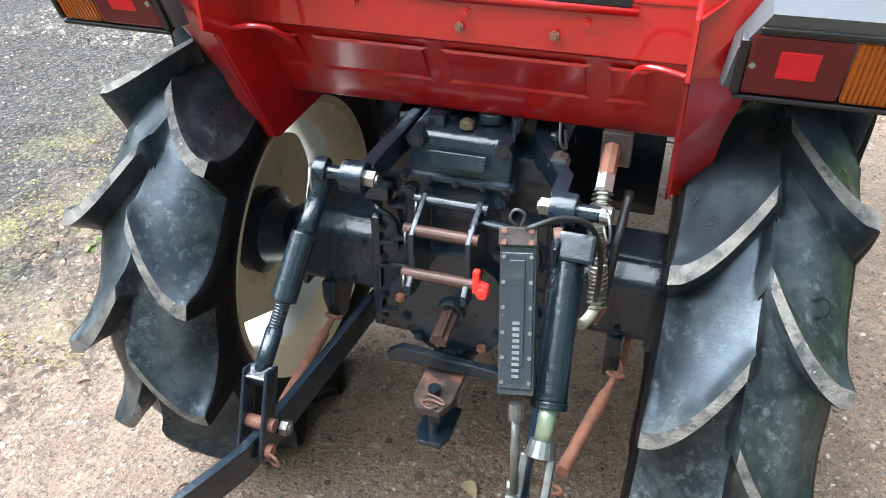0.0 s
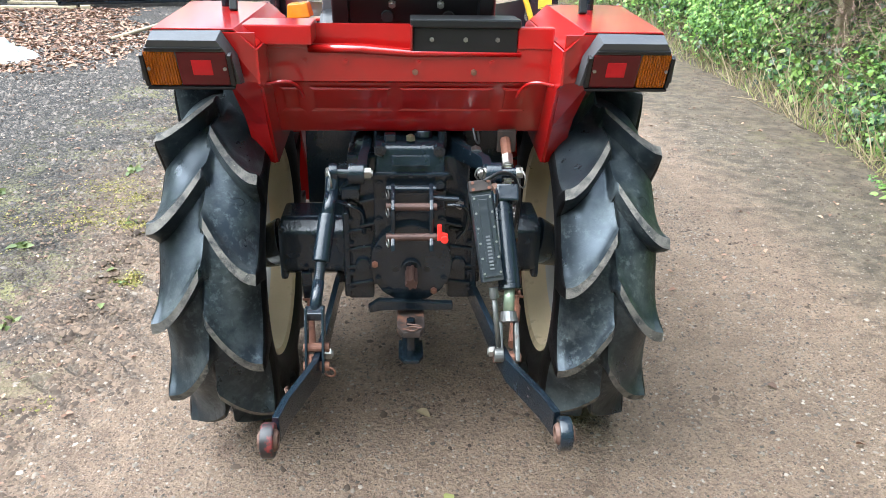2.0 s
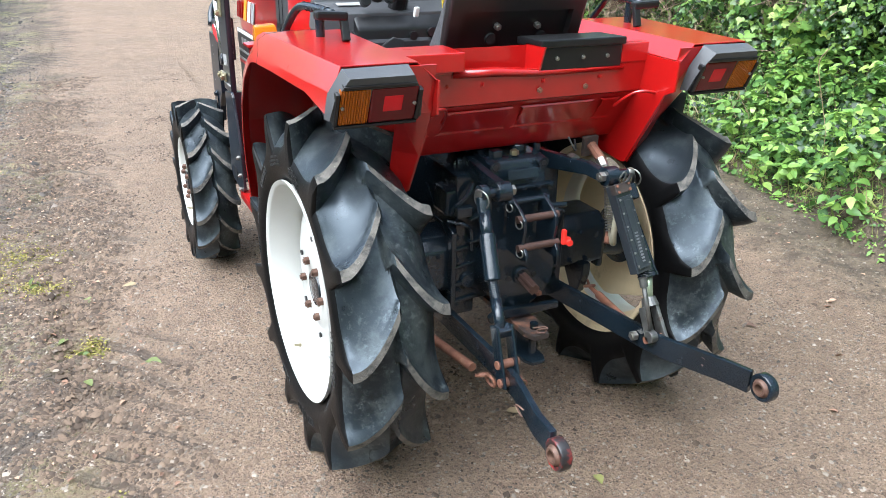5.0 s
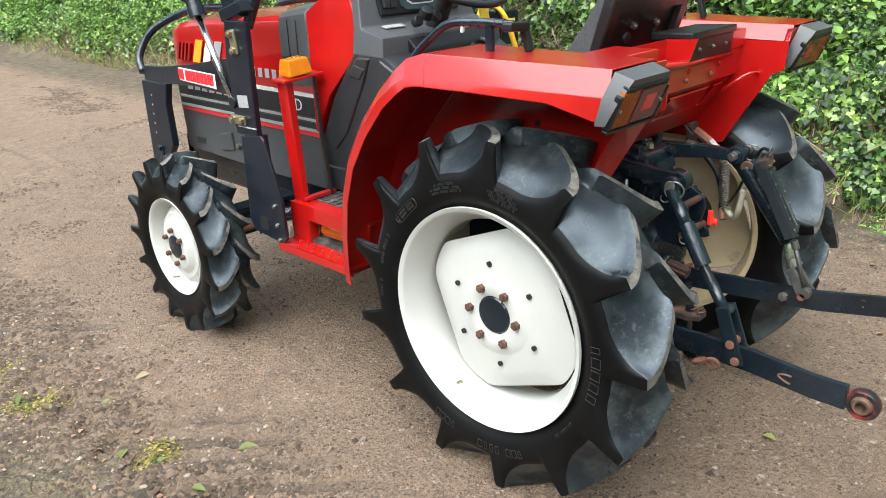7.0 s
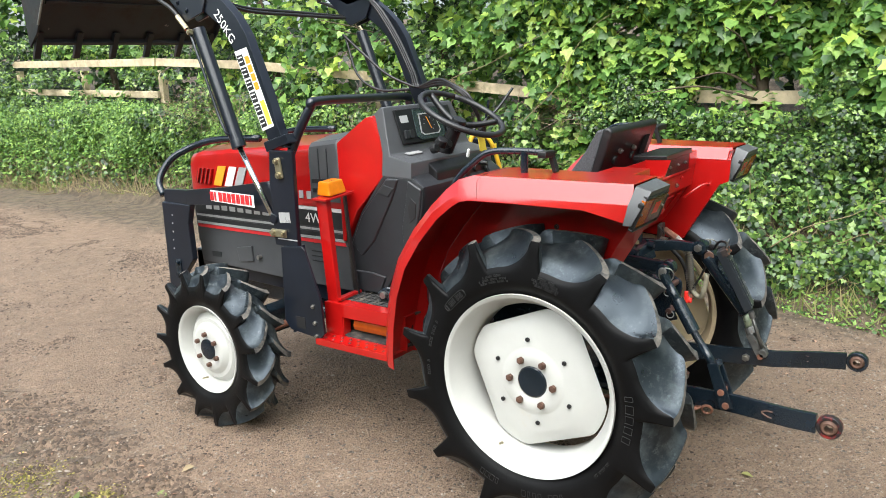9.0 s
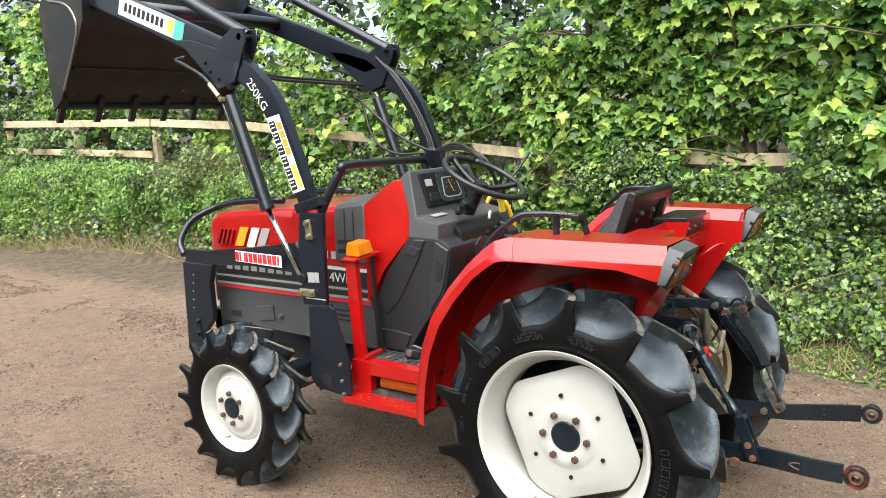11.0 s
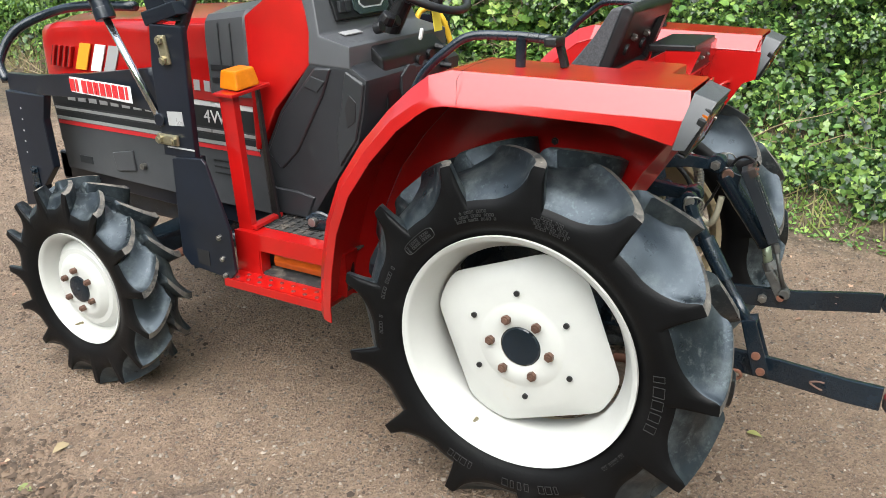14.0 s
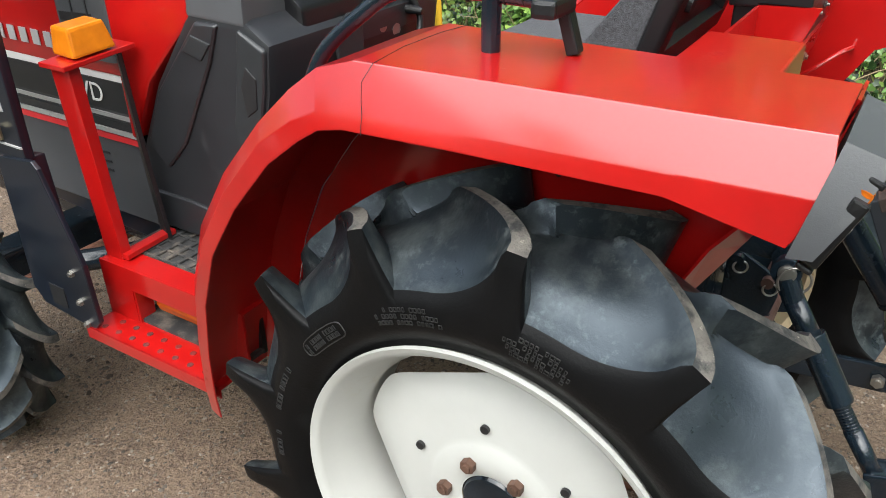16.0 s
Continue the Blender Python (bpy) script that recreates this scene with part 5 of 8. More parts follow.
part("bracket_disc", tube((0.200, -0.318, 0.795), (0.213, -0.314, 0.797), 0.018, seg=20, w=0.002), NUT, sensor, "rust-stained round cap with a split pin")
part("sensor_cable", pipe([(0.165, -0.385, 0.84), (0.18, -0.39, 0.852), (0.215, -0.36, 0.856), (0.25, -0.33, 0.835), (0.268, -0.30, 0.78), (0.270, -0.27, 0.70), (0.266, -0.24, 0.645)], 0.0045, 8), RUBBERHOSE, sensor, "", True)
part("wire_loop", pipe([(0.16, -0.385, 0.842), (0.148, -0.395, 0.862), (0.155, -0.40, 0.880), (0.168, -0.395, 0.872), (0.163, -0.39, 0.85)], 0.0022, 6), DULLIRON, sensor)

# hydraulic hoses in spring guards
def coil(pts, r, pitch, wire, name):
    ps = spline(pts, 40)
    out, ang = [], 0.0
    for i in range(1, len(ps)):
        d = ps[i] - ps[i - 1]
        a = d.cross(Vector((0.2, 1, 0.1))).normalized()
        b = d.normalized().cross(a)
        ang += d.length / pitch * 2 * math.pi
        out.append(ps[i] + r * (math.cos(ang) * a + math.sin(ang) * b))
    return pipe(out, wire, 5, 1)


H1 = [(0.252, -0.145, 0.858), (0.253, -0.19, 0.828), (0.252, -0.222, 0.784), (0.258, -0.228, 0.73), (0.266, -0.228, 0.68), (0.268, -0.240, 0.635), (0.250, -0.275, 0.618), (0.232, -0.295, 0.655), (0.228, -0.305, 0.72)]
hose = part("hydraulic_hose", pipe(H1, 0.0095, 10), HOSE, tractor, "beige hydraulic hose in a spring guard", True)
part("hose_spring", coil(H1[1:6], 0.0145, 0.0085, 0.0024, "spring"), STEEL, hose, "steel spring guard")
part("hose_union", tube((0.252, -0.125, 0.872), (0.2525, -0.175, 0.842), 0.014, seg=8), RUST, hose)
part("union_nut", tube((0.2525, -0.172, 0.843), (0.253, -0.194, 0.822), 0.0155, seg=6), STEEL, hose)
H2 = [(0.29, -0.13, 0.80), (0.285, -0.19, 0.74), (0.280, -0.215, 0.67), (0.275, -0.22, 0.63), (0.268, -0.235, 0.62)]
hose2 = part("hydraulic_hose", pipe(H2, 0.008, 10), RUBBERHOSE, tractor, "black hydraulic hose", True)
part("hose_union", tube((0.276, -0.222, 0.63), (0.262, -0.236, 0.600), 0.012, seg=8), RUST, hose2)

# check chains
def chain_stay(s, p, q):
    p, q = Vector(p), Vector(q)
    d = (q - p)
    st = part("check_chain", tube(p + d * 0.28, p + d * 0.80, 0.0125, seg=14, w=0.003), RUST, tractor, "rusty check chain with a turnbuckle", 40)
    part("threaded_end", tube(p + d * 0.14, p + d * 0.30, 0.007, seg=10), RUST, st)
    for k in (0.05, 0.13, 0.90, 0.98):
        c = p + d * k
        n = Vector((1, 0.2, 0.3)) if k in (0.05, 0.98) else Vector((0.1, 0.5, 1))
        part("chain_link", ringbar(c, 0.016, 0.0045, n, 16), RUST, st)
    part("anchor", box(tuple(p + Vector((0, 0.01, 0.025))), (0.012, 0.04, 0.07), w=0.003), RUST, st)


chain_stay(-1, (-0.305, -0.03, 0.375), (-0.248, -0.475, 0.395))
chain_stay(1, (0.325, -0.05, 0.390), (0.245, -0.475, 0.398))

# -- footplate and step --
step = part("step_frame", prism([(1.028, 0.606), (1.028, 0.468), (0.935, 0.468), (0.935, 0.552), (0.655, 0.552), (0.655, 0.468), (0.605, 0.468), (0.605, 0.606)], -0.482, -0.476, w=0), RED, tractor, "red steel step frame below the footplate")
part("frame_top", box((-0.449, 0.815, 0.603), (0.056, 0.424, 0.006), w=0.002), RED, step)
part("frame_front", box((-0.455, 1.026, 0.535), (0.050, 0.006, 0.138)), RED, step)
part("window_edge", box((-0.460, 0.932, 0.510), (0.040, 0.005, 0.084)), RED, step)
tread = part("step_tread", box((-0.513, 0.822, 0.4675), (0.076, 0.404, 0.005)), RED, step, "red punched step tread with worn edges")
part("tread_edge", box((-0.550, 0.822, 0.456), (0.005, 0.404, 0.028), w=0.0015), RED, tread)
part("tread_end", box((-0.513, 1.022, 0.456), (0.076, 0.005, 0.028), w=0.0015), RED, tread)
for i in range(8):
    for j in range(2):
        c = (-0.500 - 0.030 * j, 0.66 + i * 0.044 + 0.02 * j, 0.4702)
        part("tread_hole", tube(c, (c[0], c[1], c[2] + 0.0012), 0.007, 0.0065, 12), WORNRED, tread, "punched hole with a raised worn edge")
plate = part("footplate", box((-0.30, 0.815, 0.600), (0.24, 0.424, 0.006)), MATBLACK, tractor, "black ribbed rubber footplate mat")
for i in range(11):
    part("mat_rib", box((-0.335, 0.625 + i * 0.034, 0.605), (0.165, 0.010, 0.006), w=0.002), MATBLACK, plate)
for j in range(6):
    part("mat_rib", box((-0.412 + j * 0.032, 0.79, 0.6045), (0.007, 0.35, 0.005), w=0.002), MATBLACK, plate)
part("footplate", box((0.32, 0.80, 0.600), (0.30, 0.42, 0.006)), MATBLACK, tractor, "black ribbed rubber footplate mat")
part("right_step", box((0.50, 0.80, 0.535), (0.06, 0.40, 0.14), w=0.006), RED, tractor, "red steel step frame")
# black plate added behind the lamp so the step opening looks dark inside
low = part("opening_backing", box((-0.415, 0.79, 0.530), (0.012, 0.33, 0.130), w=0.003), PLASTIC, step, "black backing plate that darkens the step opening")
part("lamp_floor", box((-0.445, 0.79, 0.474), (0.060, 0.33, 0.008)), MATBLACK, step)
part("side_reflector", bevel(prism([(-0.421, 0.489), (-0.446, 0.493), (-0.453, 0.513), (-0.446, 0.533), (-0.421, 0.537)], 0.70, 0.905, "y"), 0.004), SIDELAMP, low, "dull orange plastic side lamp", 40)
part("lamp_cap", prism([(-0.420, 0.486), (-0.450, 0.490), (-0.457, 0.513), (-0.450, 0.536), (-0.420, 0.540)], 0.690, 0.702, "y"), PLASTIC, low)
pedal = part("pedal", box((-0.300, 0.655, 0.735), (0.075, 0.062, 0.018), (-42, 0, 12), w=0.004), MATBLACK, tractor, "worn rubber covered pedal")
part("pedal_arm", pipe([(-0.29, 0.668, 0.722), (-0.275, 0.72, 0.67), (-0.25, 0.80, 0.62)], 0.010, 8), BLACK, pedal)
for k in range(5):
    part("pedal_rib", box((-0.300, 0.655 + (k - 2) * 0.010, 0.745 + (k - 2) * 0.0095), (0.066, 0.004, 0.008), (-42, 0, 12)), MATBLACK, pedal)
lock = part("pedal_lock", box((-0.345, 0.80, 0.630), (0.05, 0.06, 0.040), (10, 0, 30), w=0.006), BLACK, tractor, "black pedal pivot with a bright bolt")
part("pivot_bolt", tube((-0.383, 0.80, 0.636), (-0.364, 0.80, 0.636), 0.015, seg=18, w=0.002), STEEL, lock)
part("pivot_arm", pipe([(-0.35, 0.84, 0.63), (-0.345, 0.80, 0.655), (-0.33, 0.75, 0.64), (-0.315, 0.71, 0.66)], 0.009, 8), BLACK, lock)
# red lamp post in front of the step
post = part("lamp_post", bevel(sheet([[(-0.462, 0.972, 0.604), (-0.462, 1.027, 0.604)], [(-0.474, 0.985, 1.030), (-0.474, 1.042, 1.032)]], 0.026), 0.004), RED, tractor, "red sheet metal lamp post", 30)
part("post_top", bevel(sheet([[(-0.492, 0.970, 1.034), (-0.492, 1.046, 1.034)], [(-0.330, 0.965, 1.046), (-0.330, 1.045, 1.046)]], 0.010), 0.002), RED, post)
part("post_foot", bevel(sheet([[(-0.46, 0.955, 0.610), (-0.46, 0.985, 0.610)], [(-0.32, 0.965, 0.610), (-0.32, 0.990, 0.610)]], 0.012), 0.002), RED, post)
bm = box((0, 0, 0), (0.092, 0.078, 0.055))
for v in bm.verts:
    if v.co.z > 0:
        v.co.x *= 0.82
        v.co.y *= 0.80
bmesh.ops.transform(bm, verts=bm.verts, matrix=pose(-0.415, 1.010, 1.071, 0, -5, -6))
part("side_indicator", bevel(bm, 0.006), SMOOTHAMBER, post, "amber plastic indicator lamp")
part("edge_strip", bevel(sheet([[(-0.352, 1.000, 1.035), (-0.340, 1.022, 1.035)], [(-0.350, 0.985, 0.82), (-0.338, 1.012, 0.82)], [(-0.346, 0.962, 0.606), (-0.334, 1.000, 0.606)]], 0.010), 0.002), PLASTIC, post, "flat black rubber edge strip")

# -- bonnet, side panels and engine --
def hood_rows(zlow, zlift=0.0, grow=0.0):
    rows = []
    for y, hw, top in ((2.118, 0.262, 1.118), (2.085, 0.280, 1.142), (2.0, 0.290, 1.158), (1.75, 0.297, 1.180), (1.5, 0.302, 1.196), (1.24, 0.305, 1.212), (1.06, 0.305, 1.235)):
        hw += grow
        r = []
        for u, z in ((-1.0, zlow), (-1.0, top - 0.045), (-0.985, top - 0.012), (-0.93, top + 0.006), (-0.6, top + 0.026), (0, top + 0.034), (0.6, top + 0.026), (0.93, top + 0.006), (0.985, top - 0.012), (1.0, top - 0.045), (1.0, zlow)):
            r.append((hw * u, y, z + (zlift if z != zlow else 0)))
        rows.append(r)
    return rows


hood = part("bonnet", bevel(sheet(hood_rows(0.955), 0.004), 0.004, 2, 35), RED, tractor, "glossy red bonnet with louvres", 32)
part("bonnet_nose", prism([(-0.255, 0.70), (-0.262, 0.955), (-0.262, 1.08), (-0.24, 1.118), (0, 1.145), (0.24, 1.118), (0.262, 1.08), (0.262, 0.955), (0.255, 0.70)], 2.095, 2.125, "y", w=0.008), DARKGREY, hood)
for k in range(4):
    y = 2.005 - k * 0.030
    part("louvre", prism([(y + 0.030, 1.014), (y + 0.023, 1.014), (y - 0.008, 1.086), (y - 0.001, 1.086)], -0.3035, -0.292), LOUVRE, hood, "dark slot of a bonnet louvre")
    part("louvre_lip", prism([(y + 0.023, 1.012), (y + 0.012, 1.012), (y - 0.019, 1.088), (y - 0.008, 1.088)], -0.3065, -0.294, w=0.002), RED, hood)
for y0, w, m in ((1.850, 0.057, DECALORANGE), (1.769, 0.052, DECALWHITE), (1.700, 0.054, DECALGREY)):
    part("stripe", prism([(y0 + 0.046, 1.010), (y0 + 0.046 - w, 1.010), (y0 - w, 1.104), (y0, 1.104)], -0.3045, -0.3005), m, hood, "slanted bonnet stripe")
# grey strap over the back of the bonnet
bm = bmesh.new()
rows = []
for y in (1.235, 1.225, 1.07, 1.06):
    d = 0.010 if 1.06 < y < 1.235 else 0.003
    top = 1.212 + (1.24 - y) * 0.128
    rows.append([((0.305 + d) * u, y, z + (d if z > 1.2 else 0)) for u, z in ((-1.0, 0.985), (-1.0, top - 0.045), (-0.985, top - 0.012), (-0.93, top + 0.006), (-0.6, top + 0.026), (0, top + 0.034), (0.6, top + 0.026), (0.93, top + 0.006), (0.985, top - 0.012), (1.0, top - 0.045), (1.0, 0.985))])
strap = part("bonnet_strap", sheet(rows, 0.005), GREY, tractor, "matt grey plastic band across the bonnet", 35)
for z in (1.065, 1.025):
    part("strap_slot", prism([(1.10, z), (1.215, z - 0.004), (1.215, z + 0.014), (1.11, z + 0.018)], -0.3175, -0.306), DECALBLACK, strap, "dark slot")
for y in (1.12, 1.17):
    part("strap_groove", box((-0.317, y, 1.13), (0.002, 0.004, 0.16)), DARKGREY, strap)
# side panels
for s in (-1, 1):
    x = s * 0.300
    side = part("side_panel", prism([(2.045, 0.62), (2.075, 0.955), (1.06, 0.955), (1.03, 0.60), (1.50, 0.605)], s * 0.292, s * 0.300, w=0.003), GREY, tractor, "grey engine side panel with stripes")
    for z0, z1, m, nm, d in ((0.938, 0.955, DECALWHITE, "white_stripe", 0.002), (0.868, 0.936, DARKGREY, "dark_stripe", 0.0025), (0.850, 0.860, DECALGREY, "silver_stripe", 0.003), (0.826, 0.844, DARKGREY, "dark_stripe", 0.003),
                             (0.812, 0.823, DECALGREY, "silver_stripe", 0.005), (0.794, 0.809, DECALRED, "red_stripe", 0.003)):
        f = lambda z: 2.045 + (z - 0.62) * 0.0896
        part(nm, prism([(f(z0) - 0.012, z0), (f(z1) - 0.012, z1), (1.06, z1), (1.055, z0)], s * 0.3005, s * (0.300 + d)), m, side)
    for k in range(3):
        part("vent_slot", box((s * 0.3, 1.22, 0.755 - 0.022 * k), (0.004, 0.09, 0.006)), DECALBLACK, side)
    part("latch_pocket", prism([(1.77, 0.715), (1.66, 0.735), (1.655, 0.66), (1.755, 0.645)], s * 0.299, s * 0.309, w=0.004), GREY, side, "moulded latch pocket")
    part("latch_knob", tube((s * 0.30, 1.61, 0.685), (s * 0.318, 1.61, 0.685), 0.011, seg=14, w=0.002), STEEL, side)
    part("badge", box((s * 0.3015, 1.93, 0.665), (0.003, 0.07, 0.028), w=0.001), DARKGREY, side)
for s in (-1,):
    lettering("panel_lettering", "4WD", 0.062, Matrix.Translation((-0.3045, 1.215, 0.902)) @ pose(0, 0, 0, 90, 0, -90), DECALWHITE, tractor)
    for k in range(8):
        part("maker_mark", box((-0.304, 1.95 - k * 0.058, 0.905), (0.002, 0.04, 0.030)), DECALGREY, tractor)
    for k in range(9):
        part("bonnet_mark", box((-0.3065, 1.62 - k * 0.046, 1.005), (0.002, 0.026, 0.034)), DECALGREY, tractor)
engine = part("engine_block", box((0, 1.5, 0.53), (0.36, 1.15, 0.20), w=0.015), BLACK, tractor, "dark oily engine underside")
for s in (-1, 1):
    part("chassis_rail", prism([(2.16, 0.55), (2.16, 0.655), (1.15, 0.62), (0.95, 0.60), (0.95, 0.50), (1.5, 0.53)], s * 0.225, s * 0.25, w=0.004), NAVY, engine)
part("front_axle", prism([(1.52, 0.33), (1.52, 0.45), (1.62, 0.45), (1.62, 0.33)], -0.52, 0.52, w=0.015), BLACK, tractor, "black front axle beam", 40)
part("drive_shaft", tube((0, 0.9, 0.45), (0, 1.5, 0.42), 0.04, seg=18), BLACK, tractor)
part("steering_rod", tube((-0.48, 1.43, 0.40), (0.48, 1.43, 0.40), 0.016, seg=12), RUST, tractor)
part("steering_ram", tube((-0.40, 1.30, 0.47), (-0.18, 1.05, 0.50), 0.028, seg=16), BLACK, tractor)
part("exhaust_pipe", tube((0.25, 1.75, 0.60), (0.34, 1.60, 0.50), 0.03, seg=16), RUST, tractor)
part("front_weight_bracket", box((0, 2.13, 0.60), (0.50, 0.06, 0.12), w=0.008), NAVY, tractor)

# -- cowl, dash and steering --
cowl_poly = [(1.065, 1.235), (0.935, 1.335), (0.905, 1.345), (0.865, 1.255), (0.838, 1.195), (0.842, 1.11), (0.968, 0.958), (1.045, 0.82), (1.065, 0.815)]
bm = prism(cowl_poly, -0.312, 0.312)
for v in bm.verts:
    v.co.x *= 1 - 0.20 * max(0, min(1, (1.03 - v.co.y) / 0.16)) * max(0, min(1, (v.co.z - 0.95) / 0.25))
part("cowl", bevel(bm, 0.012), RED, tractor, "red cowl behind the bonnet", 35)
dash_poly = [(0.918, 1.345), (0.878, 1.376), (0.862, 1.374), (0.800, 1.190), (0.735, 1.175), (0.690, 1.165), (0.688, 1.10), (0.840, 1.105), (0.842, 1.195), (0.868, 1.258)]
bm = prism(dash_poly, -0.300, 0.290)
for v in bm.verts:
    v.co.x *= 1 - 0.20 * max(0, min(1, (v.co.z - 1.15) / 0.19))
part("dash", bevel(bm, 0.014), GREY, tractor, "grey plastic instrument cowl", 35)
column = [(0.840, 1.113), (0.690, 1.113), (0.630, 1.075), (0.642, 0.98), (0.666, 0.885), (0.735, 0.787), (0.80, 0.70), (0.86, 0.605), (1.055, 0.602), (1.050, 0.80), (0.965, 0.955)]
col = part("dash_column", prism(column, -0.300, 0.290, w=0.022), SHROUD, tractor, "grey plastic steering column shroud", 35)
part("shroud_rib", prism([(0.812, 1.100), (0.752, 1.100), (0.786, 1.02), (0.895, 0.835), (0.965, 0.765), (1.018, 0.815), (0.950, 0.945)], -0.309, -0.290, w=0.010, seg=3), SHROUD, col, "raised front rib of the shroud", 35)
part("shroud_flank", prism([(0.705, 1.098), (0.640, 1.065), (0.652, 0.985), (0.674, 0.895), (0.738, 0.802), (0.745, 0.90), (0.722, 1.0)], -0.306, -0.290, w=0.008, seg=3), DARKGREY, col, "charcoal rear flank of the shroud", 35)
part("shroud_foot", prism([(0.915, 0.700), (0.84, 0.690), (0.875, 0.612), (1.03, 0.612), (1.035, 0.70)], -0.308, -0.290, w=0.010, seg=3), SHROUD, col, "", 35)
part("shroud_pocket", prism([(0.853, 1.040), (0.822, 1.074), (0.772, 1.062), (0.803, 1.026)], -0.3125, -0.305, w=0.003), DARKGREY, col, "moulded pocket")
part("shroud_slot", prism([(0.690, 1.03), (0.666, 1.01), (0.672, 0.95), (0.700, 0.93), (0.708, 0.99)], -0.3085, -0.304, w=0.002), DECALBLACK, col, "dark opening")
back = part("control_panel", prism([(0.695, 1.16), (0.650, 1.12), (0.632, 0.99), (0.655, 0.80), (0.70, 0.66), (0.80, 0.66), (0.76, 0.86), (0.70, 1.1)], -0.185, 0.20, w=0.012), PLASTIC, tractor, "black control panel with knobs and levers", 35)
# instrument face
d0, d1 = Vector((0, 0.858, 1.366)), Vector((0, 0.806, 1.212))
t_up = (d0 - d1).normalized()
nrm = Vector((0, t_up.z, -t_up.y)) * -1
DM = Matrix.Translation((d0 + d1) / 2 + nrm * 0.006) @ Matrix((Vector((1, 0, 0)), t_up, nrm)).transposed().to_4x4()


def on_dash(bm):
    bmesh.ops.transform(bm, verts=bm.verts, matrix=DM)
    return bm


face = part("instrument_panel", on_dash(box((-0.005, 0.0, 0.0), (0.38, 0.145, 0.010), w=0.003)), PLASTIC, tractor, "instrument panel with gauge and switches")
part("gauge", on_dash(prism([(-0.10, -0.05), (-0.075, -0.066), (0.075, -0.066), (0.10, -0.05), (0.085, 0.066), (-0.085, 0.066)], 0.005, 0.010, "z", w=0.002)), GAUGE, face, "glazed gauge")
part("gauge_scale", on_dash(prism([(-0.07, -0.035), (-0.05, -0.048), (0.05, -0.048), (0.07, -0.035), (0.055, 0.045), (-0.055, 0.045)], 0.010, 0.0108, "z")), DECALGREY, face)
part("gauge_dial", on_dash(prism([(-0.062, -0.032), (-0.045, -0.043), (0.045, -0.043), (0.062, -0.032), (0.048, 0.04), (-0.048, 0.04)], 0.0109, 0.0115, "z")), DECALBLACK, face)
bm = box((0.0, 0.004, 0.0118), (0.004, 0.058, 0.0008), (0, 0, 18))
part("gauge_needle", on_dash(bm), DECALORANGE, face)
bm = bmesh.new()
for k in range(7):
    a = radians(-60 + 40 * k)
    box((0.036 * math.cos(a), 0.028 * math.sin(a), 0.0118), (0.007, 0.002, 0.0006), (0, 0, -60 + 40 * k), bm)
tagged(part("gauge_marks", on_dash(bm), DECALGREY, face), kind="stuff")
for x in (-0.165, -0.135, 0.13, 0.16):
    part("dash_switch", on_dash(box((x, -0.035, 0.010), (0.026, 0.034, 0.012), (12, 0, 0), w=0.003)), DARKGREY, face, "rocker switch")
part("dash_sticker", on_dash(box((-0.15, 0.03, 0.0058), (0.05, 0.03, 0.0012))), DECALGREY, face)
part("dash_label", box((-0.17, 0.770, 1.1885), (0.09, 0.026, 0.003), (13, 0, 0)), DECALGREY, face)
SW = Vector((0.0, 0.645, 1.335))
n = Vector((0, -0.52, 1)).normalized()
wheel = part("steering_wheel", ringbar(SW, 0.180, 0.0125, n, 56), RUBBERHOSE, tractor, "black steering wheel", True)
for k in range(3):
    a = radians(90 + 120 * k)
    e = Vector((1, 0, 0))
    g = n.cross(e)
    d = math.cos(a) * e + math.sin(a) * g
    part("spoke", pipe([SW - n * 0.05 + d * 0.02, SW - n * 0.035 + d * 0.09, SW - n * 0.004 + d * 0.172], 0.013, 8), PLASTIC, wheel, smooth=True)
part("wheel_hub", tube(SW - n * 0.07, SW - n * 0.025, 0.036, 0.03, 20, w=0.004), PLASTIC, wheel, "", 40)
part("steering_column", tube(SW - n * 0.06, SW - n * 0.26 + Vector((0, 0.02, 0)), 0.026, 0.04, 18), PLASTIC, wheel)
part("rubber_bellows", tube((0.13, 0.64, 1.24), (0.135, 0.63, 1.29), 0.02, 0.012, 12), PLASTIC, tractor)
part("shuttle_lever", pipe([(0.12, 0.68, 1.25), (0.22, 0.62, 1.33), (0.33, 0.60, 1.42)], 0.006, 8), PLASTIC, tractor, "thin black control lever")
part("lever_knob", tube((-0.10, 0.690, 1.215), (-0.10, 0.672, 1.24), 0.026, 0.022, 14, w=0.005), PLASTIC, back, "black knob")
for x, z in ((-0.05, 1.21), (-0.14, 1.20)):
    part("knob", tube((x, 0.70, z), (x, 0.675, z + 0.008), 0.018, seg=14, w=0.004), PLASTIC, back, "black knob")
part("key_fob", box((0.03, 0.64, 1.17), (0.022, 0.012, 0.036), (10, 0, 20), w=0.006), DECALWHITE, back, "white key fob")
for x, z in ((0.09, 1.10), (0.06, 1.04), (0.11, 1.02), (0.02, 1.09)):
    part("switch_boss", tube((x, 0.66, z), (x, 0.635, z), 0.015, seg=14), STEEL if z < 1.05 else PLASTIC, back)
part("warning_label", box((0.16, 0.655, 1.20), (0.05, 0.003, 0.07), (-10, 0, 0)), DECALYELLOW, back, "yellow warning label with unreadable bars")
part("panel_hatch", prism([(-0.10, 0.93), (-0.11, 1.06), (-0.06, 1.09), (-0.02, 1.08), (-0.02, 0.95)], 0.628, 0.640, "y", w=0.004), DARKGREY, back)
part("hatch_plate", box((-0.08, 0.650, 0.83), (0.11, 0.012, 0.10), (-10, 0, 0), w=0.003), DECALBLACK, back)
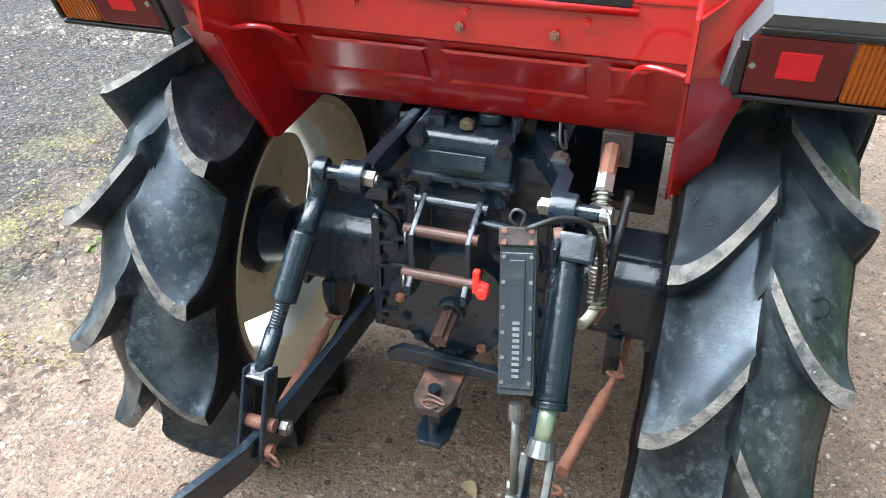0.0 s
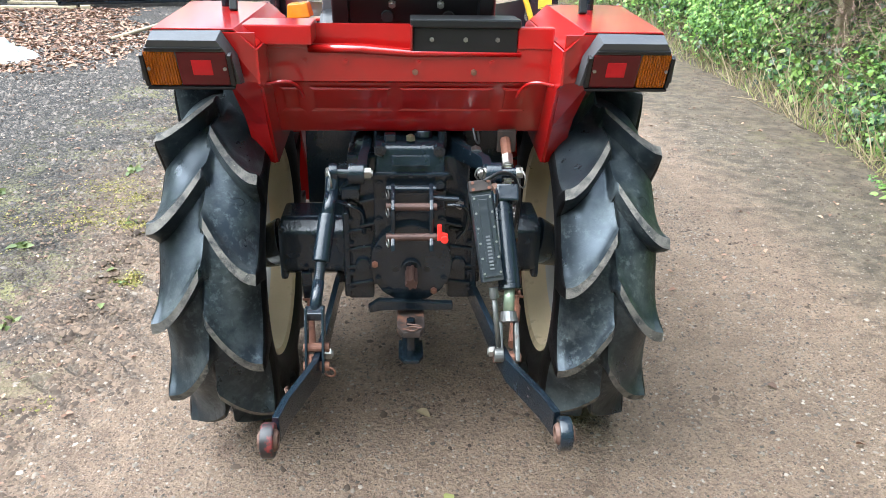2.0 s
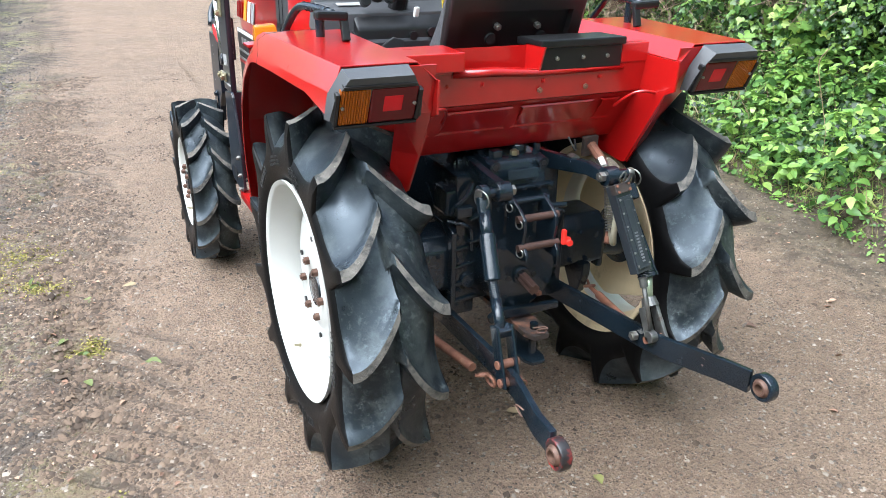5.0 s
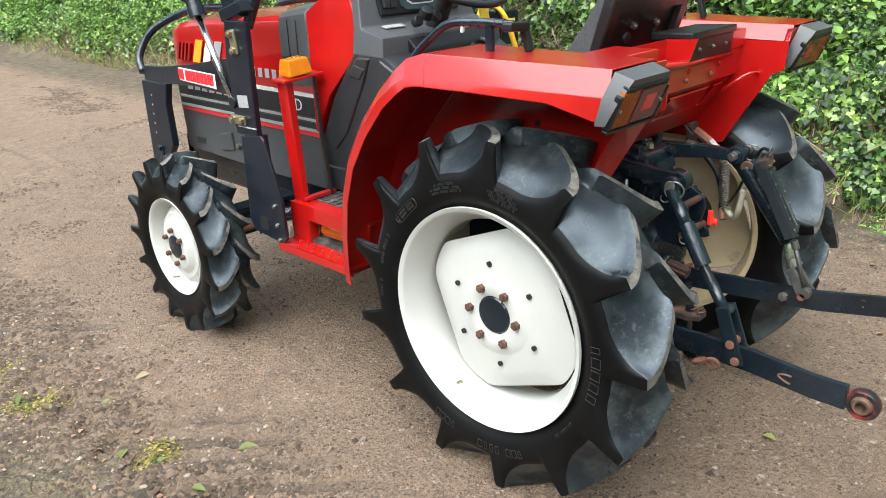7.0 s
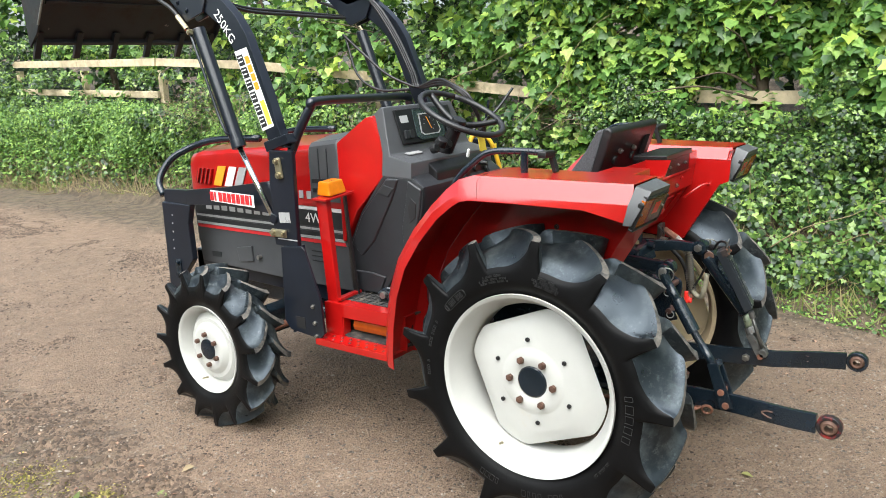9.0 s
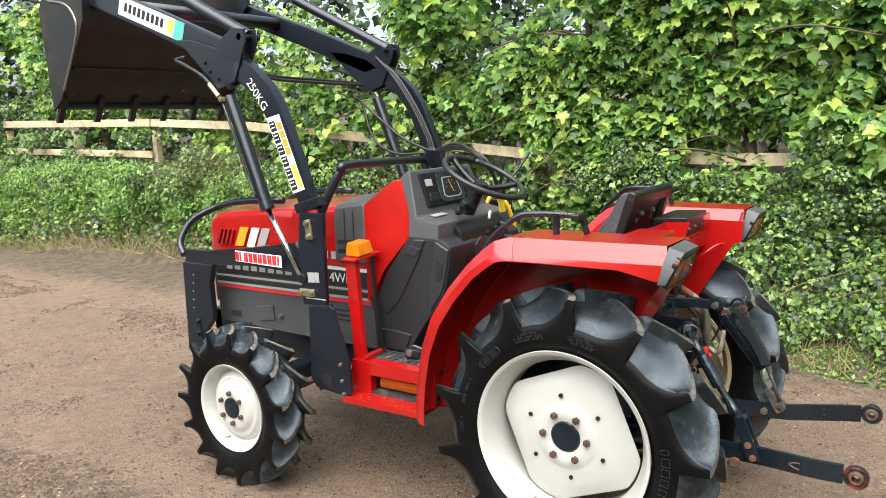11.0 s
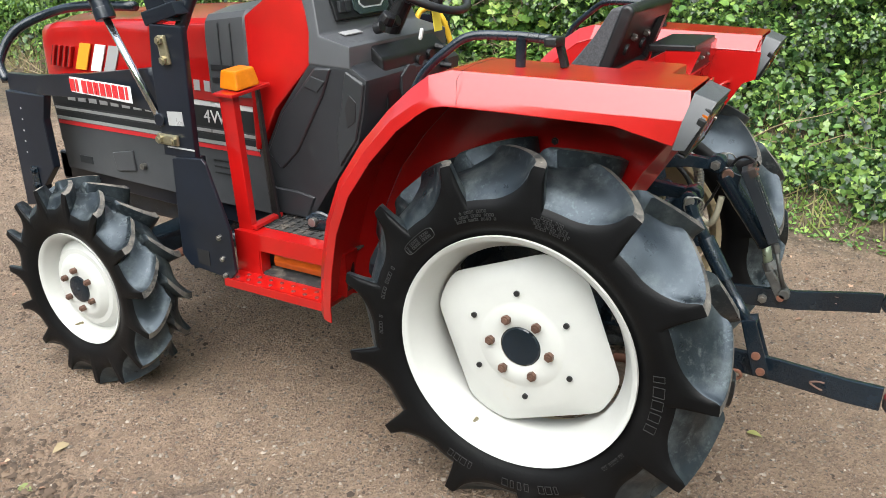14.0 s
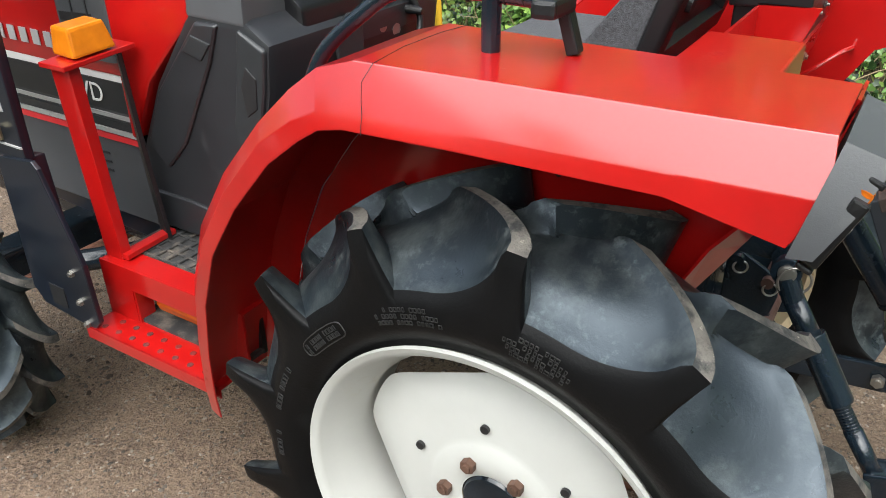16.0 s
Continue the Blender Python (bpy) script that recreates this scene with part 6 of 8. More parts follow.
for x, z, l in ((0.13, 1.12, 0.03), (0.15, 1.06, 0.05), (0.17, 0.99, 0.04), (0.10, 0.96, 0.05), (0.16, 0.92, 0.03)):
    part("switch_stub", tube((x, 0.645, z), (x + 0.006, 0.645 - l, z - 0.004), 0.012, 0.008, 12, w=0.002), PLASTIC, back)
part("wire_bundle", pipe([(0.16, 0.64, 1.10), (0.175, 0.615, 1.04), (0.15, 0.61, 0.97), (0.17, 0.625, 0.90), (0.16, 0.65, 0.82)], 0.008, 8), RUBBERHOSE, back, "", True)
part("valve_box", box((0.50, 0.86, 1.12), (0.11, 0.09, 0.13), w=0.006), BLACK, tractor, "black loader control valve")
part("valve_label", box((0.505, 0.813, 1.13), (0.05, 0.002, 0.05)), DECALYELLOW, tractor, "small yellow label")
part("yellow_hose", pipe([(0.335, 0.84, 1.165), (0.355, 0.83, 1.205), (0.385, 0.80, 1.212), (0.41, 0.77, 1.175), (0.44, 0.757, 1.10), (0.462, 0.75, 1.02), (0.465, 0.745, 0.90)], 0.0105, 10), YELLOW, tractor, "yellow hydraulic hose", True)
part("valve_lever", pipe([(0.50, 0.86, 1.18), (0.50, 0.85, 1.27), (0.50, 0.83, 1.36)], 0.007, 8), BLACK, tractor)

# -- front loader --
for s in (-1, 1):
    def X(a, b):
        return (s * a, s * b)
    pl = part("loader_post", prism([(1.096, 0.835), (1.228, 0.835), (1.232, 1.10), (1.218, 1.225), (1.088, 1.225), (1.094, 1.0)], *X(0.518, 0.540), w=0.006), NAVY, tractor, "navy painted steel loader post", 35)
    low = [(1.19, 0.83), (1.165, 0.835), (1.07, 0.845), (1.055, 0.83), (0.985, 0.63), (0.978, 0.49), (1.00, 0.465), (1.17, 0.48), (1.20, 0.515)]
    part("loader_bracket", prism(low, *X(0.535, 0.547), w=0.003), NAVY, pl, "navy bracket plate")
    part("bracket_web", prism([(1.19, 0.83), (1.10, 0.84), (1.08, 0.5), (1.17, 0.46)], *X(0.495, 0.535), w=0.003), NAVY, pl)
    part("bracket_window", box((s * 0.545, 1.105, 0.520), (0.008, 0.05, 0.05)), DECALBLACK, pl)
    for y, z in ((1.03, 0.60), (1.025, 0.53), (1.02, 0.475)):
        part("bracket_bolt", hexbolt((s * 0.547, y, z), (s, 0, 0), 0.009, 0.006), STEEL, pl)
    part("post_seam", box((s * 0.5415, 1.15, 0.865), (0.003, 0.11, 0.004)), DECALGREY, pl)
    # pivot plates with plated bolts
    for y, z, tilt in ((1.165, 1.155, 90), (1.195, 0.888, 8)):
        part("pivot_strap", box((s * 0.544, y, z), (0.012, 0.085, 0.034), (tilt - 8, 0, 0), w=0.008), ZINC, pl, "plated pivot strap")
        for k in (-1, 1):
            a = radians(tilt - 8)
            part("pivot_bolt", hexbolt((s * 0.550, y + k * 0.028 * math.cos(a), z + k * 0.028 * math.sin(a)), (s, 0, 0), 0.013, 0.010), ZINC, pl)
    part("post_sticker", box((s * 0.5408, 1.158, 0.955), (0.0015, 0.062, 0.042), (-4, 0, 0)), DECALGREY, pl, "small pale data sticker")
    # horizontal beam to the front frame
    rows = [[(s * 0.520, 1.20, 0.945), (s * 0.520, 1.20, 1.105)], [(s * 0.50, 1.32, 0.955), (s * 0.50, 1.32, 1.085)], [(s * 0.465, 1.62, 0.955), (s * 0.465, 1.62, 1.040)], [(s * 0.425, 1.95, 0.93), (s * 0.425, 1.95, 1.00)], [(s * 0.41, 2.15, 0.922), (s * 0.41, 2.15, 0.990)]]
    beam = part("loader_beam", bevel(sheet(rows, 0.03), 0.005, 2, 40), NAVY, tractor, "navy loader side beam", 35)
    leg = [(2.155, 0.93), (1.93, 0.93), (1.96, 0.84), (1.955, 0.66), (2.03, 0.58), (2.05, 0.50), (2.165, 0.48)]
    part("front_leg", prism(leg, *X(0.395, 0.425), w=0.005), NAVY, beam)
    part("leg_bolt_plate", box((s * 0.427, 2.07, 0.60), (0.006, 0.04, 0.10), w=0.003), BLACK, beam)
    for z in (0.635, 0.575):
        part("leg_bolt", hexbolt((s * 0.430, 2.07, z), (s, 0, 0), 0.013, 0.009), BLACK, beam)
    for k in range(5):
        part("leg_hole", tube((s * 0.4255, 2.08 + 0.004 * k, 0.87 - k * 0.042), (s * 0.4235, 2.08 + 0.004 * k, 0.87 - k * 0.042), 0.004, seg=8), DECALGREY, beam)
    # lower boom
    boom = [(1.125, 1.235), (1.165, 1.314), (1.205, 1.435), (1.252, 1.555), (1.302, 1.675), (1.356, 1.752), (1.428, 1.816), (1.51, 1.875), (1.605, 1.83), (1.525, 1.765), (1.458, 1.721), (1.408, 1.659), (1.376, 1.605), (1.336, 1.513), (1.303, 1.436), (1.243, 1.305), (1.222, 1.235)]
    bo = part("loader_arm", prism(boom, *X(0.484, 0.530), w=0.006), NAVY, tractor, "curved navy loader arm", 35)
    part("arm_clamp", prism([(1.105, 1.255), (1.118, 1.292), (1.252, 1.255), (1.238, 1.215)], *X(0.478, 0.536), w=0.006), NAVY, bo, "", 35)
    # upper boom towards the bucket
    up = [(1.50, 1.872), (1.56, 1.93), (2.05, 2.125), (2.66, 2.34), (2.71, 2.25), (2.10, 2.02), (1.66, 1.84)]
    part("upper_boom", prism(up, *X(0.47, 0.52), w=0.012), NAVY, bo, "", 35)
    gus = [(1.90, 1.975), (1.78, 1.865), (1.655, 1.745), (1.545, 1.775), (1.50, 1.86), (1.60, 1.905), (1.80, 1.965)]
    part("gusset", prism(gus, *X(0.529, 0.539), w=0.003), NAVY, bo)
    part("gusset", prism(gus, *X(0.470, 0.482), w=0.003), NAVY, bo)
    for y, z in ((1.725, 1.865), (1.645, 1.79), (1.70, 1.825)):
        part("gusset_bolt", hexbolt((s * 0.535, y, z), (s, 0, 0), 0.011, 0.008), NAVY, bo)
    ear = [(1.66, 1.93), (1.535, 1.995), (1.47, 1.985), (1.465, 1.93), (1.50, 1.86), (1.58, 1.87)]
    for a in (0.468, 0.528):
        part("ram_ear", prism(ear, *X(a, a + 0.012), w=0.003), NAVY, bo)
    part("ear_pin", tube((s * 0.43, 1.50, 1.955), (s * 0.54, 1.50, 1.955), 0.014, seg=14), BLACK, bo)
    # bucket ram
    r = part("bucket_ram", tube((s * 0.482, 1.50, 1.96), (s * 0.482, 2.15, 2.285), 0.027, seg=20, w=0.004), NAVY, bo, "navy hydraulic ram", 40)
    part("ram_rod", tube((s * 0.482, 2.15, 2.285), (s * 0.482, 2.62, 2.50), 0.013, seg=14), CHROME, r, "chromed rod", True)
    # lift ram
    lr = part("lift_ram", tube((s * 0.512, 1.615, 1.715), (s * 0.512, 1.435, 1.245), 0.0285, seg=22, w=0.004), NAVY, tractor, "navy lift ram with a chromed rod", 40)
    part("ram_gland", tube((s * 0.512, 1.44, 1.258), (s * 0.512, 1.428, 1.225), 0.031, seg=22, w=0.003), NAVY, lr, "", 40)
    part("ram_rod", tube((s * 0.512, 1.43, 1.232), (s * 0.535, 1.235, 0.955), 0.0115, seg=16), CHROME, lr, "chromed rod", True)
    part("rod_eye", tube((s * 0.520, 1.222, 0.945), (s * 0.548, 1.222, 0.945), 0.020, seg=18, w=0.003), NAVY, lr)
    part("ram_fitting", hexbolt((s * 0.54, 1.62, 1.70), (s, 0.3, 0.2), 0.013, 0.02), ZINC, lr)
    part("ram_pipe", pipe([(s * 0.545, 1.625, 1.69), (s * 0.553, 1.58, 1.60), (s * 0.55, 1.50, 1.38), (s * 0.552, 1.47, 1.32), (s * 0.55, 1.455, 1.29), (s * 0.535, 1.45, 1.28)], 0.006, 8), NAVY, lr, smooth=True)
    part("ram_hose", pipe([(s * 0.55, 1.64, 1.715), (s * 0.555, 1.72, 1.80), (s * 0.545, 1.86, 1.865), (s * 0.53, 1.93, 1.89), (s * 0.52, 1.88, 1.90)], 0.008, 8), RUBBERHOSE, lr, smooth=True)
    part("hose_union", tube((s * 0.55, 1.64, 1.715), (s * 0.554, 1.69, 1.77), 0.011, seg=8), ZINC, lr)
# stickers on the near arm
s = -1
Q = [Vector((1.379, 1.613)), Vector((1.304, 1.628)), Vector((1.184, 1.320)), Vector((1.252, 1.300))]


def on_sticker(u0, u1, v0, v1, d, bm=None):
    """A patch of the sticker, u across and v down."""
    def at(u, v):
        return tuple((Q[0].lerp(Q[1], u)).lerp(Q[3].lerp(Q[2], u), v))
    return prism([at(u0, v0), at(u1, v0), at(u1, v1), at(u0, v1)], -0.5305 - d, -0.5312 - d, bm=bm)


st = part("warning_sticker", on_sticker(0, 1, 0, 1, 0), DECALWHITE, tractor, "long white warning sticker with black boxes")
for k in range(6):
    part("sticker_box", on_sticker(0.05, 0.50, 0.06 + k * 0.155, 0.19 + k * 0.155, 0.0012), DECALBLACK, st)
    for j in range(2):
        part("sticker_bar", on_sticker(0.10, 0.42, 0.085 + k * 0.155 + j * 0.05, 0.10 + k * 0.155 + j * 0.05, 0.002), DECALWHITE, st)
for k in range(4):
    part("sticker_warning", on_sticker(0.60, 0.92, 0.10 + k * 0.11, 0.19 + k * 0.11, 0.0012), DECALORANGE, st)
part("sticker_foot", on_sticker(0.60, 0.94, 0.66, 0.96, 0.0012), DECALYELLOW, st)
lettering("load_lettering", "250KG", 0.054, Matrix.Translation((-0.5315, 1.424, 1.712)) @ Matrix((Vector((0, -0.60, -0.80)), Vector((0, -0.80, 0.60)), Vector((-1, 0, 0)))).transposed().to_4x4(), DECALWHITE, tractor)
bm = bmesh.new()
for k in range(9):
    y, z = 2.275 - k * 0.032, 2.158 - k * 0.012
    box((-0.5222, y, z), (0.0012, 0.020, 0.040), (20.6, 0, 0), bm)
part("boom_mark", bm, DECALBLACK, tractor, "row of plain dark bars on a white sticker")
lab = part("boom_sticker", prism([(2.34, 2.135), (2.31, 2.215), (1.86, 2.045), (1.89, 1.965)], -0.5215, -0.5203), DECALWHITE, tractor, "white and green maker's sticker on the arm")
part("sticker_end", prism([(1.95, 1.990), (1.92, 2.068), (1.86, 2.045), (1.89, 1.967)], -0.5222, -0.5216), DECALGREEN, lab)
part("sticker_flash", prism([(1.985, 2.02), (1.965, 2.075), (1.93, 2.062), (1.96, 2.005)], -0.5228, -0.5223), DECALYELLOW, lab)
# plain bars for the maker's mark on the beam
bm = sheet([[(-0.4775, 1.70, 0.975), (-0.4775, 1.70, 1.025)], [(-0.5195, 1.360, 0.976), (-0.5195, 1.360, 1.029)]], 0.001)
mark = part("beam_mark", bm, DECALWHITE, tractor, "row of plain red bars edged in white")
for k in range(10):
    for j, (dy, wd, hh) in enumerate(((0.008, 0.0075, 0.040), (-0.0065, 0.0075, 0.040), (0.0008, 0.008, 0.009))):
        if k in (1, 9) and j:
            continue
        y = 1.682 - k * 0.0345 + dy
        zc = 1.000 + 0.0006 * k + (0.0 if j < 2 else (0.015, -0.004, -0.015)[k % 3])
        part("mark_bar", box((-0.4832 - 0.122 * (1.685 - y), y, zc), (0.003, wd, hh), (0, 0, 6.5)), DECALRED, mark)

# hoops
part("brush_guard", pipe([(-0.41, 2.155, 0.96), (-0.39, 2.20, 1.03), (-0.33, 2.165, 1.13), (-0.26, 2.04, 1.195), (-0.255, 1.86, 1.225), (-0.25, 1.6, 1.235)], 0.0165, 12), BLACK, tractor, "black tubular guard", True)
part("brush_guard", pipe([(0.41, 2.155, 0.96), (0.39, 2.20, 1.03), (0.33, 2.165, 1.13), (0.26, 2.04, 1.195), (0.255, 1.86, 1.225), (0.25, 1.6, 1.235)], 0.0165, 12), BLACK, tractor, "black tubular guard", True)
part("cross_hoop", pipe([(-0.49, 1.15, 1.20), (-0.475, 1.115, 1.28), (-0.45, 1.06, 1.385), (-0.415, 1.055, 1.41), (0.0, 1.15, 1.40), (0.40, 1.25, 1.385), (0.45, 1.27, 1.35), (0.49, 1.22, 1.22)], 0.0185, 14, 8), NAVY, tractor, "navy tubular hoop between the loader posts", True)
# boom cross tube and hoses on the far arm
part("boom_cross_tube", tube((-0.47, 2.30, 2.165), (0.47, 2.30, 2.165), 0.035, seg=20), NAVY, tractor, "navy cross tube between the arms", True)
part("cross_hose", pipe([(-0.44, 1.60, 1.84), (-0.2, 1.66, 1.80), (0.1, 1.66, 1.79), (0.40, 1.62, 1.78)], 0.008, 8), RUBBERHOSE, tractor, "", True)
part("cross_hose", pipe([(-0.44, 1.62, 1.855), (-0.2, 1.68, 1.815), (0.1, 1.68, 1.805), (0.40, 1.64, 1.79)], 0.008, 8), RUBBERHOSE, tractor, "", True)
for k in range(3):
    o = 0.012 * k
    part("arm_hose", pipe([(0.44, 1.53 + o, 1.90 + o), (0.435, 1.42 + o, 1.82), (0.43, 1.30 + o, 1.66), (0.43, 1.215 + o, 1.50), (0.425, 1.18 + o, 1.43), (0.40, 1.06, 1.44 + o), (0.34, 0.94, 1.435 + o * 0.5), (0.31, 0.84 - o, 1.39), (0.36, 0.80, 1.29), (0.46, 0.84, 1.17)], 0.0075, 8), RUBBERHOSE, tractor, "black loader hose", True)
part("ram_hose", pipe([(0.42, 1.66, 1.70), (0.41, 1.52, 1.60), (0.41, 1.38, 1.50), (0.42, 1.24, 1.44), (0.42, 1.18, 1.43)], 0.0065, 8), RUBBERHOSE, tractor, "", True)
part("ram_hose", pipe([(0.42, 1.64, 1.68), (0.40, 1.56, 1.50), (0.40, 1.42, 1.42), (0.42, 1.24, 1.42)], 0.0065, 8), RUBBERHOSE, tractor, "", True)

# -- bucket --
sec = [(2.898, 1.72), (2.63, 2.045), (2.585, 2.12), (2.57, 2.22), (2.60, 2.34), (2.68, 2.43), (2.84, 2.47)]
bk = part("bucket", sheet([[(x, y, z) for x in (-0.55, -0.2, 0.2, 0.55)] for y, z in sec], 0.008), BUCKET, tractor, "black steel loader bucket with teeth, tipped down", 25)
cheek = [(2.915, 1.695), (2.83, 1.76), (2.625, 2.045), (2.575, 2.13), (2.565, 2.22), (2.60, 2.345), (2.68, 2.435), (2.85, 2.475), (2.885, 2.30), (2.955, 2.215)]
for s in (-1, 1):
    part("bucket_cheek", prism(cheek, s * 0.550, s * 0.560, w=0.002), BUCKET, bk, "worn steel side plate")
    part("cheek_weld", pipe([(s * 0.562, 2.80, 1.80), (s * 0.562, 2.66, 2.02), (s * 0.562, 2.63, 2.12), (s * 0.562, 2.70, 2.21), (s * 0.562, 2.86, 2.25)], 0.006, 6), STEEL, bk)
    part("bucket_lug", prism([(2.60, 2.20), (2.50, 2.28), (2.50, 2.46), (2.62, 2.50), (2.70, 2.44), (2.60, 2.34)], s * 0.44, s * 0.455, w=0.003), NAVY, bk)
part("cutting_edge", box((0, 2.893, 1.728), (1.10, 0.020, 0.045), (-38, 0, 0), w=0.003), BUCKET, bk, "thick cutting edge")
for k in range(6):
    x = -0.53 + k * 0.212
    part("tooth", prism([(2.84, 1.765), (2.872, 1.775), (2.935, 1.640), (2.918, 1.636)], x - 0.017, x + 0.017, w=0.003), BUCKET, bk, "flat steel tooth")
part("bucket_rib", box((0, 2.74, 1.905), (1.08, 0.02, 0.012), (-50, 0, 0), w=0.002), BUCKET, bk)

# ---- plants, stones and litter ----
RNG = np.random.default_rng(7)


def fast_mesh(name, V, T, material, smooth=False):
    me = bpy.data.meshes.new(name)
    me.vertices.add(len(V))
    me.vertices.foreach_set("co", V.astype(np.float32).ravel())
    me.loops.add(T.size)
    me.loops.foreach_set("vertex_index", T.astype(np.int32).ravel())
    me.polygons.add(len(T))
    me.polygons.foreach_set("loop_start", np.arange(0, T.size, 3, dtype=np.int32))
    me.polygons.foreach_set("loop_total", np.full(len(T), 3, dtype=np.int32))
    me.materials.append(material)
    me.update(calc_edges=True)
    me.validate()
    if smooth:
        me.shade_smooth()
    return new(name, me)


def unit(v):
    return v / np.maximum(np.linalg.norm(v, axis=-1, keepdims=True), 1e-9)


def fan(outline, fold=0.18):
    """A leaf outline turned into a slightly folded fan round its midrib."""
    o = np.array(outline, float)
    V = np.concatenate([[[0, 0.45, 0]], np.stack([o[:, 0], o[:, 1], fold * np.abs(o[:, 0]) - 0.12 * (o[:, 1] - 0.5) ** 2], -1)])
    n = len(o)
    return V, np.array([[0, 1 + i, 1 + (i + 1) % n] for i in range(n)])


def half(right):
    return right + [(-x, y) for x, y in right[::-1] if abs(x) > 1e-6]


L_IVY = fan(half([(0, 0), (0.34, -0.10), (0.54, 0.30), (0.26, 0.52), (0, 1.0)]), 0.2)
L_MAPLE = fan(half([(0, 0.04), (0.14, -0.09), (0.40, -0.04), (0.31, 0.13), (0.60, 0.30), (0.50, 0.38), (0.53, 0.60), (0.27, 0.53), (0.17, 0.70), (0.16, 0.86), (0, 1.04)]), 0.22)
L_TREE = fan(half([(0, 0), (0.40, 0.02), (0.50, 0.40), (0.26, 0.55), (0, 1.0)]), 0.24)
L_OVAL = fan(half([(0, 0), (0.22, 0.12), (0.30, 0.36), (0.18, 0.70), (0, 1.0)]), 0.35)
L_DEAD = fan(half([(0, 0), (0.28, 0.25), (0.22, 0.65), (0, 1.0)]), 0.7)
L_BLADE = (np.array([[-0.035, 0, 0], [0.035, 0, 0], [0.025, 0.5, 0.10], [-0.025, 0.5, 0.10], [0, 1, 0.34]]), np.array([[0, 1, 2], [0, 2, 3], [3, 2, 4]]))


def leaves(name, P, N, size, template, material, droop=0.6, jitter=0.7, tip=None):
    """Many leaves in one mesh: at P, facing about N, tips hanging down."""
    n = len(P)
    N = unit(unit(N) + jitter * RNG.normal(size=(n, 3)) * 0.5)
    down = np.array([0, 0, -1.0]) if tip is None else np.array(tip, float)
    Y = down * droop + RNG.normal(size=(n, 3)) * 0.55
    Y = unit(Y - (Y * N).sum(1, keepdims=True) * N)
    X = np.cross(Y, N)
    B, T = template
    s = np.asarray(size)[:, None, None] if np.ndim(size) else size
    V = P[:, None] + s * (B[None, :, 0:1] * X[:, None] + B[None, :, 1:2] * Y[:, None] + B[None, :, 2:3] * N[:, None])
    T = (T[None] + (np.arange(n) * len(B))[:, None, None]).reshape(-1, 3)
    return fast_mesh(name, V.reshape(-1, 3), T, material)


def rail_z(y):
    return np.interp(y, [-4, 0, 0.65, 2.35, 5.4, 7.7, 10.5, 16], [1.19, 1.208, 1.216, 1.27, 1.585, 1.70, 1.75, 1.9])


def clear_of_rail(P):
    """Keeps leaves off the stretches of rail that stand free."""
    y, z, x = P[:, 1], P[:, 2], P[:, 0]
    free = ((y > 5.2) & (y < 10.6) | (y > 2.1) & (y < 2.75) | (y > -0.05) & (y < 0.75)) & (z > rail_z(y) - 0.085) & (z < rail_z(y) + 0.085 + 0.9 * np.clip(3.4 - x, 0, 0.5))
    low = ((y > 6.9) & (y < 8.2) | (y > 9.6) & (y < 10.4)) & (np.abs(z - rail_z(y) + 0.40) < 0.07)
    return P[~((free | low) & (x < 3.5))]


def bank_points(n, y0, y1, d0, d1, lift):
    y = RNG.uniform(y0, y1, n)
    d = RNG.uniform(d0, d1, n)
    x = foot(y) + d
    z = height(x, y) + np.abs(RNG.normal(size=n)) * lift
    return np.stack([x - 0.4 * lift * RNG.random(n), y, z], -1)


# ivy over the bank, thinner where soil and moss show at its foot
P = np.concatenate([bank_points(40000, -2.4, 3.4, 0.12, 1.15, 0.11), bank_points(20000, 3.4, 14.0, 0.15, 1.3, 0.14)])
keep = (vnoise(P[:, 0] + P[:, 2], P[:, 1], 2.2, 21) + 0.25 * RNG.random(len(P)) > np.where(P[:, 1] < 0.6, 0.60, 0.38)) | (P[:, 2] > 0.45)
P = clear_of_rail(P[keep])
N = np.stack([-0.75 * np.ones(len(P)), -0.15 * np.ones(len(P)), 0.6 * np.ones(len(P))], -1)
tagged(leaves("ivy", P, N, RNG.uniform(0.019, 0.047, len(P)) * np.where(P[:, 1] > 3.4, 1.5, 1), L_IVY, IVY, 0.6, 1.0), "dense green ivy trailing over the earth bank", "ivy", kind="stuff")


def clumps(cent, rad, per, out):
    """Leaf places on rounded clumps, on the sides that face outwards."""
    k = len(cent)
    D = unit(RNG.normal(size=(k, per, 3)) + np.array(out))
    P = cent[:, None] + D * rad[:, None, None] * RNG.uniform(0.55, 1.08, (k, per, 1)) * np.array([1, 1, 0.8])
    return P.reshape(-1, 3), unit(0.8 * D + np.array([-0.45, -0.2, 0.8])).reshape(-1, 3)


def clump_wall(n, y0, y1, d0, d1, z0, z1, lean, r0, r1):
    y = RNG.uniform(y0, y1, n)
    z = RNG.uniform(z0, z1, n)
    x = np.minimum(foot(y) + RNG.uniform(d0, d1, n), 3.42 - RNG.uniform(0.02, 0.30, n)) + lean * (z - z0)
    return np.stack([x, y, z], -1), RNG.uniform(r0, r1, n)


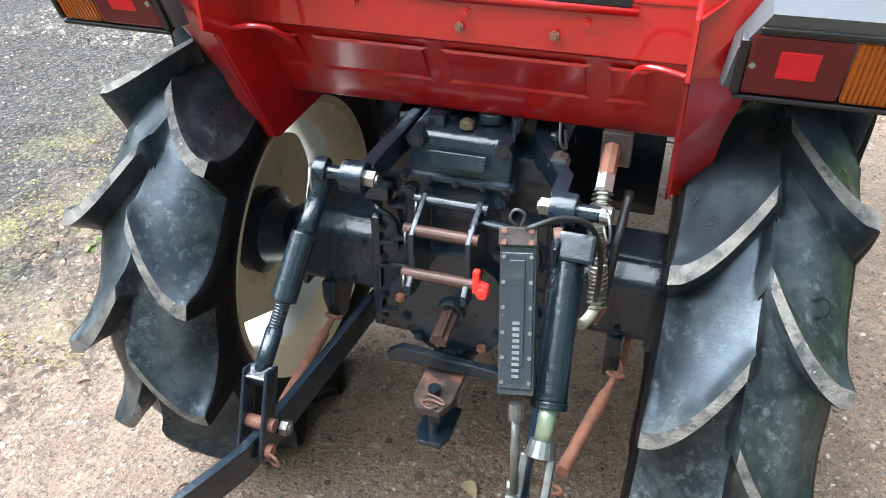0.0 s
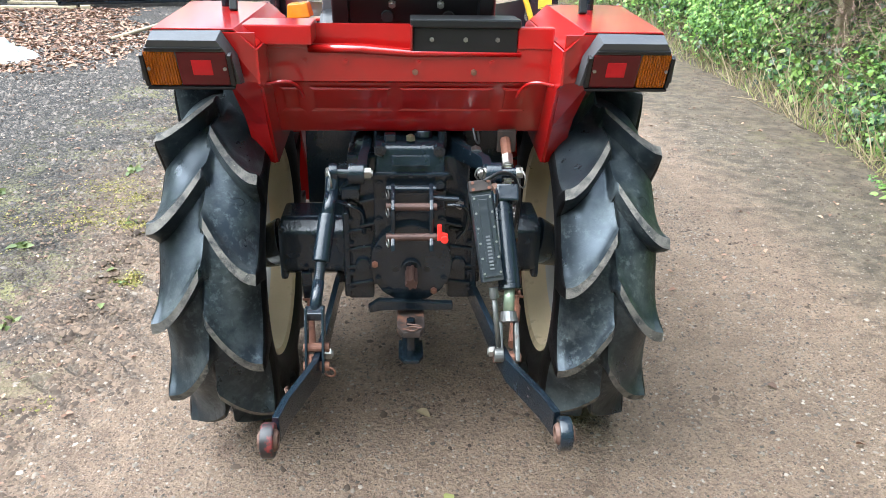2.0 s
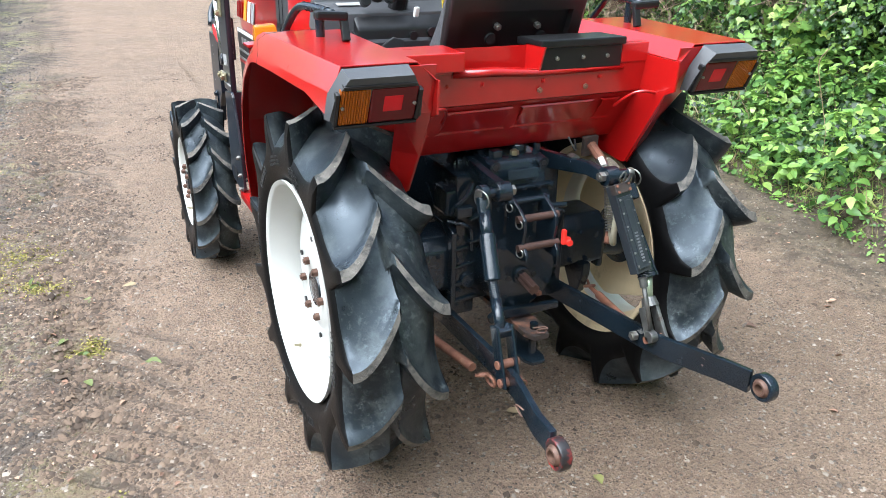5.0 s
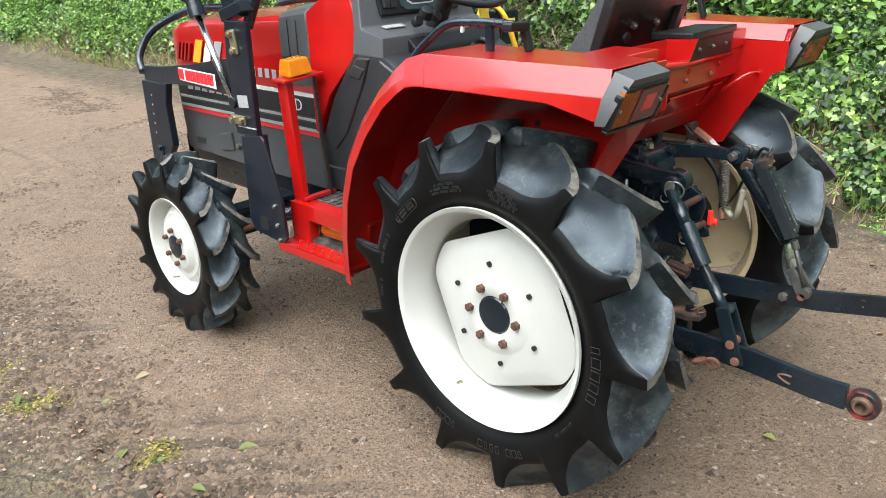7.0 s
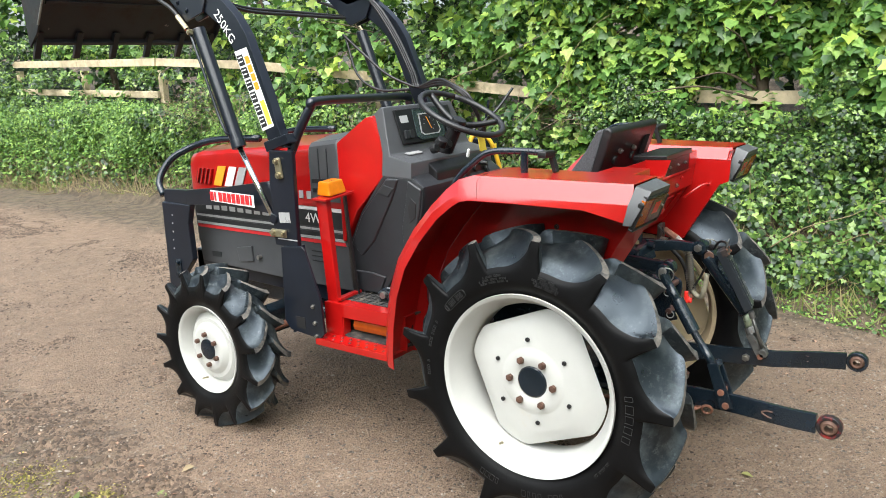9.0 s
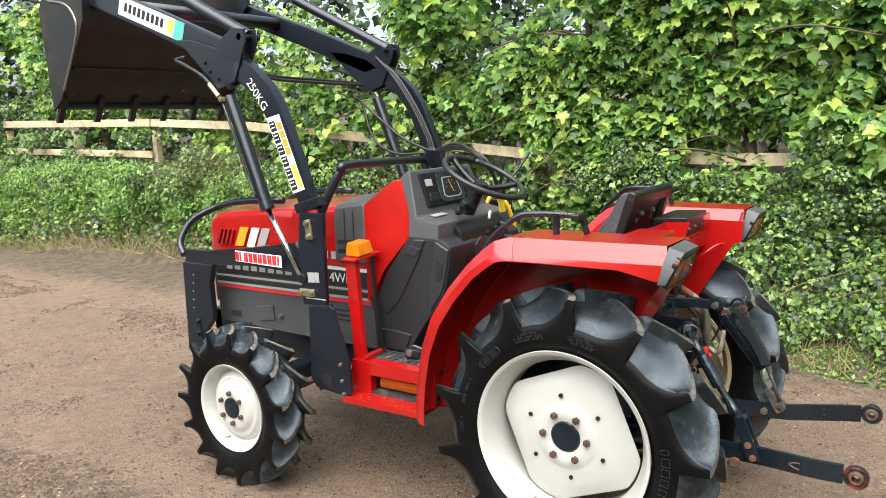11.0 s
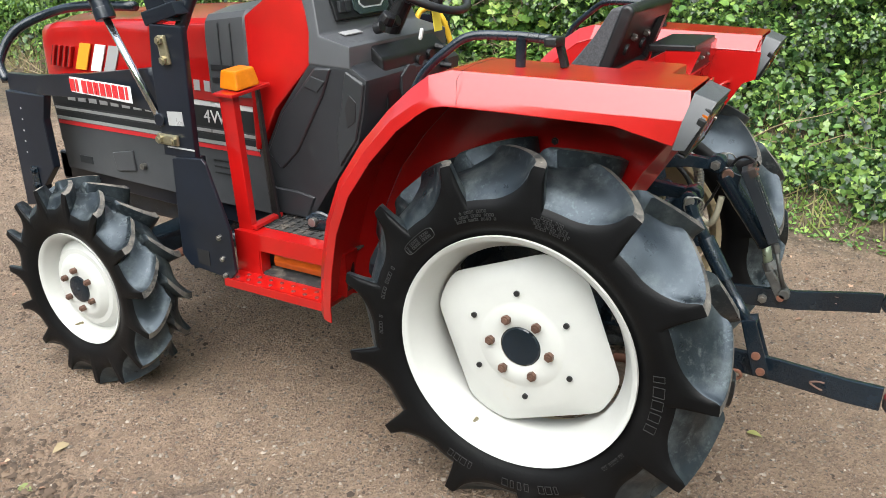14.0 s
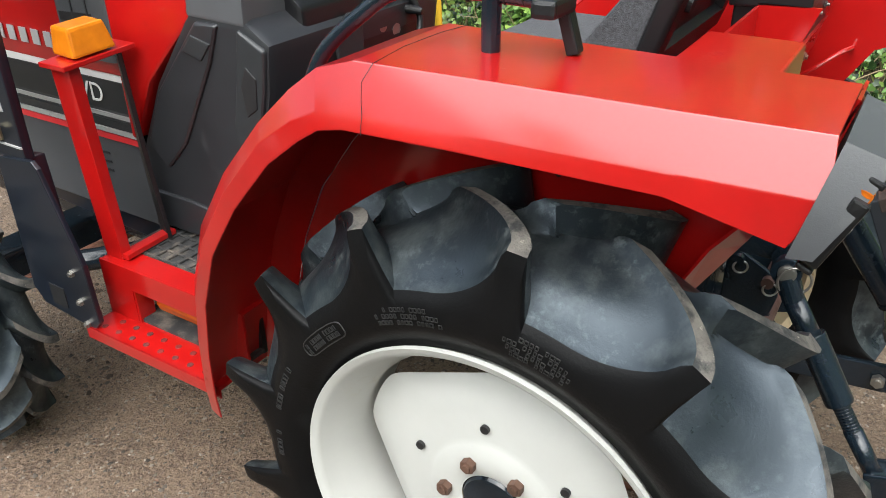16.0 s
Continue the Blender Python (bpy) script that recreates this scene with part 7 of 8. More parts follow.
# ivy and bramble climbing the fence
c, r = clump_wall(195, 0.9, 14.0, 0.85, 1.35, 0.85, 2.3, 0.25, 0.14, 0.30)
P, N = clumps(c, r, 130, (-0.9, -0.2, 0.3))
ok = clear_of_rail(np.concatenate([P, N], 1))
tagged(leaves("climbing_ivy", ok[:, :3], ok[:, 3:], RNG.uniform(0.026, 0.056, len(ok)), L_IVY, IVY), "thick ivy and bramble hanging over the fence", "ivy", kind="stuff")
c, r = clump_wall(130, -3.5, 1.5, 0.75, 1.25, 0.70, 1.35, 0.0, 0.12, 0.24)
P, N = clumps(c, r, 270, (-0.9, -0.2, 0.3))
ok = clear_of_rail(np.concatenate([P, N], 1))
tagged(leaves("climbing_ivy", ok[:, :3], ok[:, 3:], RNG.uniform(0.014, 0.034, len(ok)), L_IVY, IVY), "glossy ivy in front of the fence", "ivy", kind="stuff")

c, r = clump_wall(150, -3.2, 2.4, 0.75, 1.2, 1.15, 2.2, 0.25, 0.12, 0.26)
P, N = clumps(c, r, 130, (-0.9, -0.2, 0.3))
ok = clear_of_rail(np.concatenate([P, N], 1))
tagged(leaves("climbing_leaves", ok[::2, :3], ok[::2, 3:], RNG.uniform(0.045, 0.105, len(ok[::2])), L_TREE, MAPLE), "pale green broad leaves over the fence", "leaves", kind="stuff")
c, r = clump_wall(170, 4.2, 14.0, 0.45, 0.85, 0.45, 1.15, 0.0, 0.16, 0.30)
P, N = clumps(c, r, 170, (-0.9, -0.3, 0.3))
ok = clear_of_rail(np.concatenate([P, N], 1))
tagged(leaves("bramble", ok[:, :3], ok[:, 3:], RNG.uniform(0.022, 0.050, len(ok)), L_OVAL, NETTLE), "tangled bramble and nettles below the fence", "bramble", kind="stuff")

# nettles and docks at the foot of the bank
def upright(n, y0, y1, d0, d1, h0, h1, per, name, label, size, template, material, category):
    y = RNG.uniform(y0, y1, n)
    x = foot(y) + RNG.uniform(d0, d1, n)
    base = np.stack([x, y, height(x, y)], -1)
    h = RNG.uniform(h0, h1, n)
    u = RNG.random((n, per)) ** 0.7
    a = RNG.uniform(0, 2 * np.pi, (n, per))
    rad = 0.05 + 0.05 * (1 - u)
    leanx = -RNG.uniform(0.0, 0.25, n)[:, None]
    P = base[:, None] + np.stack([rad * np.cos(a) + leanx * u * h[:, None], rad * np.sin(a), u * h[:, None]], -1)
    N = np.stack([0.5 * np.cos(a), 0.5 * np.sin(a), np.ones_like(a)], -1)
    P, N = P.reshape(-1, 3), N.reshape(-1, 3)
    return tagged(leaves(name, P, N, RNG.uniform(size[0], size[1], len(P)), template, material, 0.3, 0.6), label, category, kind="stuff")


upright(380, 5.0, 14.0, 0.1, 1.0, 0.25, 0.65, 36, "nettles", "bright green nettles on the bank", (0.03, 0.07), L_OVAL, NETTLE, "nettles")
upright(120, 1.2, 5.0, 0.15, 1.0, 0.18, 0.5, 24, "nettles", "bright green nettles on the bank", (0.035, 0.07), L_OVAL, NETTLE, "nettles")
upright(90, 0.4, 1.9, -0.02, 0.6, 0.15, 0.4, 22, "dock_leaves", "broad pale green weeds beside the track", (0.04, 0.085), L_OVAL, NETTLE, "weeds")
upright(50, -2.2, 0.3, 0.3, 1.0, 0.15, 0.40, 20, "nettles", "green nettles among the ivy", (0.03, 0.06), L_OVAL, NETTLE, "nettles")

upright(90, 0.1, 2.6, 0.55, 1.1, 0.3, 0.65, 24, "nettles", "tall green nettles in front of the fence", (0.04, 0.08), L_OVAL, NETTLE, "nettles")

# grass and dry stems
L_STEM = (np.array([[-0.012, 0, 0], [0.012, 0, 0], [0.010, 0.5, 0.10], [-0.010, 0.5, 0.10], [0, 1, 0.34]]), np.array([[0, 1, 2], [0, 2, 3], [3, 2, 4]]))


def blades(n, y0, y1, d0, d1, size, material, name, label, category):
    P = bank_points(n, y0, y1, d0, d1, 0.02)
    up = np.stack([-0.9 + 0.5 * RNG.normal(size=n), 0.6 * RNG.normal(size=n), 0.25 * np.ones(n)], -1)
    return tagged(leaves(name, P, up, RNG.uniform(*size, n), L_BLADE if material is GRASS else L_STEM, material, 1.0, 0.4, (-0.25, 0, 1)), label, category, kind="stuff")


blades(9000, -2.6, 13, 0.0, 0.7, (0.04, 0.15), GRASS, "grass", "tufts of green and straw-coloured grass along the bank", "grass")
blades(8200, 1.6, 12, 0.0, 1.25, (0.10, 0.36), DRY, "dry_stems", "dead straw-coloured stems among the plants", "stems")
blades(500, -2.4, 2.2, 0.2, 0.9, (0.10, 0.32), DRY, "dry_stems", "dead straw-coloured stems among the ivy", "stems")


L_TWIG = (np.array([[-0.008, 0, 0], [0.008, 0, 0], [0.010, 0.5, 0.06], [-0.004, 0.5, 0.07], [0, 1, 0.02]]), np.array([[0, 1, 2], [0, 2, 3], [3, 2, 4]]))


def brush(n, c, r, name, label):
    P = np.array(c) + RNG.normal(size=(n, 3)) * np.array(r)
    up = RNG.normal(size=(n, 3)) + np.array([-0.8, 0, 0.2])
    return tagged(leaves(name, P, up, RNG.uniform(0.08, 0.26, n), L_TWIG, BRUSH, 0.3, 1.0, (0, 0.3, 1)), label, "brush", kind="stuff")


BRUSH = leafy("dead_brown_twigs", [(0.10, 0.06, 0.045), (0.20, 0.125, 0.09), (0.32, 0.23, 0.16)], 0.8, 0.05)
brush(230, (3.16, 1.72, 1.10), (0.06, 0.14, 0.07), "dead_brush", "brown dead twigs tangled below the rail")
brush(1300, (3.15, 3.4, 0.75), (0.16, 0.7, 0.22), "dead_brush", "brown dead stems standing among the green on the bank")
brush(500, (3.0, 6.2, 1.15), (0.12, 0.5, 0.13), "dead_brush", "brown dead twigs tangled in the bank")


def twig(p, q, sag, r, name, material, label):
    p, q = Vector(p), Vector(q)
    pts = [p.lerp(q, k / 4) + Vector((RNG.normal() * 0.04, RNG.normal() * 0.04, sag * math.sin(math.pi * k / 4) + RNG.normal() * 0.03)) for k in range(5)]
    return tagged(part(name, pipe(pts, r, 6, 4, rfun=lambda u: 1 - 0.6 * u), material, None, "", True), label, "twig", group="loose twigs on the bank")


for a, b, sg, rr in (((2.75, 2.9, 1.25), (3.1, 1.9, 1.75), 0.02, 0.004), ((2.6, 1.9, 1.1), (3.05, 1.2, 1.9), 0.05, 0.003), ((2.35, -0.1, 0.35), (2.5, -0.75, 0.75), 0.03, 0.004), ((2.3, -0.45, 0.42), (2.35, -0.9, 0.36), 0.05, 0.003),
                     ((2.9, 3.6, 0.55), (2.6, 2.9, 0.35), 0.03, 0.004), ((2.95, 4.2, 0.7), (2.7, 3.3, 0.28), 0.02, 0.004), ((2.5, 0.9, 0.9), (2.45, 0.85, 0.3), 0.0, 0.003), ((2.9, 5.5, 0.9), (2.75, 4.6, 0.45), 0.02, 0.004)):
    twig(a, b, sg, rr, "twig", DRY, "pale dead twig lying against the bank")


# broad-leaved trees leaning over the fence
def tree(base, height_, leans, spread, n_clumps, per, size, label, dark=False):
    root = tagged(new("tree"), label, "tree", group="trees behind the fence")
    bx, by, bz = base
    tip = Vector((bx + leans[0], by + leans[1], bz + height_))
    tr = pipe([base, (bx + 0.1 * leans[0], by + 0.15 * leans[1], bz + height_ * 0.3), (bx + 0.5 * leans[0], by + 0.5 * leans[1], bz + height_ * 0.7), tip], 0.055, 10, 6, rfun=lambda u: 1.1 - 0.75 * u)
    part("trunk", tr, BARK, root, smooth=True)
    cents = []
    for k in range(9):
        t0 = RNG.uniform(0.2, 0.85)
        p = Vector(base).lerp(tip, t0)
        q = p + Vector((RNG.uniform(-1, 0.4) * spread[0], RNG.uniform(-1, 1) * spread[1], RNG.uniform(-0.15, 0.45) * spread[2]))
        part("limb", pipe([p, p.lerp(q, 0.5) + Vector((0, 0, 0.08)), q], 0.011, 7, 5, rfun=lambda u: 1 - 0.7 * u), BARK, root, smooth=True)
        cents += [np.array(p.lerp(q, f)) for f in (0.55, 0.8, 1.0)]
    cents = np.array(cents)
    ex = cents[RNG.integers(0, len(cents), n_clumps)] + RNG.normal(size=(n_clumps, 3)) * np.array([0.22, 0.42, 0.3]) * spread[1]
    P, N = clumps(ex, RNG.uniform(0.16, 0.36, n_clumps), per, (-0.5, -0.1, 0.2))
    ok = clear_of_rail(np.concatenate([P, N], 1))
    ok = ok[ok[:, 2] > height(ok[:, 0], ok[:, 1]) + 0.1]
    ok = ok[ok[:, 0] > np.minimum(foot(ok[:, 1]) + 0.95, 3.1) - 0.25 * np.clip(ok[:, 2] - 1.7, 0, 1)]
    cr = leaves("crown", ok[:, :3], 0.6 * ok[:, 3:] + np.array([-0.5, -0.1, 0.45]), RNG.uniform(*size, len(ok)), L_MAPLE if by < 2 else L_TREE, MAPLE, 0.8, 1.0)
    cr.parent = root
    return root


def bz(x, y):
    return float(height(np.array([x]), np.array([y]))[0]) - 0.05


for x, y, h, ln, sp, nc, per, sz in ((3.5, 0.3, 1.9, (-0.5, 0.1), (0.8, 1.0, 1.0), 90, 105, (0.05, 0.125)), (3.5, 1.6, 2.0, (-0.45, -0.1), (0.7, 0.9, 1.0), 80, 105, (0.045, 0.11)),
                                     (3.4, -1.2, 1.9, (-0.5, -0.2), (0.8, 1.0, 1.0), 80, 105, (0.05, 0.125)), (3.9, 3.4, 2.3, (-0.5, 0.2), (0.8, 1.1, 1.1), 62, 80, (0.06, 0.12)),
                                     (4.0, 6.0, 2.6, (-0.3, 0.3), (0.7, 1.3, 1.1), 52, 70, (0.06, 0.11)), (4.0, 9.5, 2.8, (-0.2, 0.2), (0.7, 1.5, 1.1), 48, 60, (0.065, 0.12)), (4.0, 13.0, 3.0, (-0.2, 0.3), (0.8, 1.7, 1.2), 42, 50, (0.08, 0.15))):
    tree((x, y, bz(x, y)), h, ln, sp, nc, per, sz, "young broad-leaved tree with bright green lobed leaves")

tree((-5.9, 18.0, float(height(np.array([-5.9]), np.array([18.0]))[0]) - 0.05), 5.5, (-0.2, 0.3), (1.6, 1.8, 1.2), 40, 40, (0.1, 0.2), "tall tree with a bare trunk beyond the yard")
# dense growth further back, its leaves coloured dark for the shade there
n = 420
y = RNG.uniform(-5, 17, n)
c = np.stack([foot(y) + RNG.uniform(1.7, 3.2, n), y, RNG.uniform(0.7, 4.2, n)], -1)
P, N = clumps(c, RNG.uniform(0.3, 0.6, n), 46, (-0.7, -0.1, 0.3))
tagged(leaves("hedge_growth", P, N, RNG.uniform(0.07, 0.15, len(P)), L_TREE, SHADEHEDGE), "dense hedge growth behind the fence, shade put into its leaf colour", "hedge", kind="stuff")
n = 150
y = RNG.uniform(13, 30, n)
c = np.stack([foot(y) + RNG.uniform(0.3, 2.2, n), y, RNG.uniform(0.3, 3.5, n)], -1)
P, N = clumps(c, RNG.uniform(0.35, 0.7, n), 70, (-0.7, -0.5, 0.3))
tagged(leaves("hedge_growth", P, N, RNG.uniform(0.10, 0.18, len(P)), L_TREE, MAPLE), "green hedge beside the far track", "hedge", kind="stuff")
n = 170
c = np.stack([RNG.uniform(-13, -6.2, n), RNG.uniform(10.5, 21, n), RNG.uniform(0.1, 2.4, n)], -1)
P, N = clumps(c, RNG.uniform(0.35, 0.7, n), 55, (0.5, -0.8, 0.3))
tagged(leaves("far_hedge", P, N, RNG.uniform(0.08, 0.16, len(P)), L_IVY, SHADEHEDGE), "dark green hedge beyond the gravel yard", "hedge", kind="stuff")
n = 260
c = np.stack([RNG.uniform(-9.5, -4.1, n), RNG.uniform(12.2, 14.2, n), 0.05 + 2.1 * RNG.uniform(0, 1, n) ** 1.7], -1)
P, N = clumps(c, RNG.uniform(0.25, 0.45, n), 42, (0.3, -0.9, 0.3))
tagged(leaves("yard_hedge", P, N, RNG.uniform(0.05, 0.11, len(P)), L_IVY, SHADEHEDGE), "hedge behind the stacked mesh fencing, shade put into its leaf colour", "hedge", kind="stuff")
n = 260
c = np.stack([RNG.uniform(-16, 4, n), RNG.uniform(27, 36, n), RNG.uniform(0.1, 6, n)], -1)
P, N = clumps(c, RNG.uniform(0.6, 1.2, n), 40, (0.2, -0.9, 0.2))
tagged(leaves("far_trees", P, N, RNG.uniform(0.2, 0.4, len(P)), L_OVAL, MAPLE), "distant wall of green trees", "trees", kind="stuff")

# unseen trees added behind the camera and beyond the yard to block low sky
for k, (x0, x1, y0, y1) in enumerate(((-14, -10, -9, 12), (-13, 6, -13, -8.5))):
    n = 260
    c = np.stack([RNG.uniform(x0, x1, n), RNG.uniform(y0, y1, n), RNG.uniform(0.3, 4.5 if k == 0 else 9.0, n)], -1)
    P, N = clumps(c, RNG.uniform(0.6, 1.2, n), 34, (0.8, 0, 0.3) if k == 0 else (0, 0.8, 0.3))
    tagged(leaves("unseen_tree_screen", P, N, RNG.uniform(0.35, 0.6, len(P)), L_OVAL, MAPLE), "unseen tall green trees added to block low sky light", "trees", kind="stuff")
# ---- timber fence on the bank ----
fence = tagged(new("fence"), "weathered post and rail timber fence half buried in ivy", "fence")
FX = 3.42
ys = [-3.2, -1.4, 0.4, 2.2, 4.0, 5.8, 7.6, 9.4, 11.2]
for a, b in zip(ys, ys[1:]):
    for off, hh in ((0.0, 0.095), (-0.40, 0.085)):
        if off and a not in (7.6, 9.4):
            continue
        za, zb = float(rail_z(a)) + off, float(rail_z(b)) + off
        bm = bevel(sheet([[(FX - 0.03, a + 0.002, za - hh / 2), (FX - 0.03, a + 0.002, za + hh / 2)], [(FX - 0.03 + RNG.normal() * 0.01, b - 0.002, zb - hh / 2), (FX - 0.03, b - 0.002, zb + hh / 2)]], 0.032), 0.004)
        part("rail", bm, WOOD, fence, "pale weathered rail")
for y in ys:
    z = float(rail_z(y))
    part("post", box((FX + 0.035, y, (z + bz(FX, y)) / 2 - 0.07), (0.08, 0.08, z - 0.06 - bz(FX, y)), w=0.006), WOOD, fence)

c = np.array([(FX - 0.10 - 0.08 * RNG.random(), y + RNG.normal() * 0.05, zz) for y in ys for zz in np.linspace(0.62, float(rail_z(y)) - 0.17, 5)])
P, N = clumps(c, RNG.uniform(0.09, 0.15, len(c)), 75, (-0.9, -0.3, 0.2))
ok = clear_of_rail(np.concatenate([P, N], 1))
tagged(leaves("post_ivy", ok[:, :3], ok[:, 3:], RNG.uniform(0.025, 0.06, len(ok)), L_IVY, IVY), "ivy wrapped round the fence posts", "ivy", kind="stuff")

# ---- stack of black fencing on the gravel ----
def fence_panel(w=3.0, d=1.85):
    root = tagged(new("mesh_fencing"), "black powder-coated steel mesh fencing lying flat in a stack", "fencing", group="stacked fencing")
    for y in (0, d):
        part("frame_rail", box((0, y, 0.0), (w, 0.035, 0.035), w=0.004), BLACK, root)
    for x in (-w / 2, w / 2):
        part("frame_post", box((x, d / 2, 0.0), (0.035, d, 0.035), w=0.004), BLACK, root)
    bar = box((0, 0, 0), (w, 0.018, 0.018), w=0.004)
    first = part("bar", bar, BLACK, root)
    first.location = (0, 0.12, 0)
    for k in range(1, 15):
        o = first.copy()
        scene.collection.objects.link(o)
        o.location = (0, 0.12 + k * d / 15.5, 0)
    return root


PZ = float(height(np.array([-3.6]), np.array([11.0]))[0])
pan = fence_panel()
pan.matrix_basis = pose(-3.68, 10.63, PZ + 0.07, 0, 0, 20)
for k in range(1, 7):
    copy_thing(pan, pose(-3.68 + 0.05 * (-1) ** k + 0.02 * k, 10.63 + 0.03 * (k % 3), PZ + 0.07 + 0.038 * k, 0, 0, 20 + 0.6 * (-1) ** k))
for x, y in ((-4.75, 10.12), (-2.9, 10.85)):
    tagged(part("bearer", box((x, y + 0.1, PZ + 0.015), (0.14, 0.30, 0.07), (0, 0, 20), w=0.005), WOOD), "short timber bearer under the stacked fencing", "bearer", group="timber bearers")
standing = tagged(new("upright_fencing"), "black steel mesh panel standing upright behind the tractor", "fencing")
for x in (-3.0, -1.97):
    part("panel_post", box((x, 12.4, PZ + 0.75), (0.12 if x < -2.5 else 0.05, 0.05, 1.5), w=0.004), BLACK, standing)
bm = bmesh.new()
for k in range(30):
    box((-2.95 + k * 0.033, 12.4, PZ + 0.75), (0.006, 0.006, 1.45), bm=bm)
for k in range(22):
    box((-2.48, 12.4, PZ + 0.05 + k * 0.066), (0.98, 0.006, 0.006), bm=bm)
tagged(part("mesh_wires", bm, BLACK, standing), kind="stuff")
for p, q, r in (((-3.36, 7.24), (-2.70, 10.2), 0.022),):
    z0 = float(height(np.array([p[0]]), np.array([p[1]]))[0]) + 0.02
    tagged(part("timber_pole", pipe([(p[0], p[1], z0 + 0.01), (q[0], q[1], z0 + 0.06)], r, 8, 3), WOOD, None, "", True), "long weathered timber pole lying on the gravel", "pole")
for k, (x, y, a) in enumerate(((-5.5, 10.1, 4), (-5.35, 10.5, -3), (-5.2, 10.9, 2))):
    z0 = float(height(np.array([x]), np.array([y]))[0])
    tagged(part("plank", box((x, y, z0 + 0.03 + 0.02 * k), (1.3, 0.11, 0.035), (0, 0, a), w=0.004), WOOD), "grey weathered plank on the ground", "plank", group="loose planks")
# crumpled plastic sheet
bm = bmesh.new()
bmesh.ops.create_grid(bm, x_segments=22, y_segments=22, size=0.36)
for v in bm.verts:
    h = noise.noise(Vector((v.co.x * 6, v.co.y * 6, 3.1))) * 0.10 + noise.noise(Vector((v.co.x * 16, v.co.y * 16, 1.1))) * 0.035
    e = max(0, 1 - (v.co.length / 0.36) ** 2)
    v.co.z = max(0.004, 0.14 * e + h * (0.35 + e))
bmesh.ops.transform(bm, verts=bm.verts, matrix=pose(-4.05, 6.0, float(height(np.array([-4.05]), np.array([6.0]))[0]) + 0.005, 0, 0, 25))
tagged(part("plastic_sheet", bm, PLASTICBAG, None, "", 50), "crumpled white plastic sheet on the gravel", "plastic sheet")

# ---- stones, clods and fallen leaves ----
IV = np.array([[math.cos(a), math.sin(a), -0.35] for a in (0, 1.3, 2.5, 3.8, 5.0)] + [[0.25, 0.1, 0.85]], float)
IT = np.array([[0, 1, 5], [1, 2, 5], [2, 3, 5], [3, 4, 5], [4, 0, 5]])


def stones(name, P, size, material, label, flat=0.6):
    n = len(P)
    a = RNG.uniform(0, 2 * math.pi, n)
    Q = np.zeros((n, 3, 3))
    Q[:, 0, 0], Q[:, 0, 1], Q[:, 1, 0], Q[:, 1, 1], Q[:, 2, 2] = np.cos(a), -np.sin(a), np.sin(a), np.cos(a), 1
    V = IV[None] * (1 + 0.22 * RNG.normal(size=(n, len(IV), 1))) * RNG.uniform(0.6, 1.2, (n, 1, 3))
    V = np.einsum("nij,nkj->nki", Q, V) * np.array([1, 1, flat]) * size[:, None, None] + P[:, None]
    T = (IT[None] + (np.arange(n) * len(IV))[:, None, None]).reshape(-1, 3)
    return tagged(fast_mesh(name, V.reshape(-1, 3), T, material), label, "stones", kind="stuff")


def on_ground(n, x0, x1, y0, y1, sink=0.0):
    x, y = RNG.uniform(x0, x1, n), RNG.uniform(y0, y1, n)
    return np.stack([x, y, height(x, y) - sink], -1)


P = np.concatenate([on_ground(46000, -1.5, 1.5, -1.5, 2.4, 0.0), on_ground(16000, -1.6, 2.4, 2.4, 6.0, 0.0), on_ground(14000, 1.3, 2.5, -1.2, 3.6, 0.0)])
stones("track_pebbles", P, np.clip(RNG.lognormal(-5.6, 0.5, len(P)), 0.0020, 0.012), STONE, "small loose pebbles pressed into the dirt track")
P = on_ground(42000, -4.0, -0.9, -1.2, 7.0, 0.001)
P = P[(P[:, 0] < -1.25 - 0.6 * vnoise(P[:, 0], P[:, 1], 1.5, 31) * (RNG.random(len(P)) < 0.85))]
stones("shoulder_gravel", P, np.clip(RNG.lognormal(-4.75, 0.5, len(P)) * np.where(P[:, 1] < 2.4, 0.6, 1.25), 0.002, 0.030), YARDSTONE, "loose angular grey gravel beside the track", 0.7)
P = on_ground(17000, -7.5, -1.4, 4.5, 11.5, 0.004)
stones("yard_gravel", P, np.clip(RNG.lognormal(-4.35, 0.45, len(P)), 0.007, 0.04), YARDSTONE, "coarse gravel in the yard", 0.7)
CLOD = leafy("dark_soil_clods", [(0.036, 0.024, 0.016), (0.085, 0.057, 0.038), (0.18, 0.125, 0.084)], 0.9, 0.0)
n = 190000
y = RNG.uniform(-1.4, 6.2, n)
x = np.where(RNG.random(n) < 0.5, -1.3 + 0.05 * np.sin(y * 0.9) + RNG.normal(size=n) * 0.20, RNG.uniform(-2.2, 1.6, n))
k = vnoise(x, y, 2.2, 41) * 0.8 + 0.5 * vnoise(x, y, 9, 43) + 0.25 * vnoise(x, y, 26, 45) + 0.27 * np.exp(-((x + 1.25) / 0.36) ** 2) + 0.16 * np.exp(-((x + 1.4) / 0.35) ** 2) * np.sin((y + 0.8 * np.abs(np.abs(x + 1.42) - 0.2)) * 2 * np.pi / 0.17) > 0.89
P = np.stack([x[k], y[k], height(x[k], y[k]) - 0.001], -1)
stones("soil_clods", P, np.clip(RNG.lognormal(-5.5, 0.6, len(P)) * np.where(P[:, 0] < -0.85, 1.45, 1.0), 0.002, 0.020), CLOD, "crumbled dark soil along the tyre ruts", 0.6)
n = 30000
y = RNG.uniform(3.2, 10.5, n)
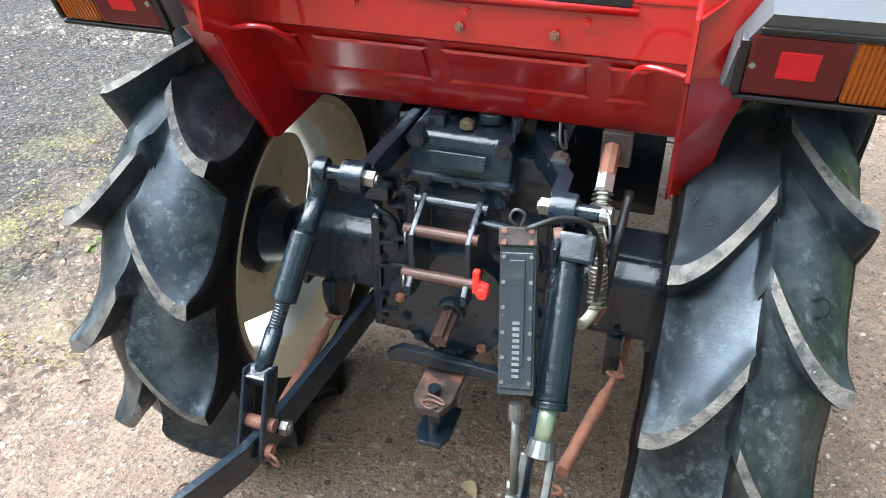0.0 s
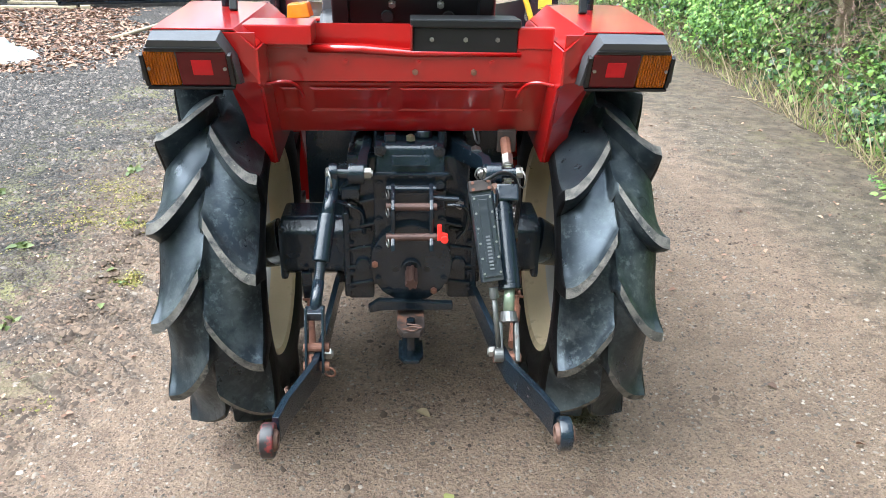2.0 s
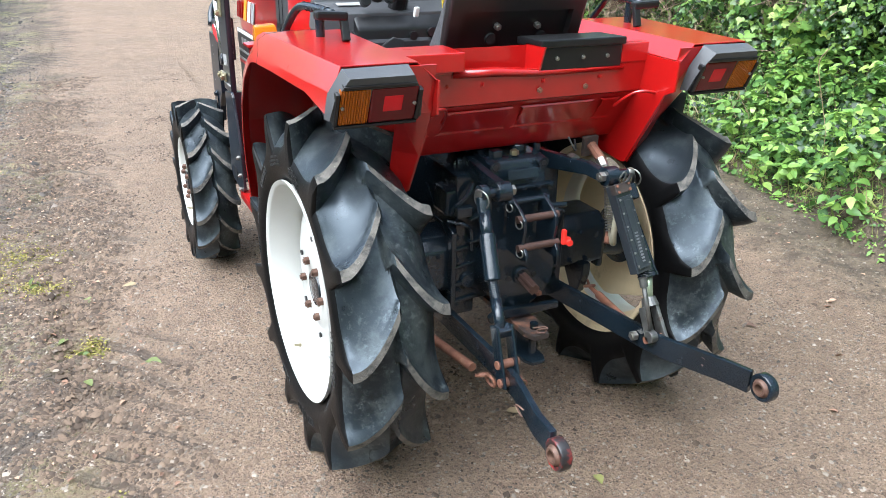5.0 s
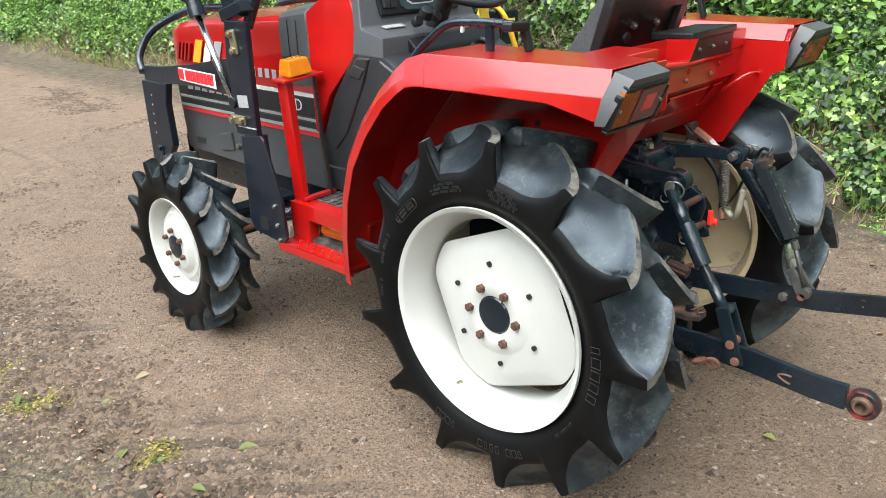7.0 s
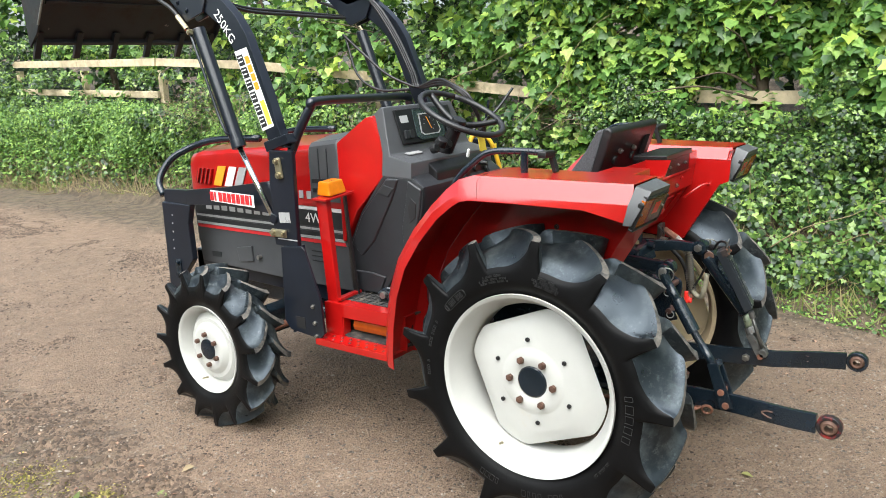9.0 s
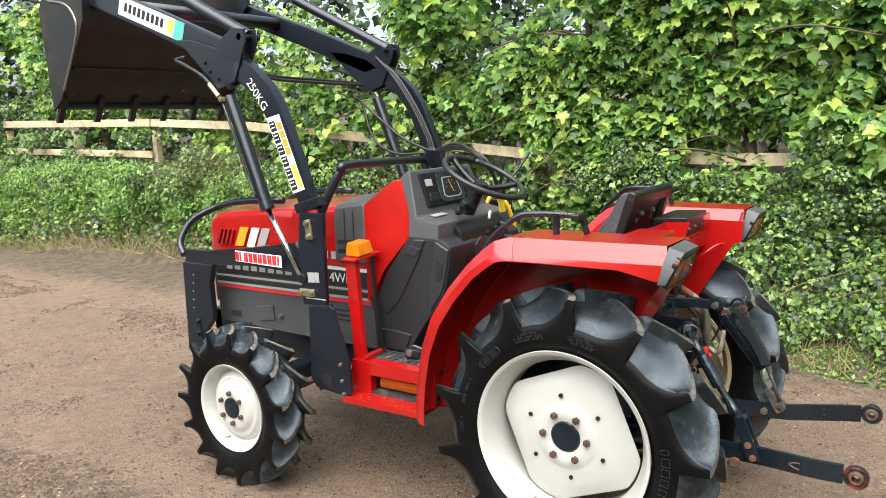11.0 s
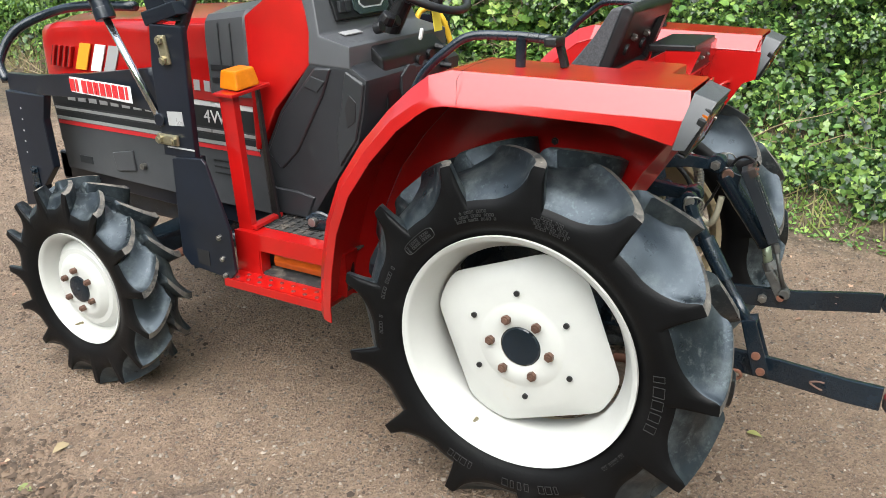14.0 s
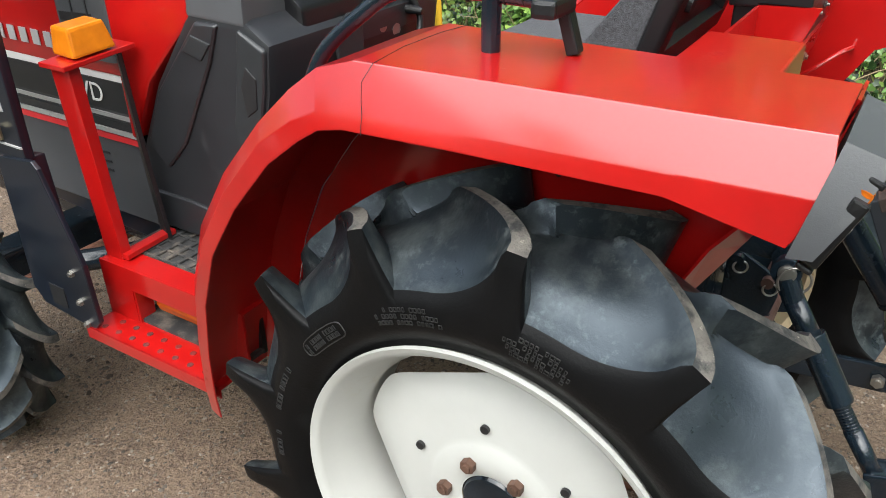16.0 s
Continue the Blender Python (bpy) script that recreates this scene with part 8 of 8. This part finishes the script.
x = np.interp(y, [3.2, 4.4, 5.2, 6.4, 7.5, 10.5], [0.92, 1.0, 1.04, 1.19, 1.27, 1.4]) + RNG.normal(size=n) * 0.17
k = vnoise(x, y, 2.6, 47) + 0.6 * vnoise(x, y, 11, 48) > 0.85
P = np.stack([x[k], y[k], height(x[k], y[k]) - 0.001], -1)
stones("loose_soil", P, np.clip(RNG.lognormal(-4.9, 0.5, len(P)), 0.003, 0.028), CLOD, "low ridge of crumbled soil along the middle of the track", 0.6)
n = 9000
y = RNG.uniform(2.2, 4.6, n)
x = -0.42 + RNG.normal(size=n) * 0.13
k = vnoise(x, y, 4.0, 91) + 0.6 * vnoise(x, y, 14, 92) > 0.95
P = np.stack([x[k], y[k], height(x[k], y[k]) - 0.001], -1)
stones("loose_soil", P, np.clip(RNG.lognormal(-4.9, 0.5, len(P)), 0.003, 0.024), CLOD, "scattered clods dropped along the track", 0.6)
n = 26000
y = RNG.uniform(-1.2, 9.0, n)
x = foot(y) - 0.9 * np.abs(RNG.normal(size=n)) + 0.15
k = vnoise(x, y, 3.1, 81) + 0.5 * vnoise(x, y, 12, 82) > 0.72
P = np.stack([x[k], y[k], height(x[k], y[k]) - 0.001], -1)
stones("edge_crumbs", P, np.clip(RNG.lognormal(-5.3, 0.55, len(P)), 0.002, 0.018), CLOD, "dark crumbs of soil and bark strewn along the foot of the bank", 0.6)
P = np.concatenate([bank_points(1800, -2.5, 6, -0.45, 0.12, 0.0)])
stones("bank_soil", P, np.clip(RNG.lognormal(-4.9, 0.5, len(P)), 0.003, 0.025), CLOD, "crumbled dark soil at the foot of the bank", 0.6)


def litter(n, x0, x1, y0, y1, size, name, label, material, keepf=None):
    P = on_ground(n, x0, x1, y0, y1, -0.006)
    if keepf is not None:
        P = P[keepf(P)]
    N = np.tile(np.array([[0, 0, 1.0]]), (len(P), 1))
    return tagged(leaves(name, P, N, RNG.uniform(*size, len(P)), L_DEAD, material, 0.0, 0.45), label, "leaf litter", kind="stuff")


litter(11500, -7.4, -2.6, 5.2, 10.2, (0.04, 0.085), "leaf_litter", "thick brown fallen leaves on the gravel yard", LITTER, lambda P: P[:, 0] + 0.3 * np.clip(P[:, 1] - 7, 0, 9) + 0.25 * np.clip(6.4 - P[:, 1], 0, 2) + 0.9 * vnoise(P[:, 0], P[:, 1], 1.1, 51) + 0.5 * RNG.random(len(P)) < -2.3)
litter(1900, -3.6, -1.0, -1.5, 6.0, (0.008, 0.028), "leaf_litter", "scattered scraps of dead leaf on the shoulder", LITTER)
litter(190, 1.0, 2.6, -2.0, 4.0, (0.014, 0.042), "leaf_litter", "dead leaves along the foot of the bank", LITTER)
litter(60, -1.3, 1.9, -1.5, 5.0, (0.010, 0.026), "leaf_litter", "a few dead leaves on the track", LITTER)
for x, y, s, m, a in ((-1.0, 0.70, 0.075, WEEDLEAF, 20), (-0.965, 1.35, 0.06, DRY, 80), (-1.165, 1.30, 0.05, WEEDLEAF, 150), (-1.25, 0.95, 0.05, WEEDLEAF, 60), (0.10, -0.50, 0.05, GRASS, 100), (0.02, -0.12, 0.06, DRY, 200), (-1.2, 0.62, 0.05, WEEDLEAF, 300)):
    P = np.array([[x, y, float(height(np.array([x]), np.array([y]))[0]) + 0.006]])
    ob = leaves("fallen_leaf", P, np.array([[0, 0, 1.0]]), s, L_OVAL, m, 1.0, 0.2, (math.cos(a), math.sin(a), 0))
    tagged(ob, "single fallen leaf lying on the dirt", "leaf", group="fallen leaves")
# bright low growth on the foot of the bank
n = 5200
y = RNG.uniform(-1.8, 2.2, n)
x = foot(y) + RNG.uniform(-0.04, 0.38, n)
k = vnoise(x, y, 3.0, 61) > 0.47
P = np.stack([x[k], y[k], height(x[k], y[k]) + 0.02 * RNG.random(k.sum())], -1)
N = np.tile(np.array([[-0.4, -0.1, 1.0]]), (len(P), 1))
tagged(leaves("low_weeds", P, N, RNG.uniform(0.010, 0.034, len(P)), L_OVAL, NETTLE, 0.2, 0.9), "bright moss and seedlings on the foot of the bank", "weeds", kind="stuff")
# small weeds in the shoulder
for x, y, k, s in ((-1.19, 0.83, 9, 0.045), (-1.36, 1.5, 8, 0.04), (-1.5, 0.5, 12, 0.05), (-1.75, 1.2, 14, 0.05), (-1.6, 2.3, 12, 0.05), (-1.9, 0.2, 14, 0.05), (-1.45, -0.1, 8, 0.04), (-2.2, 1.9, 16, 0.05)):
    a = RNG.uniform(0, 2 * np.pi, k)
    P = np.stack([x + 0.02 * np.cos(a), y + 0.02 * np.sin(a), np.full(k, float(height(np.array([x]), np.array([y]))[0]) + 0.006)], -1)
    N = np.stack([0.5 * np.cos(a), 0.5 * np.sin(a), np.ones(k)], -1)
    ob = leaves("weed", P, N, RNG.uniform(0.6, 1.2, k) * s, L_OVAL, WEEDLEAF, 0.0, 0.8)
    tagged(ob, "small green weed growing in the gravel", "weed", kind="stuff")
n = 9000
x, y = RNG.uniform(-2.3, -1.1, n), RNG.uniform(-1.4, 2.2, n)
k = vnoise(x, y, 2.1, 71) + 0.45 * vnoise(x, y, 8, 73) > 0.98
spots = np.array([(-1.40, 1.80, 0.09), (-1.33, 1.47, 0.05), (-1.18, 0.87, 0.03), (-1.55, 1.55, 0.10), (-1.62, 2.05, 0.12)])
q = spots[RNG.integers(0, len(spots), 2600)]
x = np.concatenate([x[k], q[:, 0] + q[:, 2] * RNG.normal(size=len(q))])
y = np.concatenate([y[k], q[:, 1] + 0.8 * q[:, 2] * RNG.normal(size=len(q))])
P = np.stack([x, y, height(x, y) + 0.004], -1)
N = np.tile(np.array([[0, 0, 1.0]]), (len(P), 1))
tagged(leaves("moss", P, N, RNG.uniform(0.005, 0.015, len(P)), L_OVAL, MOSS, 0.2, 0.9), "yellowish moss growing thinly on the trodden shoulder", "moss", kind="stuff")
